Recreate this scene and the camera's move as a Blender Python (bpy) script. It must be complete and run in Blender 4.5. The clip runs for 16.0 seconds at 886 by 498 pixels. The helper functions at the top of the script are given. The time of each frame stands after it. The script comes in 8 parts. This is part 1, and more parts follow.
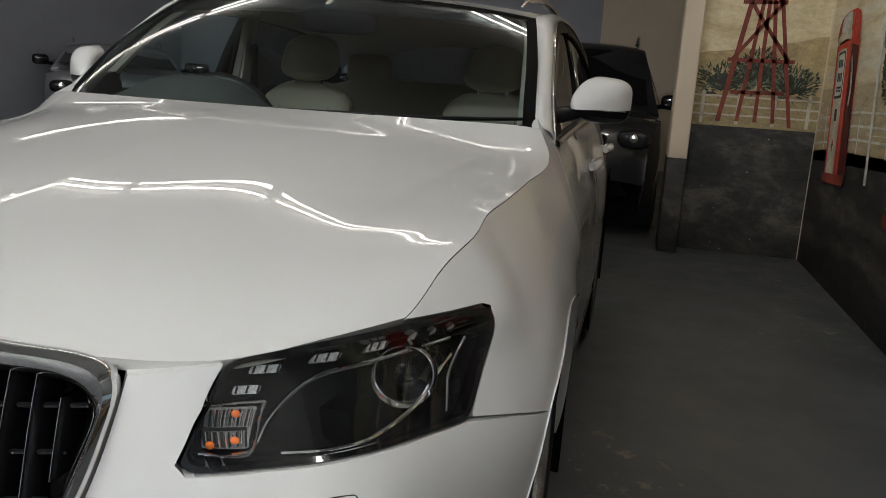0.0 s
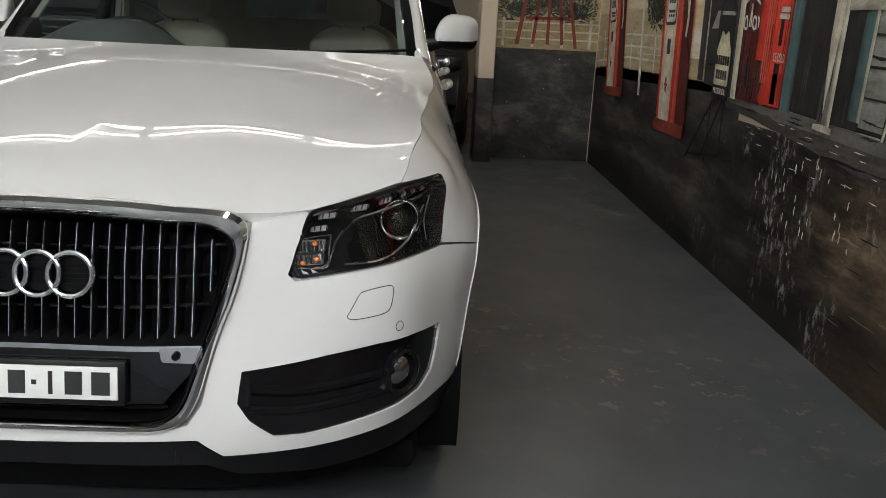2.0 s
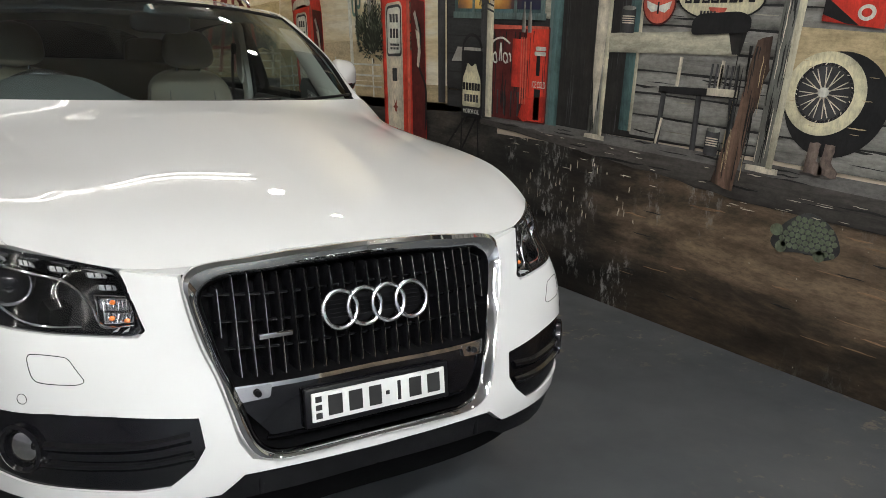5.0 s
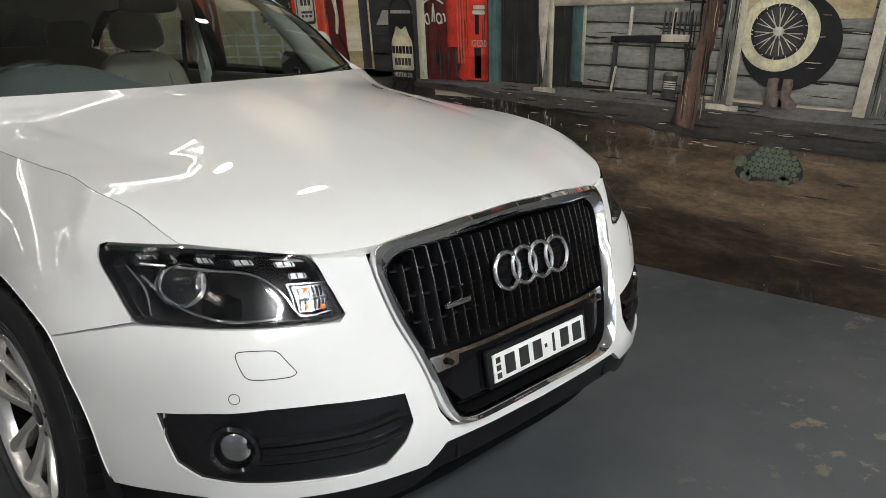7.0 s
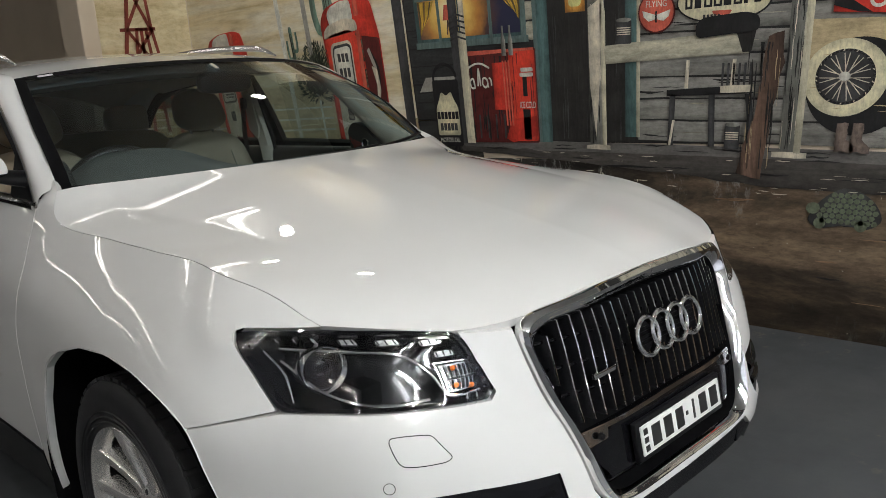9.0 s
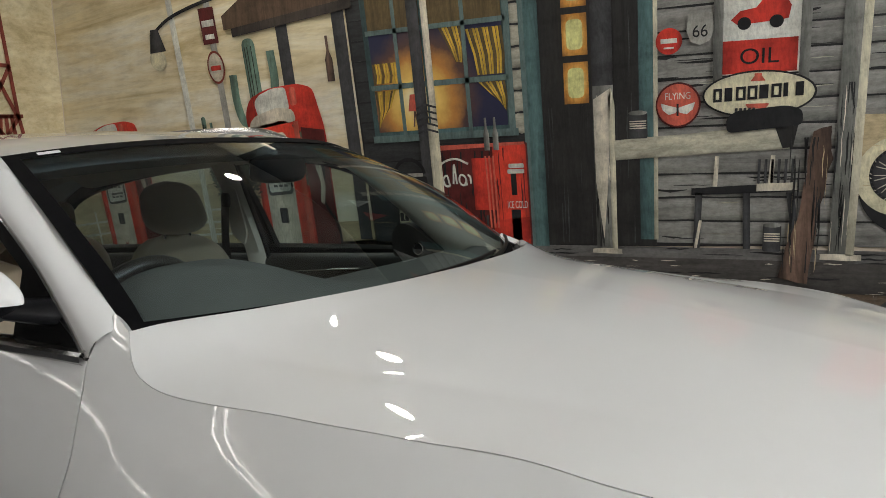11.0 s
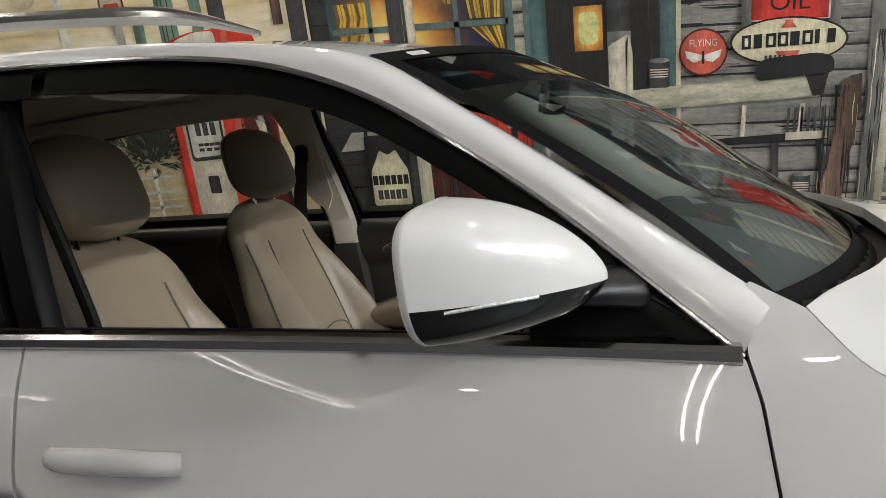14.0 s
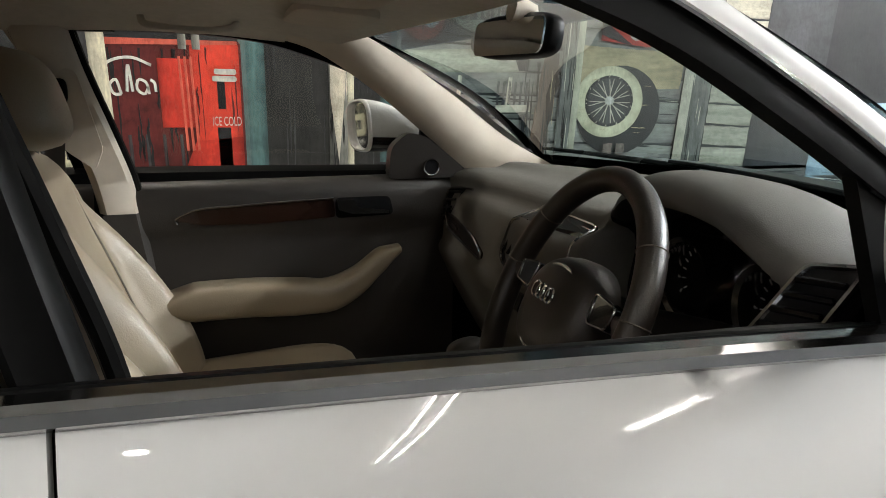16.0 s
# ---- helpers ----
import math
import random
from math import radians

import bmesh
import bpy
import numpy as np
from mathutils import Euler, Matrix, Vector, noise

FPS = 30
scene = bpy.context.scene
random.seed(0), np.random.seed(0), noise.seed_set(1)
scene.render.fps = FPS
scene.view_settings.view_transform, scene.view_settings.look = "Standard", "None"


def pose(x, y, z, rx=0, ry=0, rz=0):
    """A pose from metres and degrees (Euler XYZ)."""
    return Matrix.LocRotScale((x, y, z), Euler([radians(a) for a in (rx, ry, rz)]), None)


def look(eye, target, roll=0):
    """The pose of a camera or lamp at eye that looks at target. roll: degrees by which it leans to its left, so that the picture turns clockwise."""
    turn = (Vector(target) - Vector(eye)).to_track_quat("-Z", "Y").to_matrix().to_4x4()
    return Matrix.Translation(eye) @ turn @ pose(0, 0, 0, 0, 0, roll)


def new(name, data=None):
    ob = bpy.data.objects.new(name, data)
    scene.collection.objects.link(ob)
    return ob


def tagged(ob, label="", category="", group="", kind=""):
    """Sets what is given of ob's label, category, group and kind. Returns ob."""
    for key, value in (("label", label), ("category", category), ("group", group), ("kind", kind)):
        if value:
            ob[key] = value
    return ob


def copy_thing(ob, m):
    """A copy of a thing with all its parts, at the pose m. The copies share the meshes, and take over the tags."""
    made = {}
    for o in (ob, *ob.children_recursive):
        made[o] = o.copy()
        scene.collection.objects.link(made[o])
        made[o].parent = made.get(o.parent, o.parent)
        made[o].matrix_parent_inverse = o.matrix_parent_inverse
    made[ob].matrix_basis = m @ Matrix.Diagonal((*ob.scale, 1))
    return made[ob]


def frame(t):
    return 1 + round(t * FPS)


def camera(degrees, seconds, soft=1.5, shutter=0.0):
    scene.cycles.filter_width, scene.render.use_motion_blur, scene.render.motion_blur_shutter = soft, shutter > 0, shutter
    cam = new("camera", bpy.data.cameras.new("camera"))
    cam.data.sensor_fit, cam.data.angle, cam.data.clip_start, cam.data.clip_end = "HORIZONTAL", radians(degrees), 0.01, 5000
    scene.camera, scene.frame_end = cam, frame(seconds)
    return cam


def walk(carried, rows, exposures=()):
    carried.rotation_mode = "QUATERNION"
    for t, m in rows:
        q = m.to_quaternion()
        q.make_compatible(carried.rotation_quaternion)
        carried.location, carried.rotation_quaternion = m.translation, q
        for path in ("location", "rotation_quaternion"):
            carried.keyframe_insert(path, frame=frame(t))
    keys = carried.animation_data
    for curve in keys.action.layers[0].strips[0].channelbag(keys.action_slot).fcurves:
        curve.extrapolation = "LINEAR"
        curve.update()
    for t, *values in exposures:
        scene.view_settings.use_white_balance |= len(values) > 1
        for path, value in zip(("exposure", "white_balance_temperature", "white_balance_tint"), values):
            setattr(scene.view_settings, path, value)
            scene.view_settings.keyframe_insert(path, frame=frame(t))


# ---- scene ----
PATH = [
    (0, (1.039, -0.757, 1.321), (0.612, 1.153, 0.911), 3.7),
    (0.5, (1.098, -1.003, 1.321), (0.757, 0.922, 0.901), 2.6),
    (1, (1.094, -1.244, 1.346), (0.863, 0.686, 0.875), 3.4),
    (1.5, (0.959, -1.408, 1.348), (0.877, 0.523, 0.833), 3.5),
    (2, (0.77, -1.536, 1.356), (0.845, 0.385, 0.803), 2.8),
    (2.5, (0.52, -1.57, 1.379), (0.773, 0.341, 0.845), 3.6),
    (3, (0.25, -1.669, 1.379), (0.672, 0.218, 0.87), 3.1),
    (3.5, (-0.025, -1.71, 1.393), (0.495, 0.149, 0.87), 1.1),
    (4, (-0.337, -1.657, 1.402), (0.318, 0.187, 0.989), -0.7),
    (4.5, (-0.648, -1.649, 1.416), (0.24, 0.106, 1.054), 1.3),
    (5, (-0.914, -1.61, 1.422), (0.176, -0.001, 0.948), 2.3),
    (5.2, (-0.987, -1.562, 1.415), (0.169, 0.007, 0.968), 2.5),
    (7.3, (-1.558, -1.157, 1.421), (-0.184, 0.183, 0.858), -1.3),
    (7.5, (-1.57, -1.152, 1.42), (-0.221, 0.218, 0.869), -1.5),
    (8, (-1.611, -1.118, 1.422), (-0.321, 0.315, 0.89), -2.2),
    (8.5, (-1.642, -1.076, 1.427), (-0.348, 0.367, 0.936), -3.1),
    (9, (-1.659, -0.93, 1.435), (-0.285, 0.465, 1.027), -4.3),
    (9.5, (-1.665, -0.685, 1.447), (-0.206, 0.642, 1.112), -4.7),
    (9.7, (-1.678, -0.581, 1.451), (-0.183, 0.712, 1.145), -4.6),
    (11.8, (-1.709, 0.801, 1.443), (0.049, 1.738, 1.259), -3.9),
    (12, (-1.724, 0.891, 1.444), (0.046, 1.802, 1.25), -4.1),
    (12.5, (-1.755, 1.052, 1.436), (0.039, 1.907, 1.216), -4.4),
    (13, (-1.728, 1.278, 1.418), (0.106, 2.041, 1.185), -4.8),
    (13.5, (-1.765, 1.484, 1.421), (0.106, 2.14, 1.16), -4.7),
    (14, (-1.768, 1.705, 1.43), (0.141, 2.219, 1.141), -4.4),
    (14.5, (-1.711, 1.878, 1.417), (0.24, 2.211, 1.12), -4.1),
    (15, (-1.625, 2.07, 1.41), (0.35, 2.126, 1.101), -3.2),
    (15.5, (-1.482, 2.25, 1.402), (0.476, 2.034, 1.053), -1.8),
    (16, (-1.414, 2.463, 1.403), (0.473, 1.936, 1.002), -0.2),
]
LENS = 56.99

cam = camera(LENS, 16.0, soft=0.7)
walk(cam, [(t, look(eye, target, roll)) for t, eye, target, roll in PATH], [(0.0, -0.6), (1.5, -0.45), (3.5, -0.3), (5.0, -0.2), (8.0, -0.25), (9.0, -0.35), (9.7, -0.4), (12.5, -0.15), (14.0, 0.1), (14.5, 0.28), (15.5, 0.65), (16.0, 0.9)])

# ---- world and lamps ----
world = bpy.data.worlds.new("world")
scene.world = world
world.use_nodes = True
world.node_tree.nodes["Background"].inputs[0].default_value = (0.6, 0.7, 0.9, 1)
world.node_tree.nodes["Background"].inputs[1].default_value = 0.02

WALL_X = 2.490      # the painted wall
NORTH_Y = 6.55      # the short painted end wall
BACK_Y = 13.6       # the wall behind the parked cars
WEST_X = -7.5
SOUTH_Y = -7.0
CEIL_Z = 3.9


# ---- materials ----
def tree(name):
    m = bpy.data.materials.new(name)
    m.use_nodes = True
    nt = m.node_tree
    return m, nt, nt.nodes["Principled BSDF"]


def link(nt, a, b):
    nt.links.new(a, b)


def noise_node(nt, scale, detail=4, rough=0.6, stretch=None, coord="Object"):
    tc = nt.nodes.new("ShaderNodeTexCoord")
    mp = nt.nodes.new("ShaderNodeMapping")
    if stretch:
        mp.inputs["Scale"].default_value = stretch
    n = nt.nodes.new("ShaderNodeTexNoise")
    n.inputs["Scale"].default_value = scale
    n.inputs["Detail"].default_value = detail
    n.inputs["Roughness"].default_value = rough
    link(nt, tc.outputs[coord], mp.inputs[0])
    link(nt, mp.outputs[0], n.inputs["Vector"])
    return n


def ramp_node(nt, src, stops):
    r = nt.nodes.new("ShaderNodeValToRGB")
    while len(r.color_ramp.elements) < len(stops):
        r.color_ramp.elements.new(0.5)
    for e, (p, c) in zip(r.color_ramp.elements, stops):
        e.position = p
        e.color = (*c, 1) if len(c) == 3 else c
    link(nt, src, r.inputs[0])
    return r


def bump_from(nt, p, src, strength, dist):
    b = nt.nodes.new("ShaderNodeBump")
    b.inputs["Strength"].default_value = strength
    b.inputs["Distance"].default_value = dist
    link(nt, src, b.inputs["Height"])
    link(nt, b.outputs[0], p.inputs["Normal"])


def shade(c, f):
    return tuple(min(1, v * f) for v in c)


def stuff(name, color, rough=0.5, metal=0.0, vary=0.15, scale=8, coat=0.0, bump=0.0, bump_scale=200, spec=0.5, stretch=None, rv=0.05):
    """A plain surface with variation at a coarse and a fine scale."""
    m, nt, p = tree(name)
    n = noise_node(nt, scale, 5, 0.6, stretch)
    r = ramp_node(nt, n.outputs[0], [(0.3, shade(color, 1 - vary)), (0.7, shade(color, 1 + vary))])
    link(nt, r.outputs[0], p.inputs["Base Color"])
    n2 = noise_node(nt, scale * 7, 3, 0.6, stretch)
    rr = nt.nodes.new("ShaderNodeMapRange")
    rr.inputs["To Min"].default_value, rr.inputs["To Max"].default_value = max(0, rough - rv), min(1, rough + rv)
    link(nt, n2.outputs[0], rr.inputs[0])
    link(nt, rr.outputs[0], p.inputs["Roughness"])
    p.inputs["Metallic"].default_value = metal
    p.inputs["Coat Weight"].default_value = coat
    p.inputs["Coat Roughness"].default_value = 0.004
    p.inputs["Specular IOR Level"].default_value = spec
    if bump:
        nb = noise_node(nt, bump_scale, 3, 0.6)
        bump_from(nt, p, nb.outputs[0], bump, 0.002)
    return m


def glass(name, tint, rough=0.0, gloss=0.05):
    """A thin pane: clear with a mirror-like gloss."""
    m, nt, p = tree(name)
    nt.nodes.remove(p)
    t = nt.nodes.new("ShaderNodeBsdfTransparent")
    t.inputs[0].default_value = (*tint, 1)
    g = nt.nodes.new("ShaderNodeBsdfGlossy")
    g.inputs["Roughness"].default_value = rough
    fr = nt.nodes.new("ShaderNodeLayerWeight")
    fr.inputs[0].default_value = 0.5
    pw = nt.nodes.new("ShaderNodeMath")
    pw.operation = "POWER"
    pw.inputs[1].default_value = 4.0
    link(nt, fr.outputs["Facing"], pw.inputs[0])
    ma = nt.nodes.new("ShaderNodeMath")
    ma.operation = "MULTIPLY_ADD"
    ma.inputs[1].default_value, ma.inputs[2].default_value = 0.85, gloss
    link(nt, pw.outputs[0], ma.inputs[0])
    mx = nt.nodes.new("ShaderNodeMixShader")
    link(nt, ma.outputs[0], mx.inputs[0])
    link(nt, t.outputs[0], mx.inputs[1])
    link(nt, g.outputs[0], mx.inputs[2])
    link(nt, mx.outputs[0], nt.nodes["Material Output"].inputs[0])
    return m


def lamp_mat(name, color, strength):
    m, nt, p = tree(name)
    p.inputs["Emission Color"].default_value = (*color, 1)
    p.inputs["Emission Strength"].default_value = strength
    p.inputs["Base Color"].default_value = (0.9, 0.9, 0.9, 1)
    return m


M = {}
M["white"] = stuff("white_paint", (0.68, 0.676, 0.66), 0.5, vary=0.015, scale=3, coat=1.0, spec=0.25)
M["chrome"] = stuff("chrome", (0.82, 0.82, 0.82), 0.05, metal=1.0, vary=0.02, rv=0.012)
M["satin"] = stuff("satin_aluminium", (0.58, 0.57, 0.56), 0.15, metal=1.0, vary=0.02, rv=0.01)
M["bright"] = stuff("brushed_bright_chrome", (0.92, 0.92, 0.92), 0.16, metal=1.0, vary=0.02, rv=0.02)
M["alloy"] = stuff("alloy_wheel_silver", (0.70, 0.68, 0.65), 0.24, metal=0.75, vary=0.03, coat=0.4)
M["black"] = stuff("black_textured_plastic", (0.006, 0.006, 0.007), 0.38, spec=0.18, vary=0.3, scale=20, bump=0.15, bump_scale=900)
M["gloss"] = stuff("gloss_black_plastic", (0.004, 0.004, 0.005), 0.12, vary=0.2, coat=0.5, rv=0.02, spec=0.2)
# near black; also stands in for shade behind spokes and panel gaps
M["void"] = stuff("dark_cavity_plastic", (0.003, 0.003, 0.0035), 0.8, vary=0.3, spec=0.08)
M["rubber"] = stuff("tyre_rubber", (0.011, 0.011, 0.012), 0.55, vary=0.3, scale=15, bump=0.2, bump_scale=300)
M["seal"] = stuff("window_rubber_seal", (0.004, 0.004, 0.004), 0.45, vary=0.2, scale=30, spec=0.06)
M["screen"] = glass("windscreen_glass", (0.50, 0.64, 0.67), gloss=0.10)
M["sideglass"] = glass("side_glass", (0.90, 0.92, 0.90))
M["lens"] = glass("lamp_lens", (0.93, 0.94, 0.95))
M["privacy"] = glass("tinted_glass", (0.12, 0.13, 0.13))


# ---- mesh helpers ----
def obj(name, bm, material, parent=None, label="", smooth=True, sharp=35):
    me = bpy.data.meshes.new(name)
    bmesh.ops.recalc_face_normals(bm, faces=bm.faces)
    bm.to_mesh(me)
    bm.free()
    me.materials.append(material)
    if smooth:
        me.polygons.foreach_set("use_smooth", [True] * len(me.polygons))
        me.set_sharp_from_angle(angle=radians(sharp))
    ob = new(name, me)
    if parent:
        ob.parent = parent
    if label:
        ob["label"] = label
    return ob


def part(name, bm, material, parent, label="", smooth=True, sharp=35):
    return obj(name, bm, material, parent, label, smooth, sharp)


def thing(name, label, category, group="", kind="", at=(0, 0, 0)):
    e = new(name)
    e.location = at
    return tagged(e, label, category, group, kind)


def spline(points, n, closed=False):
    """n points along a smooth curve through the given ones, even in length."""
    p = np.array(points, float)
    if closed:
        p = np.concatenate([p[-2:], p, p[:3]])
    t = np.concatenate([[0], np.cumsum(np.maximum(np.linalg.norm(np.diff(p, axis=0), axis=1) ** 0.7, 1e-6))])
    if closed:
        x = np.linspace(t[2], t[-3], n + 1)[:-1]
    else:
        x = np.linspace(t[0], t[-1], n)
    return hermite(t, p, x)


def rounded(points, r, n=5):
    """A closed outline with its corners rounded."""
    p = [np.array(a, float) for a in points]
    out = []
    for i, b in enumerate(p):
        a, c = p[i - 1], p[(i + 1) % len(p)]
        la, lc = np.linalg.norm(a - b), np.linalg.norm(c - b)
        d = min(r, 0.45 * la, 0.45 * lc)
        s, e = b + (a - b) / max(la, 1e-9) * d, b + (c - b) / max(lc, 1e-9) * d
        for k in range(n + 1):
            u = k / n
            out.append((1 - u) ** 2 * s + 2 * u * (1 - u) * b + u * u * e)
    return np.array(out)


def cut(poly, axis, value, above):
    out = []
    for i, b in enumerate(poly):
        a = poly[i - 1]
        ia, ib = (a[axis] >= value) == above or a[axis] == value, (b[axis] >= value) == above or b[axis] == value
        if ia != ib:
            u = (value - a[axis]) / (b[axis] - a[axis])
            c = [a[0] + u * (b[0] - a[0]), a[1] + u * (b[1] - a[1])]
            c[axis] = value
            out.append(tuple(c))
        if ib:
            out.append((b[0], b[1]))
    return out


def sheet(bm, outline, step, place, flip=False, depth=0.0, normal=None):
    """Fills a 2D outline with a fine net and lays it in space by place(us, vs); a rim goes back by depth."""
    poly = [tuple(map(float, p)) for p in outline]
    us = [p[0] for p in poly]
    lo, hi = min(us), max(us)
    keys, coords, faces = {}, [], []
    for i in range(math.floor(lo / step[0]), math.ceil(hi / step[0])):
        strip = cut(cut(poly, 0, i * step[0], True), 0, (i + 1) * step[0], False)
        if len(strip) < 3:
            continue
        v0, v1 = min(p[1] for p in strip), max(p[1] for p in strip)
        j0, j1 = math.floor(v0 / step[1]), math.ceil(v1 / step[1])
        for j in range(j0, j1):
            cell = cut(cut(strip, 1, j * step[1], True), 1, (j + 1) * step[1], False)
            chain, loops = [], []
            for p in cell:
                k = (round(p[0], 4), round(p[1], 4))
                if k not in keys:
                    keys[k] = len(coords)
                    coords.append(p)
                k = keys[k]
                if k in chain:
                    n = chain.index(k)
                    loops.append(chain[n:])
                    chain = chain[:n]
                chain.append(k)
            for ids in loops + [chain]:
                if len(ids) >= 3:
                    area = sum(coords[ids[n - 1]][0] * coords[m][1] - coords[m][0] * coords[ids[n - 1]][1] for n, m in enumerate(ids))
                    if abs(area) > 1e-8:
                        faces.append(ids)
    uv = np.array(coords)
    pos = place(uv[:, 0], uv[:, 1])
    verts = [bm.verts.new(p) for p in pos]
    made = []
    for ids in faces:
        try:
            made.append(bm.faces.new([verts[i] for i in (ids[::-1] if flip else ids)]))
        except ValueError:
            pass
    if depth:
        e = 1e-3
        du = place(uv[:, 0] + e, uv[:, 1]) - place(uv[:, 0] - e, uv[:, 1])
        dv = place(uv[:, 0], uv[:, 1] + e) - place(uv[:, 0], uv[:, 1] - e)
        nn = np.cross(du, dv)
        nn /= np.maximum(np.linalg.norm(nn, axis=1), 1e-9)[:, None]
        back = {}
        edges = [ed for f in made for ed in f.edges if ed.is_boundary]
        index = {v: i for i, v in enumerate(verts)}
        for ed in set(edges):
            pair = []
            for v in ed.verts:
                if v not in back:
                    back[v] = bm.verts.new(Vector(v.co) - Vector(nn[index[v]]) * depth)
                pair.append(back[v])
            try:
                bm.faces.new([ed.verts[0], ed.verts[1], pair[1], pair[0]])
            except ValueError:
                pass
    return verts


def grid_surface(bm, rows, close_u=False):
    """Quads between rows of points, all of one length."""
    vs = [[bm.verts.new(p) for p in r] for r in rows]
    for a, b in zip(vs, vs[1:]):
        m = len(a)
        for i in range(m if close_u else m - 1):
            j = (i + 1) % m
            try:
                bm.faces.new([a[i], a[j], b[j], b[i]])
            except ValueError:
                pass
    return vs


def tube(bm, path, radius, n=8, caps=True, squash=1.0):
    """A rod along a path; radius a number or one for each point."""
    p = [Vector(a) for a in path]
    rad = radius if hasattr(radius, "__len__") else [radius] * len(p)
    rings = []
    side = None
    for i, a in enumerate(p):
        d = (p[min(i + 1, len(p) - 1)] - p[max(i - 1, 0)]).normalized()
        if side is None:
            side = d.orthogonal().normalized()
        side = (side - d * side.dot(d)).normalized()
        up = d.cross(side)
        rings.append([a + (side * math.cos(2 * math.pi * k / n) + up * math.sin(2 * math.pi * k / n) * squash) * rad[i] for k in range(n)])
    vs = grid_surface(bm, rings, True)
    if caps:
        bm.faces.new(vs[0][::-1])
        bm.faces.new(vs[-1])
    return vs


def ring_tube(bm, pts, radius, n=8, squash=1.0):
    """A closed rod through points."""
    p = [Vector(a) for a in pts]
    c = sum(p, Vector()) / len(p)
    rings = []
    for i, a in enumerate(p):
        d = (p[(i + 1) % len(p)] - p[i - 1]).normalized()
        out = (a - c)
        out = (out - d * out.dot(d)).normalized()
        up = d.cross(out)
        rings.append([a + (out * math.cos(2 * math.pi * k / n) + up * math.sin(2 * math.pi * k / n) * squash) * radius for k in range(n)])
    grid_surface(bm, rings + [rings[0]], True)
    bmesh.ops.remove_doubles(bm, verts=bm.verts, dist=1e-5)


def box(bm, lo, hi, bevel=0.0, seg=2):
    lo, hi = Vector(lo), Vector(hi)
    r = bmesh.ops.create_cube(bm, size=1, matrix=Matrix.LocRotScale((lo + hi) / 2, None, hi - lo))
    if bevel:
        ed = list({e for v in r["verts"] for e in v.link_edges})
        bmesh.ops.bevel(bm, geom=ed, offset=bevel, segments=seg, affect="EDGES", profile=0.5)


def lathe(bm, profile, n=32, axis="x", centre=(0, 0, 0)):
    """Turns a profile of (radius, along) round an axis."""
    rows = []
    for r, h in profile:
        row = []
        for k in range(n):
            a = 2 * math.pi * k / n
            c, s = r * math.cos(a), r * math.sin(a)
            v = {"x": (h, c, s), "y": (c, h, s), "z": (c, s, h)}[axis]
            row.append(Vector(v) + Vector(centre))
        rows.append(row)
    grid_surface(bm, rows, True)


def slab(bm, outline, place, depth):
    """A flat outline of (a, b), laid by place(a, b, d) at d = 0 and d = depth and closed all round."""
    f = [bm.verts.new(place(a, b, 0)) for a, b in outline]
    k = [bm.verts.new(place(a, b, depth)) for a, b in outline]
    bm.faces.new(f)
    bm.faces.new(k[::-1])
    for i in range(len(f)):
        j = (i + 1) % len(f)
        bm.faces.new([f[j], f[i], k[i], k[j]])


def new_bm():
    return bmesh.new()



# ---- the room ----
def structure(name, bm, material, label="", smooth=False):
    ob = obj(name, bm, material, None, label, smooth)
    return tagged(ob, label, "", "", "structure")


def floor_material():
    m, nt, p = tree("painted_concrete_floor")
    big = noise_node(nt, 0.9, 6, 0.65)
    base = ramp_node(nt, big.outputs[0], [(0.3, (0.048, 0.052, 0.056)), (0.5, (0.070, 0.075, 0.080)), (0.75, (0.094, 0.097, 0.099))])
    chip = noise_node(nt, 9, 8, 0.7)
    where = noise_node(nt, 0.55, 2, 0.5)
    mul = nt.nodes.new("ShaderNodeMath")
    mul.operation = "MULTIPLY"
    r1 = ramp_node(nt, chip.outputs[0], [(0.575, (0, 0, 0)), (0.61, (1, 1, 1))])
    r2 = ramp_node(nt, where.outputs[0], [(0.47, (0, 0, 0)), (0.58, (1, 1, 1))])
    link(nt, r1.outputs[0], mul.inputs[0])
    link(nt, r2.outputs[0], mul.inputs[1])
    mx = nt.nodes.new("ShaderNodeMix")
    mx.data_type = "RGBA"
    link(nt, mul.outputs[0], mx.inputs[0])
    link(nt, base.outputs[0], mx.inputs[6])
    mx.inputs[7].default_value = (0.21, 0.18, 0.13, 1)
    link(nt, mx.outputs[2], p.inputs["Base Color"])
    rough = ramp_node(nt, noise_node(nt, 3, 5, 0.6).outputs[0], [(0.3, (0.3, 0.3, 0.3)), (0.7, (0.5, 0.5, 0.5))])
    link(nt, rough.outputs[0], p.inputs["Roughness"])
    bump_from(nt, p, noise_node(nt, 60, 5, 0.7).outputs[0], 0.12, 0.003)
    return m


def plaster(name, color, vary=0.06):
    m = stuff(name, color, 0.75, vary=vary, scale=1.3, bump=0.12, bump_scale=45)
    return m


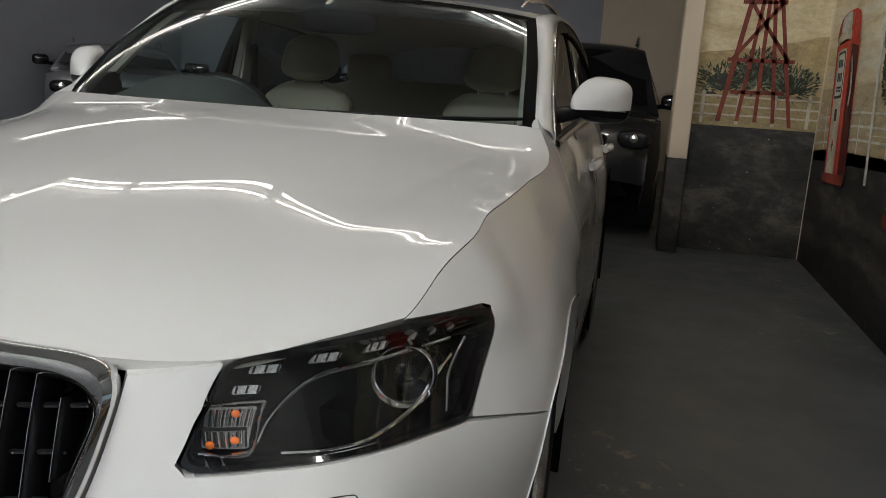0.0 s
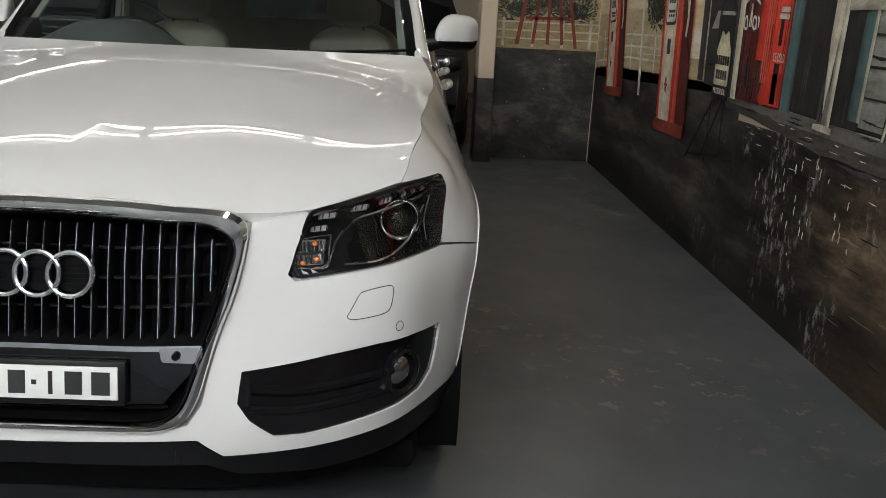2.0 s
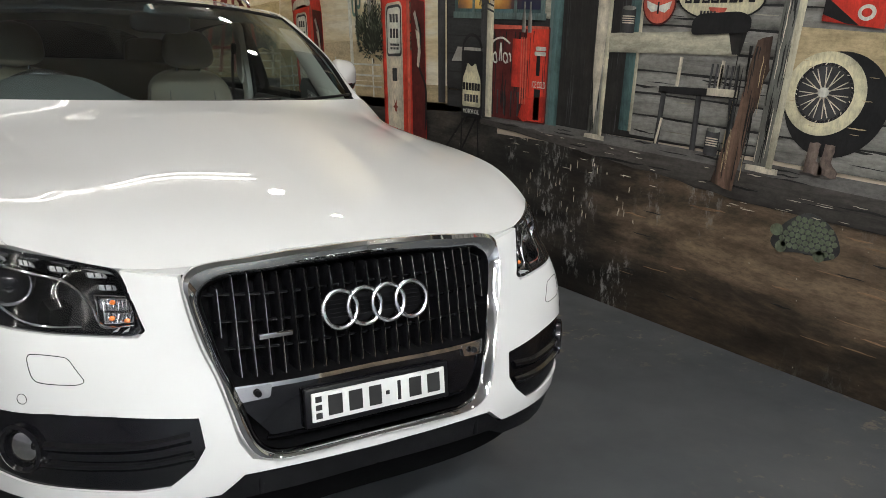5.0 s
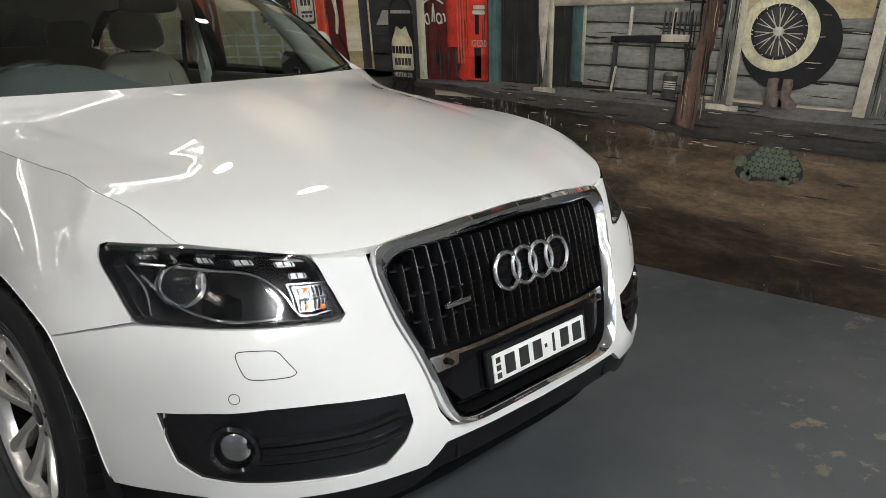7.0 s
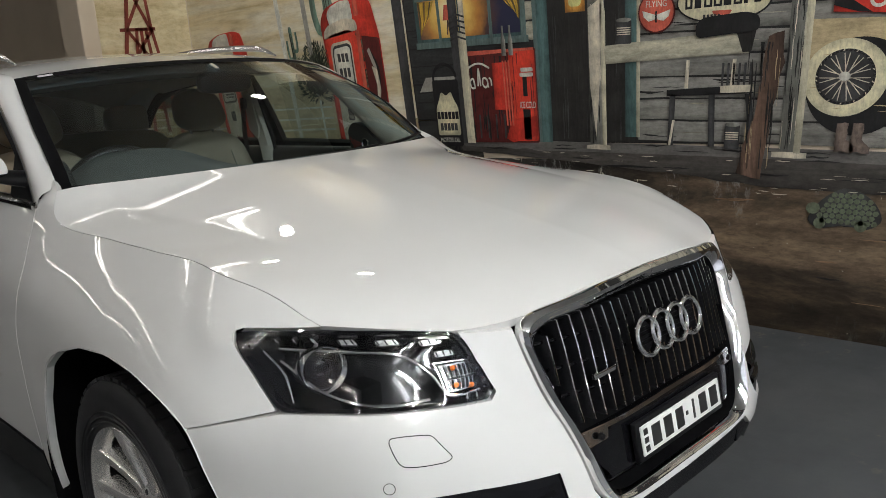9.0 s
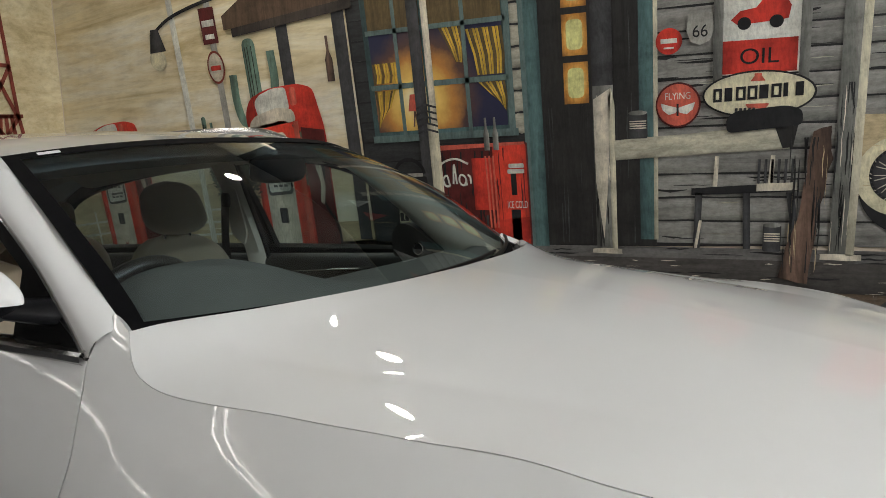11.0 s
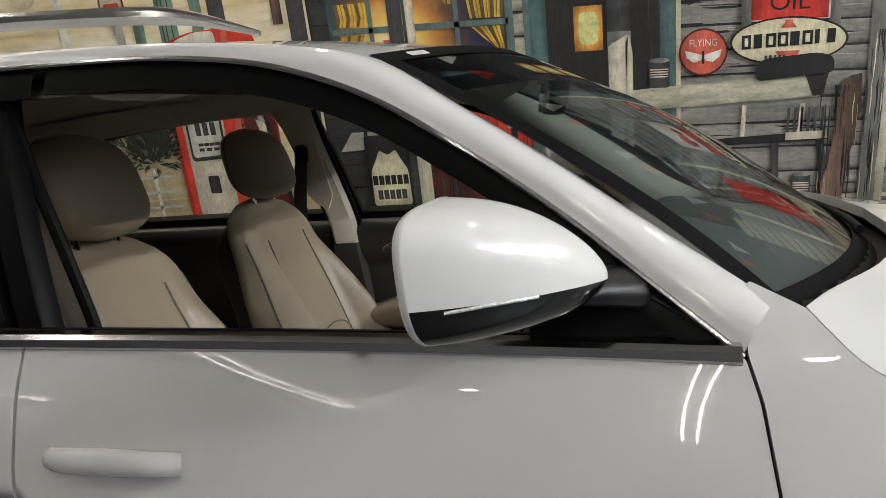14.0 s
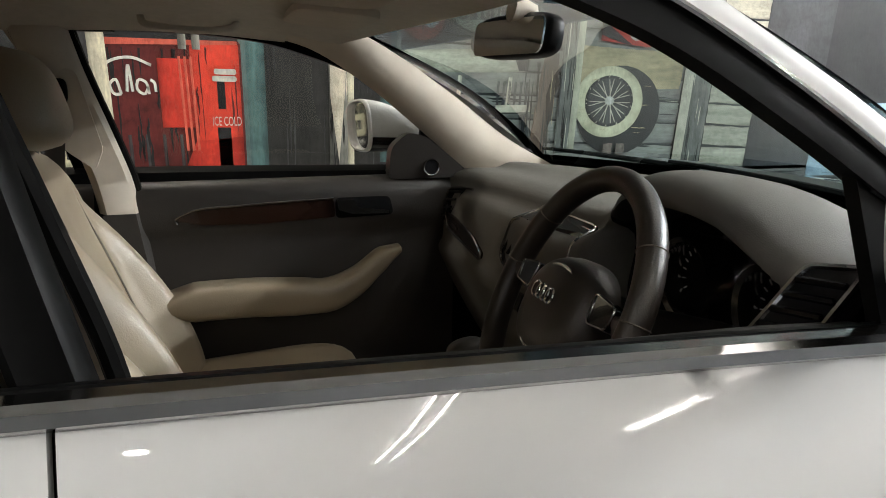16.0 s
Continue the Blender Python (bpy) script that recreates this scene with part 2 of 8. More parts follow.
M["floor"] = floor_material()
M["cream"] = plaster("cream_wall_paint", (0.56, 0.47, 0.36))
M["grey_wall"] = plaster("cool_grey_wall_paint", (0.28, 0.29, 0.325))
M["ceiling"] = plaster("white_ceiling_paint", (0.55, 0.54, 0.52))
M["tube"] = lamp_mat("fluorescent_tube", (1.0, 0.95, 0.88), 15.0)
# added fill for the car's nose, no real source there
M["cool_tube"] = lamp_mat("daylight_tube", (0.95, 0.97, 0.97), 320.0)
M["west_tube"] = lamp_mat("warm_white_tube", (1.0, 0.95, 0.88), 48.0)
M["spot"] = lamp_mat("downlight_lens", (1.0, 0.95, 0.86), 125.0)
# added pair of lamps that lifts the upper mural
M["wall_spot"] = lamp_mat("wall_downlight_lens", (1.0, 0.93, 0.82), 225.0)
M["fitting"] = stuff("white_steel_fitting", (0.7, 0.7, 0.68), 0.4, vary=0.04)

bm = new_bm()
box(bm, (WEST_X - 0.2, SOUTH_Y - 0.2, -0.2), (WALL_X + 0.2, BACK_Y + 0.2, 0))
structure("floor", bm, M["floor"], "dark grey painted concrete floor with worn flakes")
bm = new_bm()
box(bm, (WEST_X - 0.2, SOUTH_Y - 0.2, CEIL_Z), (WALL_X + 0.2, BACK_Y + 0.2, CEIL_Z + 0.15))
structure("ceiling", bm, M["ceiling"], "pale painted ceiling with rows of tube lights")
bm = new_bm()
box(bm, (0.3, BACK_Y, 0), (WALL_X, BACK_Y + 0.2, CEIL_Z))
structure("wall_north", bm, M["cream"], "cream painted wall behind the parked cars")
bm = new_bm()
box(bm, (WEST_X - 0.2, BACK_Y, 0), (0.3, BACK_Y + 0.2, CEIL_Z))
structure("wall_back", bm, M["grey_wall"], "cool grey painted wall behind the parked cars")
bm = new_bm()
box(bm, (WALL_X, NORTH_Y + 0.2, 0), (WALL_X + 0.2, BACK_Y, CEIL_Z))
structure("wall_side", bm, M["cream"], "cream painted side wall")
bm = new_bm()
box(bm, (WEST_X - 0.2, SOUTH_Y, 0), (WEST_X, BACK_Y, CEIL_Z))
structure("wall_west", bm, M["grey_wall"], "cool grey painted showroom wall")
bm = new_bm()
box(bm, (WEST_X - 0.2, SOUTH_Y - 0.2, 0), (WALL_X + 0.2, SOUTH_Y, CEIL_Z))
structure("wall_south", bm, M["grey_wall"], "cool grey painted wall in front of the car")
bm = new_bm()
box(bm, (1.32, NORTH_Y - 0.28, 0), (1.475, NORTH_Y + 0.15, CEIL_Z), 0.012)
pillar = structure("pillar", bm, M["cream"], "cream painted square pillar beside the mural")


def batten(at, turn, glow="tube"):
    e = thing("tube_light", "twin tube fluorescent batten on the ceiling", "light", "ceiling tube lights")
    bm = new_bm()
    box(bm, (-0.76, -0.04, -0.05), (0.76, 0.04, 0.0), 0.008)
    for x in (-0.745, 0.745):
        box(bm, (x - 0.015, -0.095, -0.095), (x + 0.015, 0.095, -0.03), 0.004)
    part("body", bm, M["fitting"], e)
    for s in (-0.075, 0.075):
        bm = new_bm()
        tube(bm, [(-0.74, s, -0.075), (0.74, s, -0.075)], 0.0115, 10)
        part("tube", bm, M[glow], e, "glowing fluorescent tube")
    e.matrix_basis = pose(*at, 0, 0, turn)
    return e


def downlight(at, glow):
    e = thing("downlight", "round white ceiling downlight", "light", "ceiling downlights")
    bm = new_bm()
    lathe(bm, [(0.0, 0.0), (0.10, 0.0), (0.11, -0.012), (0.085, -0.02), (0.08, -0.005)], 24, "z")
    part("rim", bm, M["fitting"], e)
    bm = new_bm()
    lathe(bm, [(0.0, -0.02), (0.05, -0.018), (0.08, -0.006)], 24, "z")
    part("lens", bm, M[glow], e, "glowing lens")
    e.location = at
    return e


# the two rows at negative y, brightest of all, are added front fill
for glow, rows in (("cool_tube", ((-5.2, (-2.5, -0.9, 0.7)), (-3.6, (-2.5, -0.9, 0.7)))),
                   ("tube", ((4.7, (-6.88, -5.32, -3.76, -2.2, -0.64, 0.92)), (8.4, (-6.88, -5.32, -3.76, -2.2, -0.64)), (12.0, (-5.7, -4.1)))),
                   ("west_tube", ((1.0, (-6.88, -5.32, -3.76)), (-1.6, (-6.88, -5.32))))):
    first = None
    for y, xs in rows:
        for x in xs:
            if first is None:
                first = batten((x, y, CEIL_Z), 0, glow)
            else:
                copy_thing(first, pose(x, y, CEIL_Z))
for glow, places in (("spot", ((-0.25, 0.3), (-3.4, 0.3), (-5.6, 3.0), (1.6, -0.3))), ("wall_spot", ((1.85, 3.0), (1.8, 4.4)))):
    first = downlight((*places[0], CEIL_Z), glow)
    for x, y in places[1:]:
        copy_thing(first, pose(x, y, CEIL_Z))


# ---- the body's shape ----
# plan contours of half the body, by height: (x, y) from the nose's middle round to the tail's middle
LEVELS = {
 0.22: "0 .10, .25 .10, .43 .12, .60 .18, .74 .29, .82 .44, .87 .66, .88 1.08, .875 1.5, .87 1.8, .87 2.8, .87 3.6, .86 4.1, .74 4.42, .4 4.5, 0 4.52",
 0.35: "0 .015, .25 .02, .43 .045, .60 .11, .75 .235, .845 .42, .905 .64, .915 1.08, .905 1.5, .90 1.8, .90 2.8, .90 3.6, .88 4.15, .76 4.5, .4 4.59, 0 4.61",
 0.50: "0 -.025, .25 -.02, .42 .0, .60 .07, .755 .2, .86 .40, .935 .63, .95 1.08, .92 1.5, .915 1.8, .915 2.8, .92 3.6, .89 4.15, .76 4.5, .4 4.6, 0 4.62",
 0.65: "0 -.01, .25 -.003, .43 .025, .60 .088, .76 .2, .85 .366, .945 .62, .955 1.08, .925 1.5, .92 1.8, .915 2.8, .925 3.6, .89 4.15, .75 4.48, .4 4.58, 0 4.6",
 0.80: "0 .02, .25 .03, .45 .085, .62 .14, .745 .22, .845 .385, .945 .615, .95 1.08, .925 1.5, .915 1.8, .91 2.8, .92 3.6, .87 4.15, .73 4.46, .4 4.55, 0 4.58",
 0.90: "0 .045, .25 .055, .44 .115, .56 .162, .72 .275, .843 .465, .915 .66, .925 1.08, .905 1.5, .895 1.8, .89 2.8, .90 3.6, .85 4.15, .71 4.44, .4 4.52, 0 4.55",
 0.98: "0 .075, .25 .085, .43 .142, .55 .192, .73 .345, .843 .535, .87 .72, .875 1.08, .86 1.5, .86 1.8, .86 2.8, .87 3.6, .82 4.15, .69 4.42, .4 4.5, 0 4.52",
 1.06: "0 .11, .25 .12, .42 .18, .54 .24, .70 .42, .78 .60, .80 .80, .81 1.10, .81 1.5, .822 1.8, .83 2.8, .835 3.6, .79 4.15, .67 4.38, .4 4.46, 0 4.48",
 1.14: "0 .15, .25 .16, .41 .22, .52 .30, .66 .50, .72 .70, .735 .90, .75 1.12, .765 1.5, .78 1.8, .79 2.8, .795 3.6, .76 4.15, .64 4.34, .4 4.41, 0 4.43",
 1.22: "0 .2, .25 .21, .40 .28, .50 .38, .60 .58, .66 .80, .68 1.0, .69 1.2, .70 1.5, .718 1.8, .745 2.8, .75 3.6, .72 4.1, .6 4.3, .4 4.36, 0 4.38"}
ZS = np.array(sorted(LEVELS))
TAB = np.array([[tuple(map(float, p.split())) for p in LEVELS[z].split(",")] for z in sorted(LEVELS)])
QS = np.array([0, .25, .43, .63, .83, 1.02, 1.28, 1.74, 2.16, 2.46, 3.46, 4.26, 4.80, 5.15, 5.5, 5.9])

def slopes(t, v):
    d = np.diff(v, axis=0) / np.diff(t)[:, None]
    h = np.diff(t)[:, None]
    mid = (d[:-1] * h[1:] + d[1:] * h[:-1]) / (h[1:] + h[:-1])
    return np.concatenate([d[:1], mid, d[-1:]])

def hermite(t, v, x):
    """Smooth curve through the rows v at the knots t, at the places x."""
    x = np.clip(np.atleast_1d(np.asarray(x, float)), t[0], t[-1])
    m = slopes(t, v)
    i = np.clip(np.searchsorted(t, x, "right") - 1, 0, len(t) - 2)
    h = (t[i + 1] - t[i])[:, None]
    u = ((x - t[i])[:, None]) / h
    return ((2*u**3 - 3*u**2 + 1) * v[i] + (u**3 - 2*u**2 + u) * h * m[i] + (3*u**2 - 2*u**3) * v[i + 1] + (u**3 - u**2) * h * m[i + 1])

def shell(q, z):
    q, z = np.atleast_1d(np.asarray(q, float)), np.atleast_1d(np.asarray(z, float))
    qc, zc = np.clip(q, QS[0], QS[-1]), np.clip(z, ZS[0], ZS[-1])
    out = np.zeros((len(q), 3))
    i = np.clip(np.searchsorted(QS, qc, "right") - 1, 0, len(QS) - 2)
    mq = np.stack([slopes(QS, TAB[l]) for l in range(len(ZS))])
    h = (QS[i + 1] - QS[i])[:, None]; u = (qc - QS[i])[:, None] / h
    rows = np.stack([(2*u**3-3*u**2+1)*TAB[l][i] + (u**3-2*u**2+u)*h*mq[l][i] + (3*u**2-2*u**3)*TAB[l][i+1] + (u**3-u**2)*h*mq[l][i+1] for l in range(len(ZS))])
    d = (rows[1:] - rows[:-1]) / np.diff(ZS)[:, None, None]
    hz = np.diff(ZS)[:, None, None]
    mid = (d[:-1]*hz[1:] + d[1:]*hz[:-1]) / (hz[1:] + hz[:-1])
    mz = np.concatenate([d[:1], mid, d[-1:]])
    j = np.clip(np.searchsorted(ZS, zc, "right") - 1, 0, len(ZS) - 2)
    n = np.arange(len(q)); hh = (ZS[j+1]-ZS[j])[:, None]; s = (zc - ZS[j])[:, None] / hh
    xy = (2*s**3-3*s**2+1)*rows[j, n] + (s**3-2*s**2+s)*hh*mz[j, n] + (3*s**2-2*s**3)*rows[j+1, n] + (s**3-s**2)*hh*mz[j+1, n]
    out[:, :2] = xy; out[:, 2] = z
    return out


# ---- the white car ----
car = thing("car", "white mid-size luxury SUV parked beside the painted wall", "car")


def on_shell(side, off=0.0):
    """Lays (q, z) on the body, on one side, pushed out by off."""
    def place(u, v):
        p = shell(u, v)
        if off:
            e = 2e-3
            n = np.cross(shell(u + e, v) - shell(u - e, v), shell(u, v + e) - shell(u, v - e))
            n /= np.maximum(np.linalg.norm(n, axis=1), 1e-9)[:, None]
            p = p + n * off
        return p * np.array([side, 1, 1])
    return place


def body_panel(name, outline, material, parent, sides=(1, -1), off=0.0, depth=0.02, step=(0.03, 0.025), label="", r=0.012):
    """A panel of the body's skin with a rim turned inwards; two sides make one mesh."""
    bm = new_bm()
    line = rounded(outline, r, 4)
    for s in sides:
        sheet(bm, line, step, on_shell(s, off), s < 0, depth * s)
    bmesh.ops.remove_doubles(bm, verts=bm.verts, dist=2e-4)
    return part(name, bm, material, parent, label, sharp=40)


FOG = [(1.012, .66), (.876, .678), (.748, .684), (.62, .679), (.477, .668), (.425, .664), (.424, .60), (.455, .56), (.512, .514), (.581, .507), (.709, .51), (.827, .51), (.905, .515), (.955, .545), (.985, .60)]
HEAD = [(1.03, .965), (1.022, .984), (1.0, .991), (.851, .996), (.753, .99), (.628, .975), (.595, .915), (.515, .850), (.527, .838), (.66, .843), (.80, .847), (.92, .847), (1.014, .843), (1.024, .895)]
ARCH_F = [(1.274, .79), (1.23, .695), (1.171, .56), (1.132, .44)]
ARCH_R = [(2.30, .30), (2.262, .46), (2.20, .60), (2.10, .722), (1.97, .80), (1.82, .848), (1.66, .866), (1.49, .862), (1.36, .835), (1.278, .793)]
GRILLE = [(0, 1.008), (.20, 1.004), (.37, .985), (.424, .968), (.428, .955), (.408, .885), (.369, .75), (.349, .615), (.32, .56), (.266, .545), (0, .548)]

BUMPER_TOP = [(.432, .956), (.622, .969), (.588, .915), (.509, .849), (.523, .834), (.66, .8395), (.80, .8435), (.92, .8435), (1.014, .8405), (1.156, .8165), (1.274, .79), (1.23, .695), (1.1885, .60),
              (.985, .60), *FOG[:6], (.424, .60), (.3505, .60), (.353, .614), (.373, .75), (.412, .885)]
BUMPER_LOW = [(1.1885, .60), (1.171, .56), (1.132, .44), (.891, .46), (.709, .464), (.65, .465), (.522, .47), (.399, .473), (.345, .52), (0, .515), (0, .546), (.266, .543), (.324, .557), (.3505, .60),
              (.424, .60), *FOG[7:14], (.985, .60)]


def bumper_mesh():
    bm = new_bm()
    for s in (1, -1):
        for line in (BUMPER_TOP, BUMPER_LOW):
            sheet(bm, line, (0.03, 0.025), on_shell(s), s < 0)
    bmesh.ops.remove_doubles(bm, verts=bm.verts, dist=3e-4)
    rim = [e for e in bm.edges if e.is_boundary]
    r = bmesh.ops.extrude_edge_only(bm, edges=rim)
    for v in r["geom"]:
        if isinstance(v, bmesh.types.BMVert):
            v.co += Vector((-0.032 * v.co.x, 0.020, 0))
    return bm


front_bumper = part("front_bumper", bumper_mesh(), M["white"], car, sharp=40)

# fenders with the arch lip
HOOD_SIDE = [(.848, 1.001), (.930, 1.0465), (1.15, 1.0807), (1.6, 1.0887), (1.9, 1.0905), (2.2485, 1.101), (2.301, 1.120), (2.346, 1.154), (2.372, 1.177)]
fender = [*((q, z - 0.0016) for q, z in spline(HOOD_SIDE, 44)), (2.445, 1.203), (2.452, 1.175), (2.452, 1.128),
          (2.436, 1.08), (2.421, .985), (2.415, .8), (2.41, .55), (2.40, .40), (2.38, .30), *ARCH_R, (1.156, .8205), (1.018, .8465), (1.0275, .895), (1.0335, .965), (1.025, .987), (1.0, .9945)]
for s in (1, -1):
    body_panel("fender", fender, M["white"], car, (s,), r=0.006)

# doors and the rear quarter
REAR_AXLE = 3.92
door_f = [(2.457, 1.128), (2.441, 1.08), (2.426, .985), (2.42, .8), (2.415, .55), (2.41, .40), (3.44, .40), (3.45, .7), (3.455, 1.0), (3.46, 1.138), (3.2, 1.140), (2.8, 1.137)]
door_r = [(3.466, 1.138), (3.461, 1.0), (3.456, .7), (3.446, .40), (3.98, .40), (4.03, .60), (4.14, .76), (4.28, .85), (4.36, 1.0), (4.36, 1.14)]
quarter = [(4.366, 1.14), (4.366, 1.0), (4.285, .845), (4.40, .885), (4.55, .893), (4.72, .885), (4.86, .84), (4.98, .74), (5.06, .6), (5.08, .42), (5.9, .42), (5.9, 1.14)]
for s in (1, -1):
    body_panel("door", door_f, M["white"], car, (s,), r=0.01)
    body_panel("rear_door", door_r, M["white"], car, (s,), r=0.01)
body_panel("rear_body", quarter, M["white"], car)

# dark lower cladding, lip and inner shell
sill = [(2.30, .295), (2.38, .295), (2.40, .392), (3.98, .392), (3.97, .23), (2.31, .23)]
for s in (1, -1):
    body_panel("sill", sill, M["black"], car, (s,), off=0.004, r=0.008)
lip = [(0, .508), (.34, .513), (.394, .466), (.52, .463), (.70, .458), (.89, .452), (1.132, .432), (1.14, .37), (1.10, .335), (.9, .36), (.6, .375), (.42, .40), (.36, .44), (0, .445)]
body_panel("chin_lip", lip, M["black"], car, off=-0.006, depth=0.05, r=0.008)
chin_in = [(0, .53), (.36, .535), (.43, .45), (.40, .38), (0, .38)]
body_panel("lower_intake", chin_in, M["void"], car, off=-0.05, depth=0.01)
for x in (-0.3, 0.0, 0.3):
    bm = new_bm()
    box(bm, (x - 0.006, -0.01, 0.452), (x + 0.006, 0.05, 0.512), 0.002)
    part("intake_fin", bm, M["black"], car)

# added near-black sheets behind the skin, so its gaps read as dark
bm = new_bm()
inner = [(0, .25), (1.05, .25), (1.05, .80), (.46, .82), (.44, .95), (0, .95)]
for s in (1, -1):
    sheet(bm, inner, (0.06, 0.06), on_shell(s, -0.06), s < 0)
part("front_liner", bm, M["void"], car)
for s in (1, -1):
    bm = new_bm()
    sheet(bm, [(2.38, .3), (4.0, .3), (4.0, 1.12), (2.38, 1.12)], (0.08, 0.08), on_shell(s, -0.035), s < 0)
    part("side_liner", bm, M["void"], car)
bm = new_bm()
box(bm, (-0.8, 0.3, 0.24), (0.8, 4.3, 0.34), 0.03)
part("underbody", bm, M["void"], car)
for s in (1, -1):
    for y in (1.075, REAR_AXLE):
        bm = new_bm()
        rows = []
        for k in range(25):
            a = math.pi * (-0.12 + 1.24 * k / 24)
            rows.append([(s * x, y + 0.575 * math.cos(a), 0.37 + 0.50 * math.sin(a)) for x in (0.915, 0.88, 0.5)])
        grid_surface(bm, rows)
        part("wheel_housing", bm, M["void"], car)
bm = new_bm()
box(bm, (-0.68, 0.35, 0.4), (0.68, 1.6, 0.86), 0.05)
part("engine_bay", bm, M["void"], car)

# bonnet
HOOD_FRONT = [(0, .085, 1.010), (.2, .094, 1.005), (.40, .130, .977), (.547, .19, .9745), (.661, .285, .992), (.737, .376, 1.002)]
HOOD_REAR = [(0, 1.43, 1.205), (.3, 1.465, 1.203), (.55, 1.565, 1.196), (.70, 1.69, 1.185), (.737, 1.722, 1.178)]
HOOD_MID = [(0, .085, 1.010), (0, .2, 1.042), (0, .45, 1.088), (0, .8, 1.138), (0, 1.15, 1.180), (0, 1.43, 1.205)]


def hood_mesh():
    nu, nv = 65, 80
    F, R, C = spline(HOOD_FRONT, nu), spline(HOOD_REAR, nu), spline(HOOD_MID, nv)
    sq = spline(HOOD_SIDE, 200)
    S3 = shell(sq[:, 0], sq[:, 1])
    d = np.concatenate([[0], np.cumsum(np.linalg.norm(np.diff(S3, axis=0), axis=1))])
    S = np.stack([np.interp(np.linspace(0, d[-1], nv), d, S3[:, k]) for k in range(3)], 1)
    u, v = np.linspace(0, 1, nu)[None, :], np.linspace(0, 1, nv)[:, None]
    # a raised middle field that ends in a crease running out to the windscreen's corners
    uc = 0.58 + 0.20 * v
    f = np.where(u < uc, 0.62 * (u / uc) ** 2.2, 0.62 + 0.38 * (np.clip(u - uc, 0, 1) / (1 - uc)) ** 1.8)
    f = (np.roll(f, 1, 1) + 2 * f + np.roll(f, -1, 1)) / 4
    f[:, 0], f[:, -1] = 0, 1
    a = np.stack([u + 0 * v, u + 0 * v, f], 2)
    wf = np.stack([1 - v, 1 - v, (1 - v) ** 4], 2)
    wr = np.stack([v, v, v ** 5], 2)
    af, ar = a[0], a[-1]
    coons = (1 - a) * C[:, None] + a * S[:, None]
    coons += wf * (F - (1 - af) * F[0] - af * F[-1])[None] + wr * (R - (1 - ar) * R[0] - ar * R[-1])[None]
    coons[..., 2] += 0.008 * (1 - u ** 2) * np.sin(np.pi * v)
    bm = new_bm()
    rows = []
    for r in coons:
        rows.append([tuple(p * np.array([-1, 1, 1])) for p in r[::-1]] + [tuple(p) for p in r[1:]])
    # the rim turned down
    vs = grid_surface(bm, rows)
    edge = vs[0][::1] + [r[-1] for r in vs[1:]] + vs[-1][::-1][1:] + [r[0] for r in vs[::-1]][1:-1]
    low = [bm.verts.new((v.co.x * 0.985, v.co.y + (0.01 if i < len(vs[0]) else 0), v.co.z - 0.02)) for i, v in enumerate(edge)]
    for i in range(len(edge)):
        j = (i + 1) % len(edge)
        bm.faces.new([edge[i], edge[j], low[j], low[i]])
    return bm


part("bonnet", hood_mesh(), M["white"], car, sharp=40)


# windscreen and greenhouse
def screen_point(u, v, off=0.0):
    """u from -1 to 1 across, v from 0 at the base to 1 at the top."""
    b = np.array([0.735 * u, 1.46 + 0.285 * abs(u) ** 2.2, 1.165 - 0.005 * u * u])
    t = np.array([0.620 * u, 2.175 + 0.117 * abs(u) ** 2.2, 1.537 - 0.039 * abs(u) ** 2.6])
    n = np.array([0.30 * u, -0.52, 0.85])
    n /= np.linalg.norm(n)
    return b + (t - b) * v + n * (0.035 * 4 * v * (1 - v) * 0.6 + off)


def screen_patch(u0, u1, v0, v1, nu, nv, off=0.0):
    bm = new_bm()
    grid_surface(bm, [[screen_point(u0 + (u1 - u0) * i / nu, v0 + (v1 - v0) * j / nv, off) for i in range(nu + 1)] for j in range(nv + 1)])
    return bm


glass_front = part("windscreen", screen_patch(-1, 1, 0, 1, 36, 16), M["screen"], car, "clear windscreen")
glass_front.visible_shadow = False
bm = new_bm()
for u0, u1, v0, v1 in ((-1, 1, -0.02, 0.05), (-1, 1, 0.955, 1.0), (-1, -0.955, 0.05, 0.955), (0.955, 1, 0.05, 0.955)):
    b2 = screen_patch(u0, u1, v0, v1, 30 if u1 - u0 > 1 else 2, 16 if v1 - v0 > 0.5 else 2, 0.0015)
    me = bpy.data.meshes.new("tmp")
    b2.to_mesh(me)
    b2.free()
    bm.from_mesh(me)
    bpy.data.meshes.remove(me)
band_bm = screen_patch(-0.955, 0.955, 0.80, 0.955, 30, 4, -0.0015)
M["shade_band"] = glass("shade_band_glass", (0.22, 0.30, 0.38), gloss=0.02)
part("shade_band", band_bm, M["shade_band"], car, "blue tinted band at the top of the windscreen").visible_shadow = False
part("windscreen_border", bm, M["void"], car, "black painted glass border")

CANT_IN = [(.735, 1.75, 1.178), (.706, 1.889, 1.258), (.677, 2.014, 1.338), (.648, 2.147, 1.419), (.620, 2.292, 1.498), (.612, 2.45, 1.520), (.61, 2.8, 1.532), (.61, 3.2, 1.532), (.605, 3.7, 1.510), (.59, 4.1, 1.445), (.57, 4.32, 1.36)]
CANT_OUT = [(.786, 1.797, 1.130), (.762, 1.901, 1.203), (.734, 2.019, 1.292), (.708, 2.145, 1.374), (.685, 2.28, 1.446), (.671, 2.42, 1.490), (.668, 2.566, 1.508), (.668, 2.795, 1.511), (.668, 3.2, 1.500), (.672, 3.7, 1.455), (.69, 4.05, 1.385), (.71, 4.27, 1.27)]


def cant_rows(n=70):
    a, b = spline(CANT_IN, n), spline(CANT_OUT, n)
    return a, b


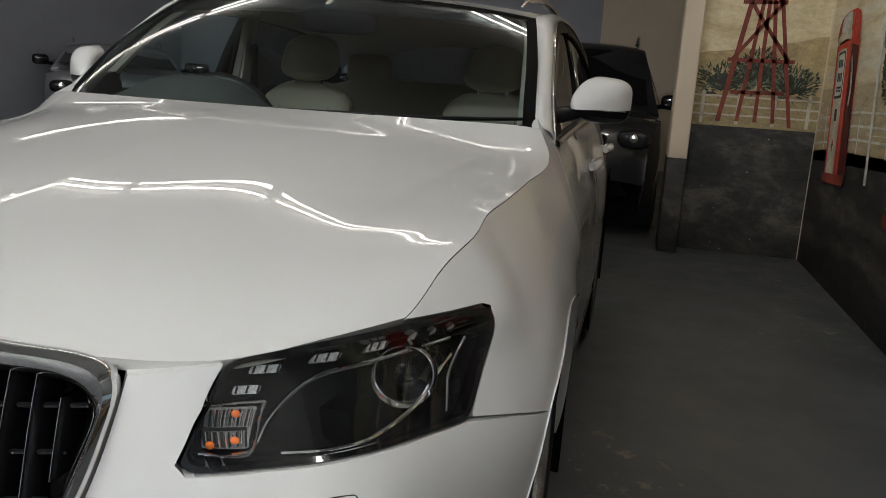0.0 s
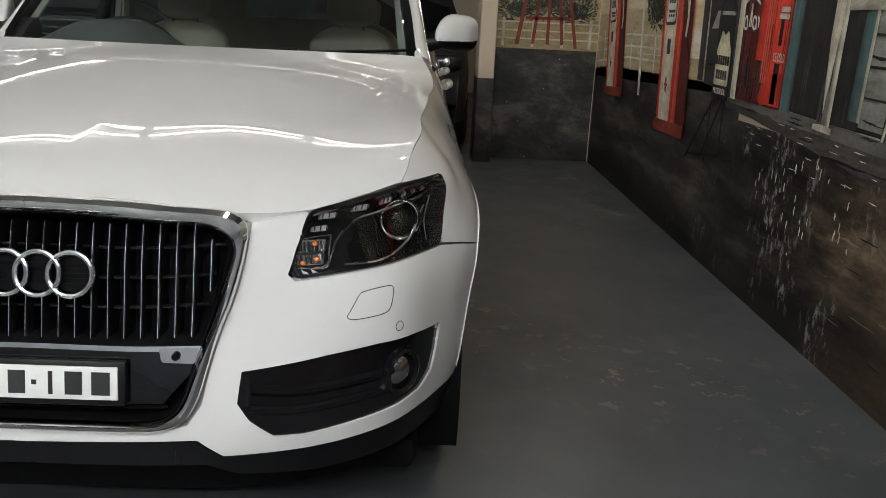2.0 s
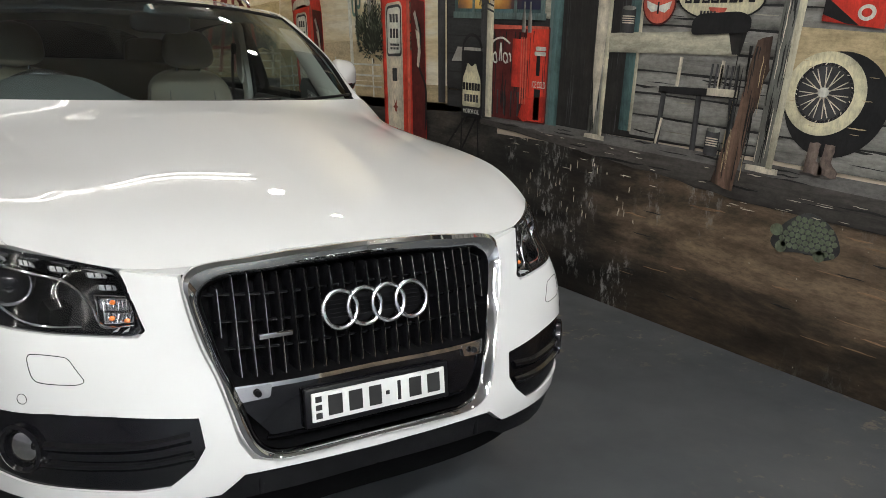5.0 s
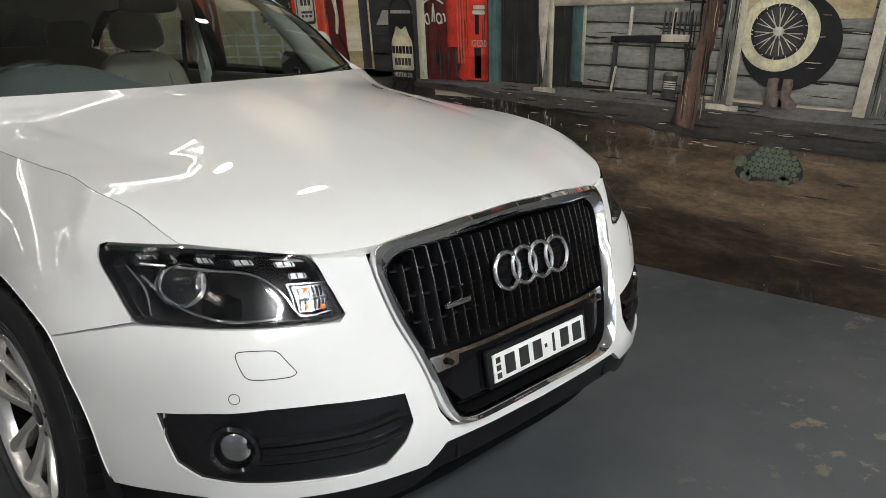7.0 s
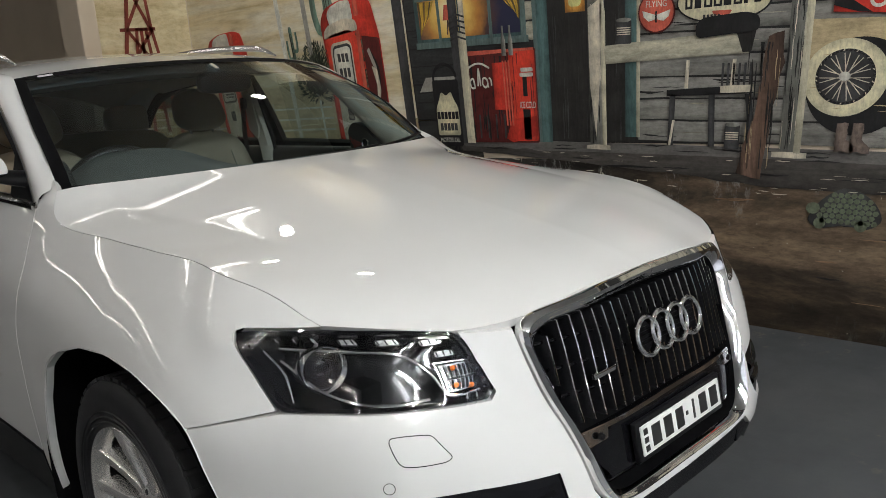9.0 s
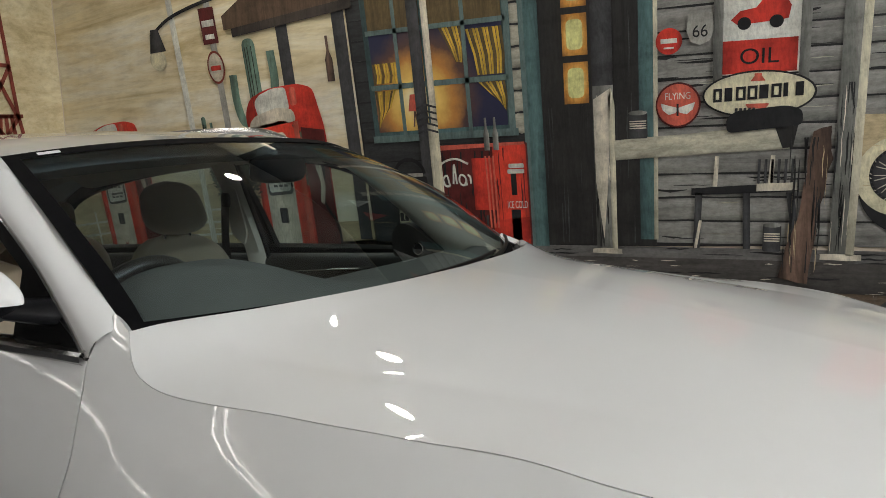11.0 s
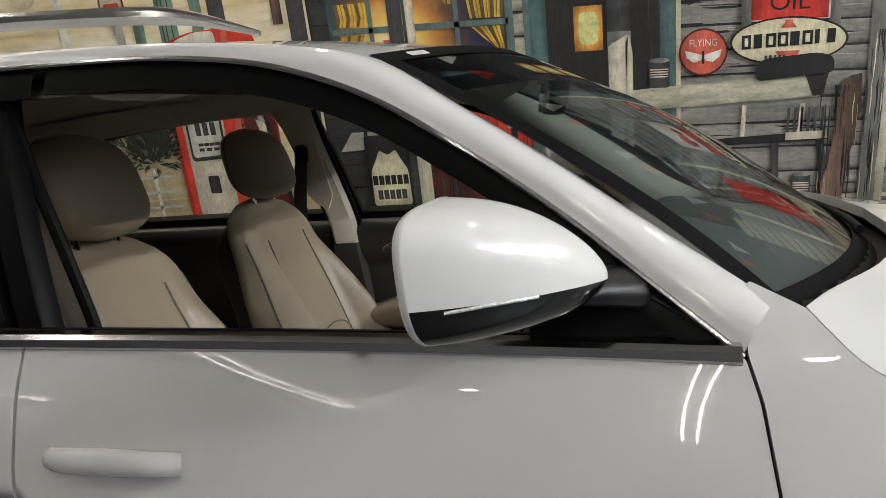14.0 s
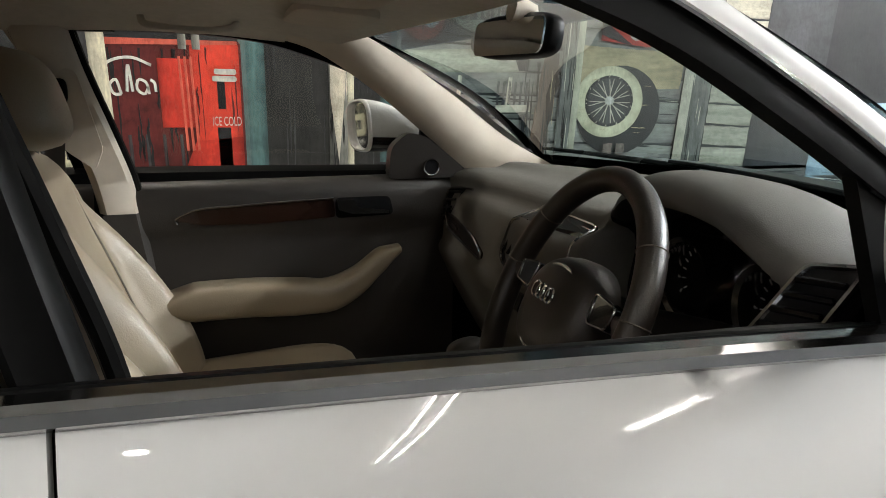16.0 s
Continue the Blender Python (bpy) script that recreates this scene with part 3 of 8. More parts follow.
def cant_mesh(side):
    bm = new_bm()
    a, b = cant_rows()
    rows = []
    for p, q in zip(a, b):
        row = []
        for k in range(9):
            w = k / 8
            bul = 0.016 * 4 * w * (1 - w)
            c = p * (1 - w) + q * w + np.array([bul * 0.75, 0, bul * 0.66])
            row.append((c[0] * side, c[1], c[2]))
        q2 = q + np.array([-0.02, 0, 0.0])
        row.append((q2[0] * side, q2[1], q2[2]))
        rows.append(row)
    grid_surface(bm, rows)
    return bm


for s in (1, -1):
    part("roof_pillar_rail", cant_mesh(s), M["white"], car, sharp=50)

ROOF_MID = [(2.175, 1.537), (2.5, 1.566), (3.0, 1.582), (3.5, 1.575), (4.0, 1.54), (4.4, 1.48)]


def roof_mesh(off=0.0, scale=1.0):
    bm = new_bm()
    rows = []
    a = spline(CANT_IN[4:], 40)
    c = spline(ROOF_MID, 40)
    for k in range(40):
        e = a[k]
        row = []
        for i in range(-14, 15):
            u = i / 14
            y = c[k][0] + (e[1] - c[k][0]) * abs(u) ** 2.2
            z = c[k][1] + (e[2] - c[k][1]) * abs(u) ** 2.4
            row.append((e[0] * u * scale, y, z + off))
        rows.append(row)
    grid_surface(bm, rows)
    return bm


part("roof", roof_mesh(), M["white"], car)
M["headliner"] = stuff("beige_headliner_cloth", (0.60, 0.55, 0.48), 0.95, vary=0.05, scale=40, bump=0.2, bump_scale=700)
part("headliner", roof_mesh(-0.045, 0.98), M["headliner"], car)

# rear glass and tail
bm = new_bm()
rows = []
for j in range(9):
    v = j / 8
    rows.append([(u * (0.57 + 0.06 * v), 4.40 + 0.10 * v - 0.06 * u * u, 1.50 - 0.36 * v - 0.08 * u * u * (1 - v)) for u in np.linspace(-1, 1, 15)])
grid_surface(bm, rows)
part("rear_window", bm, M["privacy"], car)


# side windows: opening line from the outer rail
def belt(y):
    return np.array([0.784 + 0.008 * (y - 1.8), y, 1.136 + 0.004 * (y - 1.8)])


def frame_mesh(side, y0, y1, inset_top, inset_end):
    """The black door frame: a band inside the opening line, over the window."""
    bm = new_bm()
    rows = []
    for p in spline(CANT_OUT, 120):
        if not y0 <= p[1] <= y1:
            continue
        b = belt(p[1])
        h = p[2] - b[2]
        w = min(1.0, inset_top / max(h, 1e-3))
        q = p + (b - p) * w
        o = p + np.array([-0.006, 0, 0])
        rows.append([(c[0] * side, c[1], c[2]) for c in (o, o + (q - o) * 0.5 + np.array([0.004, 0, 0]), q, q + np.array([-0.035, 0, 0.0]))])
    grid_surface(bm, rows)
    return bm


def side_glass(side, y0, y1, material, inset=0.05):
    bm = new_bm()
    rows = []
    for p in spline(CANT_OUT, 120):
        if not y0 <= p[1] <= y1:
            continue
        b = belt(p[1])
        t = p + (b - p) * min(1.0, inset / max(p[2] - b[2], 1e-3))
        rows.append([((b + (t - b) * w)[0] * side - 0.012 * side, p[1], (b + (t - b) * w)[2]) for w in np.linspace(0, 1, 7)])
    grid_surface(bm, rows)
    return bm


for s in (1, -1):
    part("door_frame", frame_mesh(s, 1.80, 2.80, 0.046, 0), M["seal"], car)
    part("rear_door_frame", frame_mesh(s, 2.80, 4.28, 0.05, 0), M["seal"], car)
    part("rear_glass", side_glass(s, 2.90, 4.26, M["sideglass"]), M["sideglass"] if s > 0 else M["privacy"], car).visible_shadow = False
part("door_glass", side_glass(1, 1.93, 2.74, M["sideglass"]), M["sideglass"], car, "clear passenger door glass").visible_shadow = False


# bright belt trim
for s in (1, -1):
    bm = new_bm()
    rows = []
    for y in np.linspace(1.80, 4.25, 60):
        b = belt(y)
        rows.append([(s * (b[0] + dx), y, b[2] + dz) for dx, dz in ((-0.006, -0.022), (0.010, -0.019), (0.0165, -0.013), (0.0165, -0.002), (0.011, 0.004), (-0.004, 0.006))])
    grid_surface(bm, rows)
    part("belt_trim", bm, M["satin"], car, "satin aluminium window trim")
    bm = new_bm()
    rows = []
    for y in np.linspace(1.86, 4.2, 40):
        b = belt(y)
        rows.append([(s * (b[0] - dx), y, b[2] + dz) for dx, dz in ((0.0045, 0.003), (0.008, 0.007), (0.016, 0.007), (0.04, -0.006), (0.05, -0.03))])
    grid_surface(bm, rows)
    part("window_seal", bm, M["seal"], car)
    # bright line over the opening
    bm = new_bm()
    tube(bm, [((p[0] + 0.0035) * s, p[1], p[2] - 0.003) for p in spline(CANT_OUT, 140)], 0.0042, 8)
    part("upper_trim", bm, M["satin"], car, "thin satin trim over the windows")
    # roof rail
    bm = new_bm()
    rail = spline([(.545, 2.50, 1.548), (.552, 2.62, 1.578), (.556, 2.85, 1.592), (.556, 3.4, 1.592), (.55, 3.85, 1.565), (.54, 4.0, 1.52)], 40)
    tube(bm, [(p[0] * s, p[1], p[2]) for p in rail], [0.004 + 0.011 * min(1.0, k / 6, (39 - k) / 6) for k in range(40)], 10)
    part("roof_rail", bm, M["satin"], car, "satin aluminium roof rail")


# grille with its chrome frame
GRILLE_IN = [(0, .972), (.18, .968), (.345, .952), (.386, .932), (.389, .915), (.369, .85), (.335, .705), (.305, .598), (.285, .575), (.251, .567), (0, .569)]


def even(line, n, closed=False, soften=2):
    """A line resampled at even steps, its corners a little softened."""
    p = np.array(list(line) + ([line[0]] if closed else []), float)
    d = np.concatenate([[0], np.cumsum(np.linalg.norm(np.diff(p, axis=0), axis=1))])
    x = np.linspace(0, d[-1], n + 1)[:-1] if closed else np.linspace(0, d[-1], n)
    q = np.stack([np.interp(x, d, p[:, k]) for k in range(2)], 1)
    for _ in range(soften):
        if closed:
            q = (np.roll(q, 1, 0) + 2 * q + np.roll(q, -1, 0)) / 4
        else:
            q[1:-1] = (q[:-2] + 2 * q[1:-1] + q[2:]) / 4
    return q


def band(outer, inner, profile, n, side):
    """A moulding between two lines on the body; profile gives (way from outer to inner, push out)."""
    a, b = even(outer, n, False, 6), even(inner, n, False, 6)
    rows = []
    for w, off in profile:
        m = a + (b - a) * w
        rows.append(on_shell(side, off)(m[:, 0], m[:, 1]))
    return rows


bm = new_bm()
for s in (1, -1):
    grid_surface(bm, [list(map(tuple, r)) for r in band(GRILLE, GRILLE_IN, [(0, -0.012), (0.0, 0.006), (0.12, 0.016), (0.4, 0.022), (0.75, 0.012), (0.95, -0.004)], 90, s)])
bmesh.ops.remove_doubles(bm, verts=bm.verts, dist=3e-4)
part("grille_frame", bm, M["chrome"], car, "polished chrome grille surround")
bm = new_bm()
for s in (1, -1):
    grid_surface(bm, [list(map(tuple, r)) for r in band(GRILLE, GRILLE_IN, [(0.95, -0.0045), (1.0, -0.02), (1.0, -0.06)], 90, s)])
bmesh.ops.remove_doubles(bm, verts=bm.verts, dist=3e-4)
part("grille_lip", bm, M["void"], car, "black inner edge of the grille surround")
bm = new_bm()
for s in (1, -1):
    sheet(bm, [(0, 1.0), (.40, .96), (.33, .56), (0, .555)], (0.05, 0.05), on_shell(s, -0.07), s < 0)
grille = part("grille", bm, M["void"], car, "black grille with upright bars")


def grille_half_width(z):
    zs = [.567, .598, .705, .85, .915, .945]
    return float(np.interp(z, zs, [.29, .305, .335, .369, .389, .35]))


bar_lo, bar_hi = 0.735, 0.958
for k in range(-11, 12):
    x = k * 0.0325
    top = bar_hi if abs(x) < 0.33 else 0.925
    zs = [z for z in np.linspace(bar_lo, top, 12) if abs(x) < grille_half_width(z) - 0.004]
    if len(zs) < 2:
        continue
    p = on_shell(1, 0)(np.full(len(zs), abs(x)), np.array(zs))
    y = p[:, 1]
    bm = new_bm()
    rows = [[(x + dx, yy + dy, zz) for dx, dy in ((-0.005, 0.06), (-0.004, 0.012), (0, 0.006), (0.004, 0.012), (0.005, 0.06))] for yy, zz in zip(y, zs)]
    grid_surface(bm, rows)
    part("grille_bar", bm, M["black"], grille)
    bm = new_bm()
    rows = [[(x + dx, yy + dy, zz) for dx, dy in ((-0.0013, 0.0072), (-0.0006, 0.0045), (0.0006, 0.0045), (0.0013, 0.0072))] for yy, zz in zip(y, zs)]
    if len(rows) > 1:
        grid_surface(bm, rows)
        part("grille_bar_edge", bm, M["chrome"], grille, "bright bar edge")
for z in (0.91, 0.852, 0.793):
    bm = new_bm()
    w = grille_half_width(z) - 0.005
    xs = np.linspace(-w, w, 24)
    p = on_shell(1, 0)(np.abs(xs), np.full(24, z))
    tube(bm, [(x, yy + 0.022, z) for x, yy in zip(xs, p[:, 1])], 0.004, 6)
    part("grille_crossbar", bm, M["gloss"], grille)
# plate carrier
bm = new_bm()
for s in (1, -1):
    sheet(bm, [(0, .716), (.332, .712), (.322, .66), (.27, .60), (0, .602)], (0.04, 0.03), on_shell(s, -0.016), s < 0, 0.03 * s)
bmesh.ops.remove_doubles(bm, verts=bm.verts, dist=3e-4)
part("plate_carrier", bm, M["gloss"], car, "matt black plate carrier")
bm = new_bm()
for s in (1, -1):
    sheet(bm, [(0, .7225), (.338, .7185), (.336, .708), (.262, .709), (0, .7125)], (0.04, 0.004), on_shell(s, -0.010), s < 0, 0.006 * s)
bmesh.ops.remove_doubles(bm, verts=bm.verts, dist=3e-4)
part("carrier_strip", bm, M["chrome"], car, "chrome strip over the plate")
for s in (1, -1):
    bm = new_bm()
    sheet(bm, rounded([(.262, .716), (.337, .714), (.330, .683), (.268, .687)], 0.006), (0.02, 0.02), on_shell(s, -0.009), s < 0, 0.008 * s)
    part("sensor_tab", bm, M["satin"], car, "silver sensor tab")
    bm = new_bm()
    lathe(bm, [(0.0, -0.004), (0.007, -0.004), (0.0085, 0.0), (0.0085, 0.004)], 16, "y", (s * .297, .012, .700))
    part("parking_sensor", bm, M["black"], car)
for z in (0.585, 0.597):
    bm = new_bm()
    xs = np.linspace(-.275, .275, 20)
    tube(bm, [(x, on_shell(1, 0)([abs(x)], [z])[0][1] + 0.03, z) for x in xs], 0.005, 6)
    part("lower_bar", bm, M["gloss"], grille)

# number plate with plain bars
M["plate"] = stuff("plate_white", (0.72, 0.72, 0.70), 0.35, vary=0.05, scale=30)
M["plate_ink"] = stuff("plate_ink", (0.02, 0.02, 0.02), 0.4)
plate_tf = Matrix.Translation((0.004, -0.012, 0.648)) @ Matrix.Rotation(radians(-9), 4, "X")
bm = new_bm()
box(bm, (-0.198, 0.0, -0.048), (0.198, 0.016, 0.046), 0.005)
bmesh.ops.transform(bm, matrix=plate_tf, verts=bm.verts)
part("plate_holder", bm, M["black"], car)
bm = new_bm()
box(bm, (-0.183, -0.004, -0.034), (0.183, 0.002, 0.034), 0.0015)
bmesh.ops.transform(bm, matrix=plate_tf, verts=bm.verts)
plate = part("number_plate", bm, M["plate"], car, "white number plate with dark bars")
for x0, x1, z0, z1 in ((-.142, -.105, -.024, .024), (-.088, -.052, -.024, .024), (-.034, 0.0, -.024, .024), (.012, .022, -.005, .005), (.045, .054, -.024, .024), (.078, .113, -.024, .024), (.131, .168, -.024, .024), (-.174, -.158, .012, .026), (-.174, -.158, -.007, .006), (-.174, -.158, -.027, -.013)):
    bm = new_bm()
    box(bm, (x0, -0.0052, z0), (x1, -0.0035, z1), 0.0005, 1)
    bmesh.ops.transform(bm, matrix=plate_tf, verts=bm.verts)
    part("bar", bm, M["plate_ink"], plate)

# four rings and the small badge
rings_tf = Matrix.Translation((0.002, 0.016, 0.868)) @ Matrix.Rotation(radians(-14), 4, "X")
bm = new_bm()
for x in (-0.096, -0.032, 0.032, 0.096):
    ring = [(x + 0.0435 * math.cos(a), -0.001 * (x > 0), 0.0435 * math.sin(a)) for a in np.linspace(0, 2 * math.pi, 40)[:-1]]
    b2 = new_bm()
    ring_tube(b2, ring, 0.0058, 8)
    me = bpy.data.meshes.new("tmp")
    b2.to_mesh(me)
    b2.free()
    bm.from_mesh(me)
    bpy.data.meshes.remove(me)
bmesh.ops.transform(bm, matrix=rings_tf, verts=bm.verts)
part("emblem", bm, M["bright"], car, "emblem of four chrome rings")
bm = new_bm()
for x in (-0.096, -0.032, 0.032, 0.096):
    lathe(bm, [(0.0, 0.012), (0.036, 0.012), (0.039, 0.02)], 24, "y", (x, 0, 0))
    for dz in (-0.02, -0.01, 0, 0.01, 0.02):
        box(bm, (x - 0.03, 0.008, dz - 0.0015), (x + 0.03, 0.014, dz + 0.0015))
bmesh.ops.transform(bm, matrix=rings_tf, verts=bm.verts)
part("emblem_back", bm, M["void"], grille)
bm = new_bm()
box(bm, (-.285, .032, .818), (-.205, .042, .831), 0.002)
part("badge", bm, M["chrome"], car, "small chrome badge bar")

# headlights
M["amber"] = stuff("amber_reflector", (0.75, 0.17, 0.03), 0.25, vary=0.2, scale=60, coat=0.5)
M["led"] = stuff("clear_led_optic", (0.55, 0.55, 0.55), 0.25, metal=0.4, vary=0.45, scale=220, bump=0.4, bump_scale=260)
M["led_cell"] = stuff("dark_led_cell", (0.05, 0.05, 0.055), 0.2, metal=0.6, vary=0.3)
M["bowl"] = stuff("dark_lamp_bowl", (0.014, 0.014, 0.016), 0.22, metal=0.2, vary=0.05, coat=0.3, rv=0.005, spec=0.2)


def shell_tube(bm, line, n, radius, side, off, squash=1.0):
    m = spline(line, n)
    pts = on_shell(side, off)(m[:, 0], m[:, 1])
    tube(bm, list(map(tuple, pts)), radius, 8, True, squash)


def pad_ball(bm, c, size):
    """A small rounded bulb."""
    rows = [[(c[0] + size[0] * math.cos(b) * math.cos(a), c[1] + size[1] * math.cos(b) * math.sin(a), c[2] + size[2] * math.sin(b)) for a in np.linspace(0, 2 * math.pi, 13)[:-1]] for b in np.linspace(-1.5, 1.5, 7)]
    grid_surface(bm, rows, True)


def headlight(side):
    bm = new_bm()
    sheet(bm, rounded(HEAD, 0.012, 4), (0.03, 0.02), on_shell(side, -0.15), side < 0, -0.14 * side)
    lamp = part("headlight", bm, M["bowl"], car, "clear headlight unit with dark bowl")
    # border
    bm = new_bm()
    c = np.array([.80, .915])
    inner = [tuple(c + (np.array(p) - c) * np.array([.945, .85])) for p in HEAD]
    a, b = even(HEAD, 110, True, 2), even(inner, 110, True, 2)
    rows = []
    for w, off in ((0, -0.006), (0.15, 0.001), (0.8, -0.002), (1.0, -0.03)):
        m = a + (b - a) * w
        rows.append(list(map(tuple, on_shell(side, off)(np.append(m[:, 0], m[0, 0]), np.append(m[:, 1], m[0, 1])))))
    grid_surface(bm, rows)
    part("headlight_border", bm, M["gloss"], lamp)
    bm = new_bm()
    wall = even(inner, 80, True, 2)
    wall = np.vstack([wall, wall[:1]])
    grid_surface(bm, [list(map(tuple, on_shell(side, off)(wall[:, 0], wall[:, 1]))) for off in (-0.026, -0.09, -0.155)])
    part("bowl_wall", bm, M["bowl"], lamp)
    # lens
    bm = new_bm()
    sheet(bm, rounded(HEAD, 0.012, 4), (0.03, 0.02), on_shell(side, 0.0015), side < 0)
    o = part("lens", bm, M["lens"], lamp, "clear lens")
    o.visible_shadow = False
    # projector
    ctr = Vector((side * .735, .40, .908))
    way = Vector((side * 0.25, -1, 0.02)).normalized()
    rot = way.to_track_quat("Z", "Y").to_matrix().to_4x4()
    bm = new_bm()
    lathe(bm, [(0.030, -0.02), (0.034, -0.004), (0.040, 0.008), (0.044, 0.018), (0.049, 0.022), (0.052, 0.016), (0.052, -0.03)], 32, "z")
    bmesh.ops.transform(bm, matrix=Matrix.Translation(ctr) @ rot, verts=bm.verts)
    part("projector_ring", bm, M["chrome"], lamp, "chrome projector ring")
    bm = new_bm()
    lathe(bm, [(0.0, 0.012), (0.010, 0.011), (0.020, 0.006), (0.028, -0.004), (0.031, -0.02)], 28, "z")
    bmesh.ops.transform(bm, matrix=Matrix.Translation(ctr) @ rot, verts=bm.verts)
    part("projector_lens", bm, M["gloss"], lamp, "dark glass projector lens")
    # bright sweeps
    for line, r in (([(.60, .858), (.66, .868), (.70, .905), (.745, .945), (.82, .957), (.95, .962)], 0.0035), ([(.70, .862), (.80, .862), (.875, .868), (.93, .890), (.965, .935)], 0.004), ([(.985, .955), (.975, .91), (.985, .862)], 0.003)):
        bm = new_bm()
        shell_tube(bm, line, 24, r, side, -0.028)
        part("bright_sweep", bm, M["chrome"], lamp)
    # day lights along the brow, each a pair of cells in a clear block
    for q0, q1, z in ((.655, .705, .962), (.728, .775, .971), (.795, .838, .977), (.635, .685, .937), (.865, .883, .981), (.905, .916, .982), (.94, .950, .982)):
        bm = new_bm()
        sheet(bm, rounded([(q0 + .006, z - .006), (q1 - .006, z - .006), (q1 - .003, z + .0045), (q0 + .010, z + .0045)], 0.004), (0.01, 0.01), on_shell(side, -0.020), side < 0, 0.012 * side)
        block = part("day_light", bm, M["led"], lamp, "clear day light block")
        for k in range(3 if q1 - q0 > 0.03 else 0):
            q = q0 + 0.012 + (q1 - q0 - 0.020) * k / 2
            bm = new_bm()
            shell_tube(bm, [(q, z - .005), (q + .002, z + .004)], 5, 0.0016, side, -0.0195)
            part("cell_divider", bm, M["led_cell"], block)
    # one ribbed bright reflector with a bar across, over the indicator
    bm = new_bm()
    sheet(bm, rounded([(.562, .868), (.652, .868), (.668, .890), (.682, .916), (.602, .916)], 0.006), (0.01, 0.008), on_shell(side, -0.034), side < 0, 0.008 * side)
    refl = part("side_reflector", bm, M["satin"], lamp, "ribbed bright reflector")
    for z0, z1, q0, q1 in ((.894, .913, .598, .672), (.870, .888, .570, .650)):
        for k in range(13):
            q = q0 + (q1 - q0) * k / 12
            bm = new_bm()
            shell_tube(bm, [(q, z0), (q + .009, z1)], 5, 0.0016, side, -0.031)
            part("reflector_rib", bm, M["satin"] if k % 2 else M["led_cell"], refl)
    bm = new_bm()
    shell_tube(bm, [(.578, .891), (.662, .891)], 10, 0.0026, side, -0.029)
    part("reflector_bar", bm, M["led_cell"], refl)
    for q, z in ((.648, .908), (.636, .878), (.585, .872)):
        c = on_shell(side, -0.026)(np.array([q]), np.array([z]))[0]
        bm = new_bm()
        pad_ball(bm, c, (0.0065, 0.005, 0.0055))
        part("indicator_bulb", bm, M["amber"], lamp, "small amber bulb")
    for line in ([(.588, .918), (.69, .921)], [(.553, .861), (.655, .864), (.672, .882), (.69, .921)]):
        bm = new_bm()
        shell_tube(bm, line, 16, 0.0022, side, -0.024)
        part("reflector_edge", bm, M["satin"], lamp)
    return lamp


for s in (1, -1):
    headlight(s)

# fog lamp pockets
for s in (1, -1):
    bm = new_bm()
    big = [tuple(np.array([.72, .60]) + (np.array(p) - [.72, .60]) * 1.03) for p in FOG]
    sheet(bm, big, (0.03, 0.02), on_shell(s, -0.006), s < 0)
    pocket = part("fog_pocket", bm, M["gloss"], car, "black lower intake panel")
    for z0 in (.612, .572):
        bm = new_bm()
        m = spline([(.452, z0 + .012), (.55, z0), (.68, z0 - .004), (.80, z0 - .004)], 20)
        rows = [list(map(tuple, on_shell(s, o)(m[:, 0], m[:, 1] + dz))) for o, dz in ((-0.010, 0.016), (0.003, 0.005), (0.003, -0.003), (-0.010, -0.016))]
        grid_surface(bm, rows)
        part("intake_ridge", bm, M["gloss"], pocket)
    qs = np.linspace(.70, 1.0, 61)
    face = on_shell(s, -0.006)(qs, np.full(61, .597))
    k = int(np.argmin(np.abs(np.abs(face[:, 0]) - .755)))
    ctr = Vector(face[k])
    along = Vector(face[k + 3] - face[k - 3])
    way = Vector((s * abs(along.y), -abs(along.x), 0.0)).normalized()
    rot = way.to_track_quat("Z", "Y").to_matrix().to_4x4()
    bm = new_bm()
    lathe(bm, [(0.040, -0.02), (0.042, 0.008), (0.049, 0.013), (0.056, 0.009), (0.059, -0.012)], 32, "z")
    bmesh.ops.transform(bm, matrix=Matrix.Translation(ctr) @ rot, verts=bm.verts)
    fog = part("fog_lamp", bm, M["gloss"], pocket)
    bm = new_bm()
    lathe(bm, [(0.0, 0.008), (0.018, 0.007), (0.034, 0.001), (0.040, -0.004)], 28, "z")
    bmesh.ops.transform(bm, matrix=Matrix.Translation(ctr) @ rot, verts=bm.verts)
    part("fog_lens", bm, M["satin"], pocket, "bright round fog lamp lens")
    # washer cover and sensor outlines
    bm = new_bm()
    loop = spline(rounded([(.812, .805), (.686, .801), (.643, .752), (.665, .745), (.785, .750)], 0.02, 3), 60, True)
    ring_tube(bm, list(map(tuple, on_shell(s, 0.0)(loop[:, 0], loop[:, 1]))), 0.0009, 6)
    part("washer_cover_gap", bm, M["seal"], car)
    bm = new_bm()
    loop = np.array([(.817 + .013 * math.cos(a), .711 + .011 * math.sin(a)) for a in np.linspace(0, 2 * math.pi, 24)[:-1]])
    ring_tube(bm, list(map(tuple, on_shell(s, 0.0)(loop[:, 0], loop[:, 1]))), 0.0007, 6)
    part("parking_sensor_gap", bm, M["seal"], car)

# arch edges
for s in (1, -1):
    bm = new_bm()
    line = spline(ARCH_R[::1] + ARCH_F[1:], 60)
    rows = [list(map(tuple, on_shell(s, o)(line[:, 0], line[:, 1]))) for o in (0.003, -0.002, -0.015)]
    grid_surface(bm, rows)
    part("arch_lip", bm, M["white"], car)


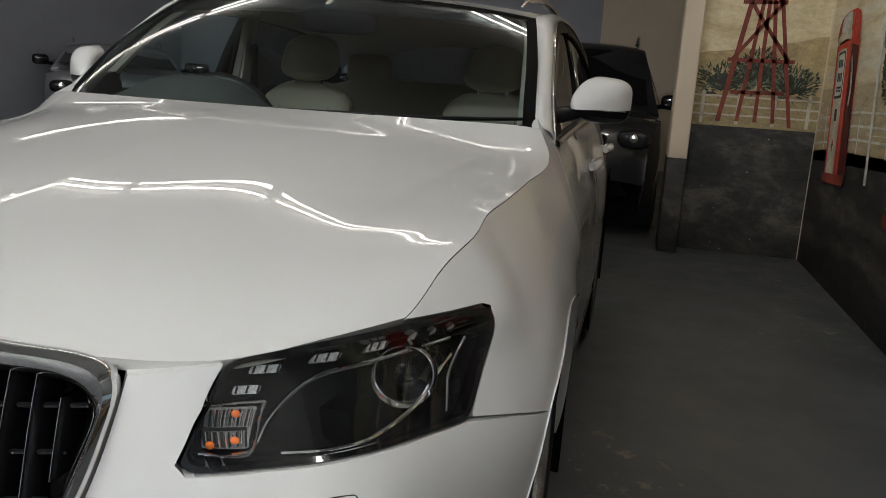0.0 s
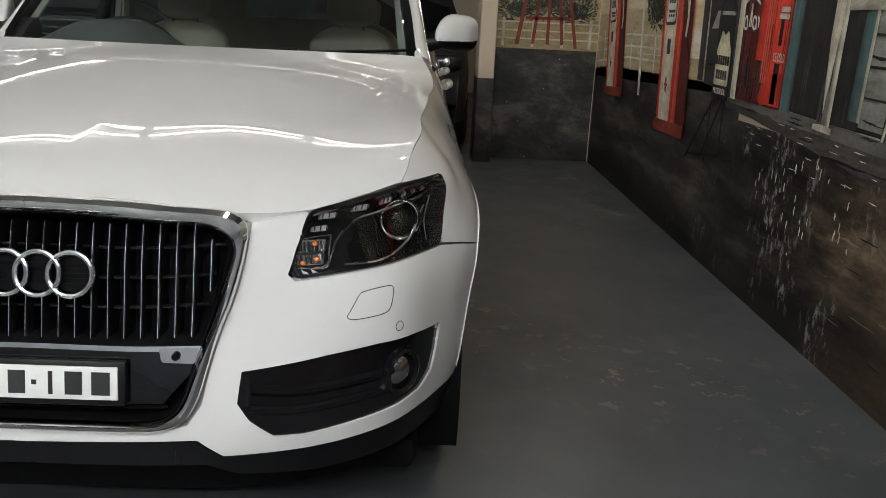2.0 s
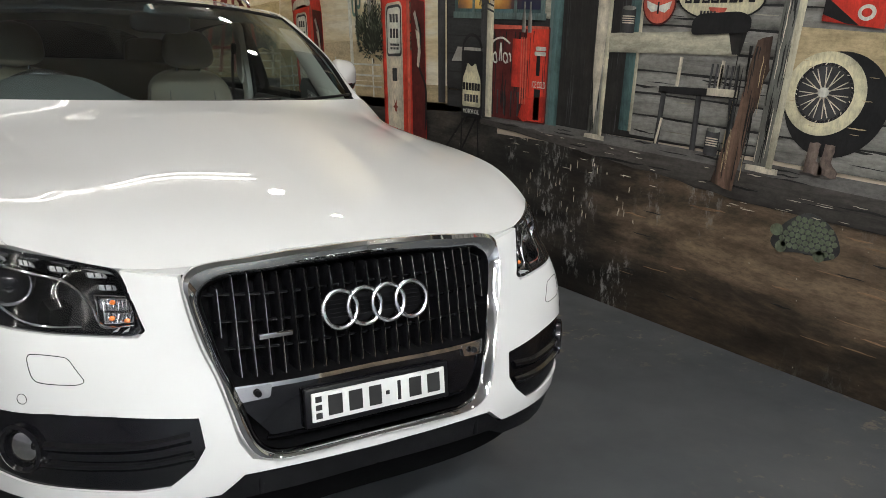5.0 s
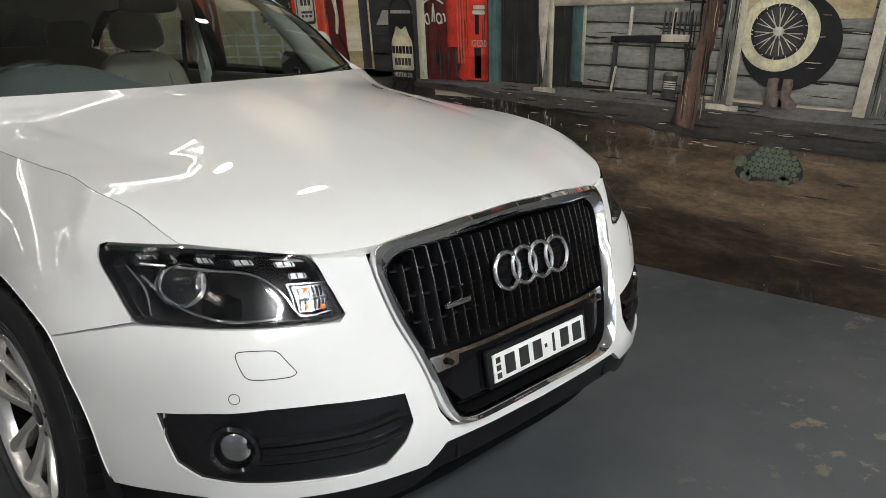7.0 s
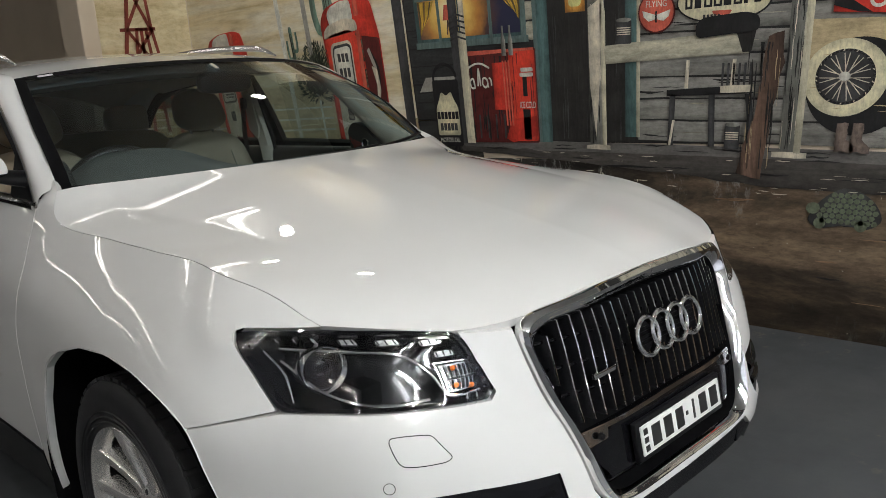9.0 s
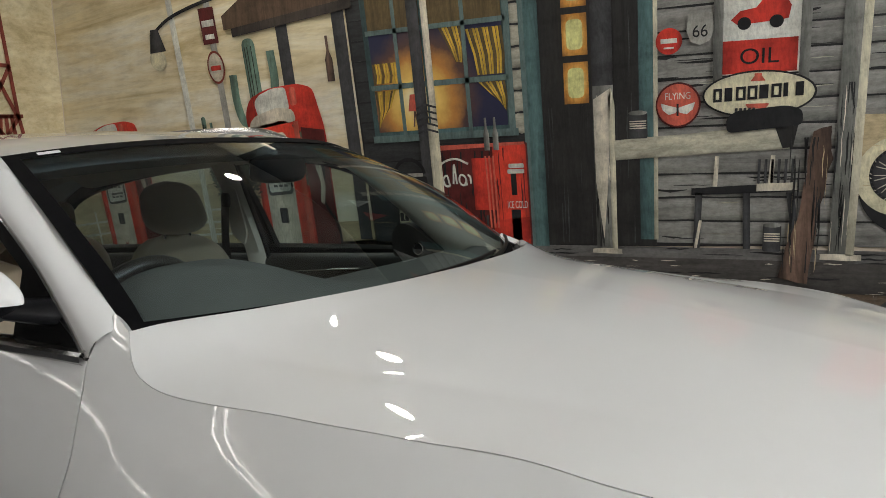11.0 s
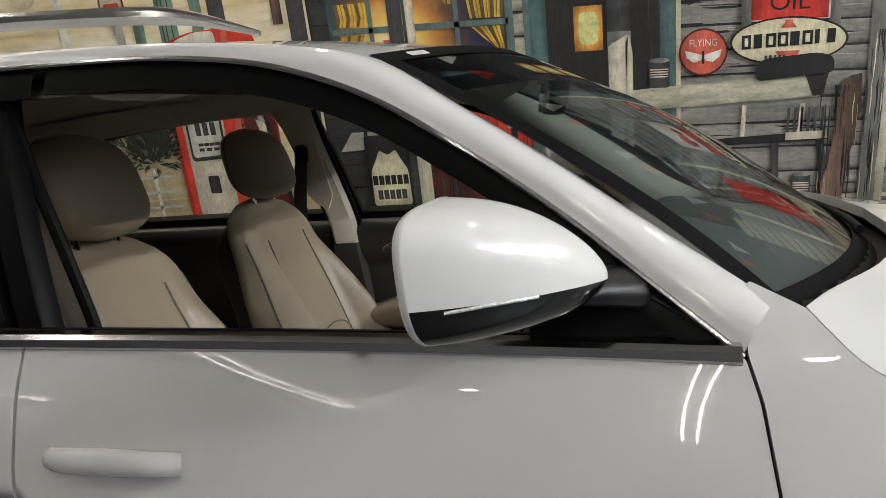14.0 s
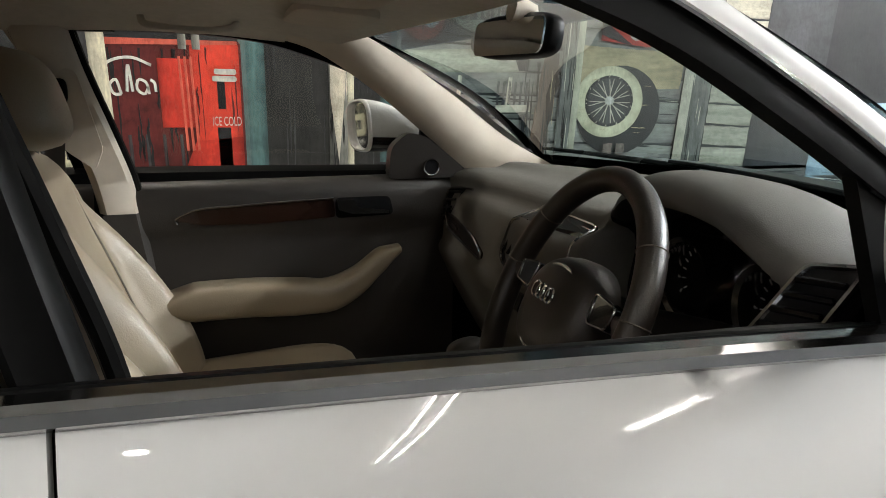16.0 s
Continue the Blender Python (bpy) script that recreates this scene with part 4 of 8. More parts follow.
# wheels
def wheel(at, side):
    cx, cy, cz = at
    bm = new_bm()
    prof = [(0.236, -0.10), (0.25, -0.112), (0.30, -0.118), (0.345, -0.112), (0.366, -0.098), (0.372, -0.07), (0.3735, 0.0), (0.372, 0.07), (0.366, 0.098), (0.345, 0.112), (0.30, 0.118), (0.25, 0.112), (0.236, 0.10)]
    lathe(bm, [(r, h * side) for r, h in prof], 64, "x", at)
    w = part("wheel", bm, M["rubber"], car, "black road tyre on a silver alloy wheel")
    for k in range(48):
        a0 = 2 * math.pi * k / 48
        bm = new_bm()
        for lo, hi, tilt in ((-0.095, -0.04, 0.25), (-0.032, 0.032, 0.1), (0.04, 0.095, -0.25)):
            quad = []
            for h, da in ((lo, -0.045), (hi, -0.045), (hi, 0.045), (lo, 0.045)):
                a = a0 + da + tilt * h
                quad.append(Vector((h * side, 0.3775 * math.cos(a), 0.3775 * math.sin(a))) + Vector(at))
            low = [Vector(at) + Vector(((q - Vector(at)).x, (q - Vector(at)).y * 0.975, (q - Vector(at)).z * 0.975)) for q in quad]
            vs = [bm.verts.new(q) for q in quad] + [bm.verts.new(q) for q in low]
            for f in ((0, 1, 2, 3), (0, 4, 5, 1), (1, 5, 6, 2), (2, 6, 7, 3), (3, 7, 4, 0)):
                bm.faces.new([vs[i] for i in f])
        part("tread_block", bm, M["rubber"], w, smooth=False)
    bm = new_bm()
    lathe(bm, [(0.222, 0.0 * side), (0.226, 0.09 * side), (0.238, 0.106 * side), (0.246, 0.112 * side), (0.25, 0.108 * side), (0.25, 0.09 * side)], 64, "x", at)
    part("rim", bm, M["alloy"], w, "silver alloy rim")
    # disc and barrel near black: shade between the spokes put into their colour
    bm = new_bm()
    lathe(bm, [(0.0, 0.03 * side), (0.17, 0.03 * side), (0.175, 0.01 * side)], 40, "x", at)
    part("brake_disc", bm, M["void"], w)
    bm = new_bm()
    lathe(bm, [(0.2215, -0.1 * side), (0.2215, 0.07 * side)], 48, "x", at)
    part("rim_barrel", bm, M["void"], w)
    # five pairs of spokes, each pair close at the rim and parting towards its neighbours at the hub
    for k in range(10):
        sg = 1 if k % 2 else -1
        a = 2 * math.pi * (k // 2) / 5 + 0.3
        bm = new_bm()
        rows = []
        for i in range(9):
            u = i / 8
            r = 0.050 + (0.240 - 0.050) * u
            ang = a + sg * (0.40 - 0.17 * u)
            wid = 0.0185 - 0.005 * math.sin(math.pi * u) + 0.003 * u
            d = (0.060 + 0.042 * u ** 1.3) * side
            t = Vector((0, -math.sin(ang), math.cos(ang)))
            o = Vector((d, r * math.cos(ang), r * math.sin(ang))) + Vector(at)
            dx = Vector((side, 0, 0))
            rows.append([o - t * wid * 1.15 - dx * 0.045, o - t * wid - dx * 0.006, o - t * wid * 0.75, o + dx * 0.003, o + t * wid * 0.75, o + t * wid - dx * 0.006, o + t * wid * 1.15 - dx * 0.045])
        grid_surface(bm, rows)
        part("spoke", bm, M["alloy"], w)
    bm = new_bm()
    lathe(bm, [(0.030, 0.058 * side), (0.036, 0.066 * side), (0.060, 0.064 * side), (0.074, 0.056 * side), (0.080, 0.02 * side)], 32, "x", at)
    part("hub", bm, M["alloy"], w)
    bm = new_bm()
    lathe(bm, [(0.0, 0.071 * side), (0.026, 0.069 * side), (0.033, 0.062 * side), (0.034, 0.05 * side)], 28, "x", at)
    part("hub_cap", bm, M["led_cell"], w, "dark grey hub cap")
    for k in range(5):
        a = 2 * math.pi * k / 5 + 0.3
        bm = new_bm()
        lathe(bm, [(0.0, 0.066 * side), (0.007, 0.066 * side), (0.009, 0.062 * side), (0.009, 0.05 * side)], 12, "x", (cx, cy + 0.054 * math.cos(a), cz + 0.054 * math.sin(a)))
        part("wheel_bolt", bm, M["led_cell"], w)
    for r0 in (0.262, 0.276, 0.290):
        bm = new_bm()
        lathe(bm, [(r0 - 0.003, 0.1145 * side), (r0, 0.1195 * side), (r0 + 0.003, 0.1165 * side)], 64, "x", at)
        part("sidewall_rib", bm, M["rubber"], w)


for s in (1, -1):
    wheel((s * 0.79, 1.075, 0.3775), s)
    wheel((s * 0.79, REAR_AXLE, 0.3775), s)


# door handles
for s in (1, -1):
    for q in (3.28, 4.18):
        bm = new_bm()
        m = np.linspace(q - 0.098, q + 0.098, 15)
        mid = on_shell(s, 0.030)(m, np.full(15, .985))
        end = on_shell(s, 0.0)(m, np.full(15, .985))
        pts = [tuple(end[i] + (mid[i] - end[i]) * math.sin(math.pi * min(1, 4.0 * min(i, 14 - i) / 14 + 0.25) / 2)) for i in range(15)]
        tube(bm, pts, [0.016 + 0.003 * math.sin(math.pi * i / 14) for i in range(15)], 14, True, 1.0)
        part("door_handle", bm, M["white"], car)
    bm = new_bm()
    sheet(bm, rounded([(3.360, .978), (3.374, .978), (3.374, .992), (3.360, .992)], 0.004), (0.02, 0.02), on_shell(s, 0.028), s < 0, 0.01 * s)
    part("key_hole", bm, M["void"], car)

# cowl and wipers
bm = new_bm()
rows = []
for u in np.linspace(-1, 1, 25):
    p = screen_point(u, 0.02, 0.001)
    h = np.array([0.735 * u, 1.425 + 0.292 * abs(u) ** 2.3, 1.168])
    rows.append([tuple(h), tuple((h + p) / 2 - np.array([0, 0, 0.012])), tuple(p)])
grid_surface(bm, rows)
part("cowl", bm, M["black"], car)
for u0, u1, v1 in ((-0.25, 0.45, 0.035), (0.35, 0.95, 0.05)):
    bm = new_bm()
    tube(bm, [tuple(screen_point(u0 + (u1 - u0) * k / 8, 0.03 + v1 * (k / 8) * 0.8, 0.012)) for k in range(9)], [0.008 - 0.003 * k / 8 for k in range(9)], 8)
    part("wiper", bm, M["black"], car)
bm = new_bm()
rows = [[screen_point(u, v, 0.003) for u in (-0.90, -0.83)] for v in (0.965, 0.985)]
grid_surface(bm, rows)
part("sticker", bm, M["plate"], car, "small pale sticker")

OUTSIDE = set(o.name for o in car.children_recursive)


# ---- cabin ----
def leather(name, color):
    m = stuff(name, color, 0.42, vary=0.06, scale=6, bump=0.25, bump_scale=260)
    return m


M["leather"] = leather("beige_leather", (0.29, 0.235, 0.165))
M["leather_dark"] = leather("dark_leather", (0.030, 0.026, 0.023))
M["dash"] = stuff("soft_dark_dashboard", (0.125, 0.118, 0.105), 0.6, vary=0.08, scale=20, bump=0.3, bump_scale=500)
M["trim_beige"] = stuff("beige_pillar_trim", (0.58, 0.51, 0.42), 0.7, vary=0.05, scale=20, bump=0.1, bump_scale=600)
M["wood"] = stuff("dark_wood_inlay", (0.020, 0.008, 0.005), 0.25, vary=0.4, scale=12, coat=0.6, stretch=(1, 0.15, 1))
M["leather_rim"] = stuff("worn_dark_leather", (0.028, 0.022, 0.018), 0.36, vary=0.2, scale=12, bump=0.2, bump_scale=320)
M["stitch"] = stuff("seam_thread", (0.12, 0.10, 0.08), 0.8)


def cushion(name, rows_fn, nu, nv, parent, material, label=""):
    bm = new_bm()
    grid_surface(bm, [[rows_fn(i / nu, j / nv) for i in range(nu + 1)] for j in range(nv + 1)], False)
    bmesh.ops.remove_doubles(bm, verts=bm.verts, dist=1e-4)
    return part(name, bm, material, parent, label, sharp=60)


def pad(bm, centre, size, e=0.5, tilt=0.0, n=24, taper=0.0, dish=0.0):
    """A soft rounded block (a squared ball), leaned back by tilt degrees."""
    rot = Matrix.Rotation(radians(tilt), 4, "X")
    rows = []
    for j in range(n + 1):
        b = -math.pi / 2 + math.pi * j / n
        cb, sb = math.copysign(abs(math.cos(b)) ** e, math.cos(b)), math.copysign(abs(math.sin(b)) ** e, math.sin(b))
        row = []
        for i in range(n * 2):
            a = math.pi * i / n
            ca, sa = math.copysign(abs(math.cos(a)) ** e, math.cos(a)), math.copysign(abs(math.sin(a)) ** e, math.sin(a))
            x, y, z = cb * ca, cb * sa, sb
            x *= 1 - taper * (z * 0.5 + 0.5)
            if y < 0 and dish:
                y += dish * (1 - min(1, x * x * 1.6)) * max(0, 1 - z * z)
            v = rot @ Vector((x * size[0], y * size[1], z * size[2]))
            row.append(v + Vector(centre))
        rows.append(row)
    grid_surface(bm, rows, True)
    bmesh.ops.remove_doubles(bm, verts=bm.verts, dist=1e-5)


bm = new_bm()
pad(bm, (0, 3.72, 0.92), (0.62, 0.10, 0.30), 0.4, -18, 16)
rear_seat = part("rear_seat", bm, M["leather"], car, "beige leather rear bench")
bm = new_bm()
pad(bm, (0, 3.45, 0.66), (0.62, 0.28, 0.10), 0.4, 0, 16)
part("rear_cushion", bm, M["leather"], rear_seat)
for x in (-0.38, 0.38):
    bm = new_bm()
    pad(bm, (x, 3.80, 1.26), (0.12, 0.05, 0.085), 0.5, -8, 14)
    part("rear_headrest", bm, M["leather"], rear_seat)

# console and gear lever
bm = new_bm()
box(bm, (-0.12, 1.95, 0.40), (0.12, 3.0, 0.70), 0.03)
console = part("centre_console", bm, M["leather_dark"], car)
bm = new_bm()
box(bm, (-0.70, 1.9, 0.34), (0.70, 4.1, 0.40))
part("cabin_floor", bm, M["void"], car)

# ---- car warped to fit the camera's views: greenhouse forward, wide, high over the nose ----
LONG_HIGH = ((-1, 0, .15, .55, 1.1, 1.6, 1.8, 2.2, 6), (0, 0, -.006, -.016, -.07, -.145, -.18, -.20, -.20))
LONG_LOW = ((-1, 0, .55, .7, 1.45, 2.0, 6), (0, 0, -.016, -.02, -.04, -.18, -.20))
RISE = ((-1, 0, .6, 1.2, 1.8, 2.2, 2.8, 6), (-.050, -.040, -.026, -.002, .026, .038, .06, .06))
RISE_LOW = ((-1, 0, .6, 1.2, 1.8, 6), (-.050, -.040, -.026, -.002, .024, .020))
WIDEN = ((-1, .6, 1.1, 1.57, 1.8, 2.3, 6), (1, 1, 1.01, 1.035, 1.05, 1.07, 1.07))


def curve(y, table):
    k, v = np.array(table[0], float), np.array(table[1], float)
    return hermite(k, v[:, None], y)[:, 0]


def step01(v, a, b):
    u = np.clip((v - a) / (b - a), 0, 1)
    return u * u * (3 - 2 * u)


def view_warp(c, inside):
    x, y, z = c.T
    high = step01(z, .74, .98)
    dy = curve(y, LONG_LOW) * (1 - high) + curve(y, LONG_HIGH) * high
    # passenger side shifted back to match the camera's view of it
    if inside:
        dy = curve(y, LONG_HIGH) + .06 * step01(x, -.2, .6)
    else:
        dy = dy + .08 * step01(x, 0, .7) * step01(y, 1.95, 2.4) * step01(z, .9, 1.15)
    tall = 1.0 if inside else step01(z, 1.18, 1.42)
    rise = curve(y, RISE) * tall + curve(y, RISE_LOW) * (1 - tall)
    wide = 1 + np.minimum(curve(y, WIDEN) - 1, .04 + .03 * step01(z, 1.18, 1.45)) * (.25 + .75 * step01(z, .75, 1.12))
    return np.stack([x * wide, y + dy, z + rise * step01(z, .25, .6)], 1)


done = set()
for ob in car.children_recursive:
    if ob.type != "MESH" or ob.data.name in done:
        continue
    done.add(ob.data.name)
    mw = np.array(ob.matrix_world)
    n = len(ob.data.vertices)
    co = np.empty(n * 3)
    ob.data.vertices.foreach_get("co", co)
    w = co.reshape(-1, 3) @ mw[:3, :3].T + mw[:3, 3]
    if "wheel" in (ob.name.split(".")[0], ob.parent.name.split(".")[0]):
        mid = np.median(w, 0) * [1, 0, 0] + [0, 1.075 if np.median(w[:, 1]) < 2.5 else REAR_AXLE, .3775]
        w2 = w + (view_warp(mid[None], False)[0] - mid) * [1, 1, 0]
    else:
        w2 = view_warp(w, ob.name not in OUTSIDE)
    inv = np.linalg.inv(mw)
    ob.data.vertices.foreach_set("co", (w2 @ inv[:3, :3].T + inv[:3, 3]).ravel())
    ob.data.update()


# ---- cabin fittings, at their final places ----
def ribbon(bm, lines, close=False):
    """Skins a set of 3D lines, each resampled smoothly to one length."""
    n = max(len(l) for l in lines) * 6
    grid_surface(bm, [[tuple(p) for p in spline(l, n)] for l in lines], close)


def seat_back_rows(x, flip, hw, lean0, lean1, z0, z1, thick):
    """Sections of a seat back from the base up: a dished middle between two raised side bolsters."""
    rows = []
    for j in range(33):
        v = j / 32
        zc, yc = z0 + (z1 - z0) * v, lean0 + (lean1 - lean0) * v
        end = max(0.0, (v - 0.80) / 0.20)
        w = hw * (1.0 + 0.10 * math.sin(math.pi * min(1, v / 0.75)) - 0.30 * max(0, v - 0.55)) * math.sqrt(max(0.02, 1 - end ** 2.6))
        t = thick * (1 - 0.35 * v) * math.sqrt(max(0.03, 1 - end ** 3))
        bol = 0.125 * max(0.0, math.sin(math.pi * min(1, max(0, (v + 0.12) / 0.92)))) ** 0.8
        row = []
        for i in range(56):
            a = 2 * math.pi * i / 56
            c, s = math.cos(a), math.sin(a)
            u = math.copysign(abs(c) ** 0.55, c)
            d = math.copysign(abs(s) ** 0.55, s) * t
            if s < 0:
                d -= bol * math.exp(-((abs(u) - 0.80) / 0.17) ** 2)
                d -= 0.012 * math.exp(-((v - 0.28) / 0.12) ** 2) * math.exp(-(u / 0.5) ** 4)
                d += 0.010 * math.exp(-((abs(u) - 0.56) / 0.05) ** 2) * (v < 0.86)
            row.append((x + w * u, yc + d, zc + 0.30 * d))
        rows.append(row)
    return rows


def seat_at(x, y, label):
    bm = new_bm()
    rows = seat_back_rows(x, 1, 0.235, y + 0.20, y + 0.40, 0.62, 1.275, 0.075)
    grid_surface(bm, rows, True)
    seat = part("seat", bm, M["leather"], car, label, sharp=70)
    # piping along the bolsters and across the shoulders
    for s in (1, -1):
        for k, (at, col) in enumerate(((0.56, "stitch"), (0.97, "stitch"))):
            i = {(1, 0): 45, (-1, 0): 39, (1, 1): 54, (-1, 1): 30}[s, k]
            pts = [(rows[j][i][0], rows[j][i][1] - 0.0015, rows[j][i][2]) for j in range(3, 30)]
            bm = new_bm()
            tube(bm, list(map(tuple, spline(pts[::3], 40))), 0.0028, 6)
            part("seam", bm, M[col], seat)
    j = 12
    pts = [(p[0], p[1] - 0.002, p[2] + 0.05 * (1 - ((p[0] - x) / 0.15) ** 2)) for p in rows[j] if p[1] < y + 0.20 + 0.20 * j / 32 and abs(p[0] - x) < 0.15]
    pts.sort()
    bm = new_bm()
    tube(bm, list(map(tuple, spline(pts, 24))), 0.002, 6)
    part("seam", bm, M["stitch"], seat)
    # cushion with thigh bolsters
    bm = new_bm()
    rows = []
    for j in range(25):
        v = j / 24
        yy = y - 0.32 + 0.56 * v
        e = math.sqrt(max(0.03, 1 - (2 * abs(v - 0.5)) ** 5))
        row = []
        for i in range(48):
            a = 2 * math.pi * i / 48
            c, s = math.cos(a), math.sin(a)
            u, d = math.copysign(abs(c) ** 0.6, c), math.copysign(abs(s) ** 0.6, s)
            up = 0.075 * d * e
            if d > 0:
                up += 0.045 * math.exp(-((abs(u) - 0.82) / 0.16) ** 2) * e + 0.02 * (1 - v)
            row.append((x + 0.265 * u, yy, 0.625 + up - 0.02 * v))
        rows.append(row)
    grid_surface(bm, rows, True)
    part("seat_cushion", bm, M["leather"], seat, sharp=70)
    # headrest: a rounded block, its front face proud
    bm = new_bm()
    rows = []
    for j in range(23):
        v = -1 + 2 * j / 22
        k = math.sqrt(max(0.01, 1 - abs(v) ** 3.4))
        w = (0.128 - 0.014 * v) * k
        row = []
        for i in range(44):
            a = 2 * math.pi * i / 44
            c, s = math.cos(a), math.sin(a)
            u, d = math.copysign(abs(c) ** 0.6, c), math.copysign(abs(s) ** 0.75, s)
            row.append((x + w * u, y + 0.395 + 0.05 * v * 0.6 + d * 0.062 * k - (0.022 * (1 - u * u) * k if s < 0 else 0), 1.372 + 0.104 * v))
        rows.append(row)
    grid_surface(bm, rows, True)
    bmesh.ops.holes_fill(bm, edges=[e for e in bm.edges if e.is_boundary])
    head = part("headrest", bm, M["leather"], seat, sharp=70)
    for s in (1, -1):
        pts = [r[(2 if s > 0 else 20)] for r in rows]
        bm = new_bm()
        tube(bm, list(map(tuple, spline(pts[1:-1], 30))), 0.0018, 6)
        part("seam", bm, M["stitch"], head)
        bm = new_bm()
        tube(bm, [(x + s * 0.06, y + 0.385, 1.22), (x + s * 0.06, y + 0.385, 1.29)], 0.008, 10)
        part("headrest_post", bm, M["chrome"], seat, "chrome headrest post")
    bm = new_bm()
    pad(bm, (x, y + 0.375, 0.93), (0.215, 0.05, 0.29), 0.5, -17, 12, 0.2)
    part("seat_back_shell", bm, M["leather_dark"], seat)
    return seat


seat_at(0.415, 2.44, "beige leather front passenger seat with dark piping")
seat_at(-0.415, 2.38, "beige leather driver's seat with dark piping")


# dashboard: one moulded skin with a hooded recess for the instruments
def dash_line(x):
    """The skin's section at x, from the windscreen down to the knees, as (y, z)."""
    side = abs(x) / 0.74
    hood = math.exp(-(abs(x + 0.415) / 0.235) ** 3.5)
    front = 1.40 + 0.20 * side ** 2.4
    edge = 1.80 + 0.045 * side ** 4 + 0.05 * hood
    top = 1.172 + 0.10 * hood
    deep = 0.15 * step01(hood, .30, .52)
    face = 1.868 + 0.02 * math.exp(-(x / 0.2) ** 4)
    return [(front, 1.178), (front + 0.12, 1.186 + 0.03 * hood), (edge - 0.12, top - 0.002 + 0.006 * (1 - hood)), (edge - 0.03, top), (edge, top - 0.012), (edge + 0.008, top - 0.035),
            (face - 0.02 - deep, top - 0.055 - 0.02 * hood), (face - 0.004 - deep * 1.1, 1.06), (face - deep * 1.1, 0.985), (face + 0.012, 0.965), (face - 0.01, 0.90), (face - 0.06, 0.80), (face - 0.14, 0.66)]


xs = np.linspace(-0.725, 0.725, 117)
rows = [[(x, a, b) for a, b in spline([(p[0], p[1]) for p in dash_line(x)], 60)] for x in xs]


def in_recess(f):
    c = f.calc_center_median()
    top = 1.172 + 0.10 * math.exp(-(abs(c.x + 0.415) / 0.235) ** 3.5)
    return abs(c.x + 0.415) < 0.222 and 0.985 < c.z < top - 0.03 and 1.695 < c.y < 1.85


bm = new_bm()
grid_surface(bm, rows)
bm.normal_update()
# recess faces split off, to be coloured darker than the rest
shroud = bm.copy()
bmesh.ops.delete(bm, geom=[f for f in bm.faces if in_recess(f)], context="FACES")
bmesh.ops.delete(shroud, geom=[f for f in shroud.faces if not in_recess(f)], context="FACES")
dash = part("dashboard", bm, M["dash"], car, "dark grey soft dashboard with a hooded instrument recess", sharp=80)
bm = new_bm()
box(bm, (-0.64, 1.70, 0.99), (-0.20, 1.725, 1.20), 0.01)
panel = part("instrument_panel", bm, M["gloss"], dash)
part("instrument_shroud", shroud, M["black"], panel, "black lining of the instrument recess", sharp=80)
for x in (-0.515, -0.315):
    bm = new_bm()
    lathe(bm, [(0.058, 0.0), (0.062, 0.035), (0.070, 0.04), (0.073, 0.0)], 36, "y", (x, 1.728, 1.095))
    part("gauge_ring", bm, M["satin"], panel)
    bm = new_bm()
    lathe(bm, [(0.0, 0.0), (0.058, 0.0)], 28, "y", (x, 1.730, 1.095))
    part("gauge_face", bm, M["void"], panel)
    for k in range(15):
        a = radians(225 - 18 * k)
        bm = new_bm()
        tube(bm, [(x + 0.045 * math.cos(a), 1.7315, 1.095 + 0.045 * math.sin(a)), (x + 0.054 * math.cos(a), 1.7315, 1.095 + 0.054 * math.sin(a))], 0.0012, 4)
        part("gauge_mark", bm, M["plate"], panel)
bm = new_bm()
tube(bm, [(-0.725, 1.60, 1.196), (-0.705, 1.72, 1.192), (-0.66, 1.81, 1.178), (-0.645, 1.85, 1.10)], 0.0016, 5)
part("panel_gap", bm, M["void"], dash)


def dash_y(x, z):
    """How far back the dashboard's face stands at (x, z)."""
    p = np.array(dash_line(x))[4:]
    return float(np.interp(-z, -p[:, 1], p[:, 0]))


def on_dash(line, off=0.004):
    return [(x, dash_y(x, z) + off, z) for x, z in line]


def dash_plate(name, outline, material, label="", off=0.003):
    bm = new_bm()
    pts = on_dash([tuple(p) for p in outline], off)
    f = [bm.verts.new(p) for p in pts]
    k = [bm.verts.new((p[0], p[1] - 0.012, p[2])) for p in pts]
    bm.faces.new(f)
    for i in range(len(f)):
        j = (i + 1) % len(f)
        bm.faces.new([f[j], f[i], k[i], k[j]])
    return part(name, bm, material, dash, label, smooth=False)


def dash_rim(name, outline, r, material=None, closed=True):
    bm = new_bm()
    pts = on_dash([tuple(p) for p in outline], 0.005)
    if closed:
        ring_tube(bm, pts, r, 6)
    else:
        tube(bm, pts, r, 6)
    return part(name, bm, material or M["satin"], dash)


# passenger vent, wood inlay, centre stack
vent = rounded([(0.70, 1.125), (0.60, 1.128), (0.655, 1.055), (0.715, 1.03)], 0.012, 4)
dash_plate("vent_back", vent, M["void"])
dash_rim("vent_rim", [(0.56, 1.134), (0.63, 1.131), (0.70, 1.122), (0.722, 1.075), (0.722, 1.03)], 0.0035, None, False)
for k in range(4):
    dash_rim("vent_slat", [(0.61 + 0.02 * k, 1.122 - 0.022 * k), (0.71, 1.112 - 0.022 * k)], 0.0035, M["black"], False)
inlay = rounded([(0.69, 1.062), (0.60, 1.058), (0.44, 1.035), (0.375, 1.008), (0.38, 0.99), (0.50, 1.003), (0.66, 1.02)], 0.012, 4)
dash_plate("dash_inlay", inlay, M["wood"], "dark glossy wood inlay")
dash_rim("inlay_rim", inlay, 0.0028)
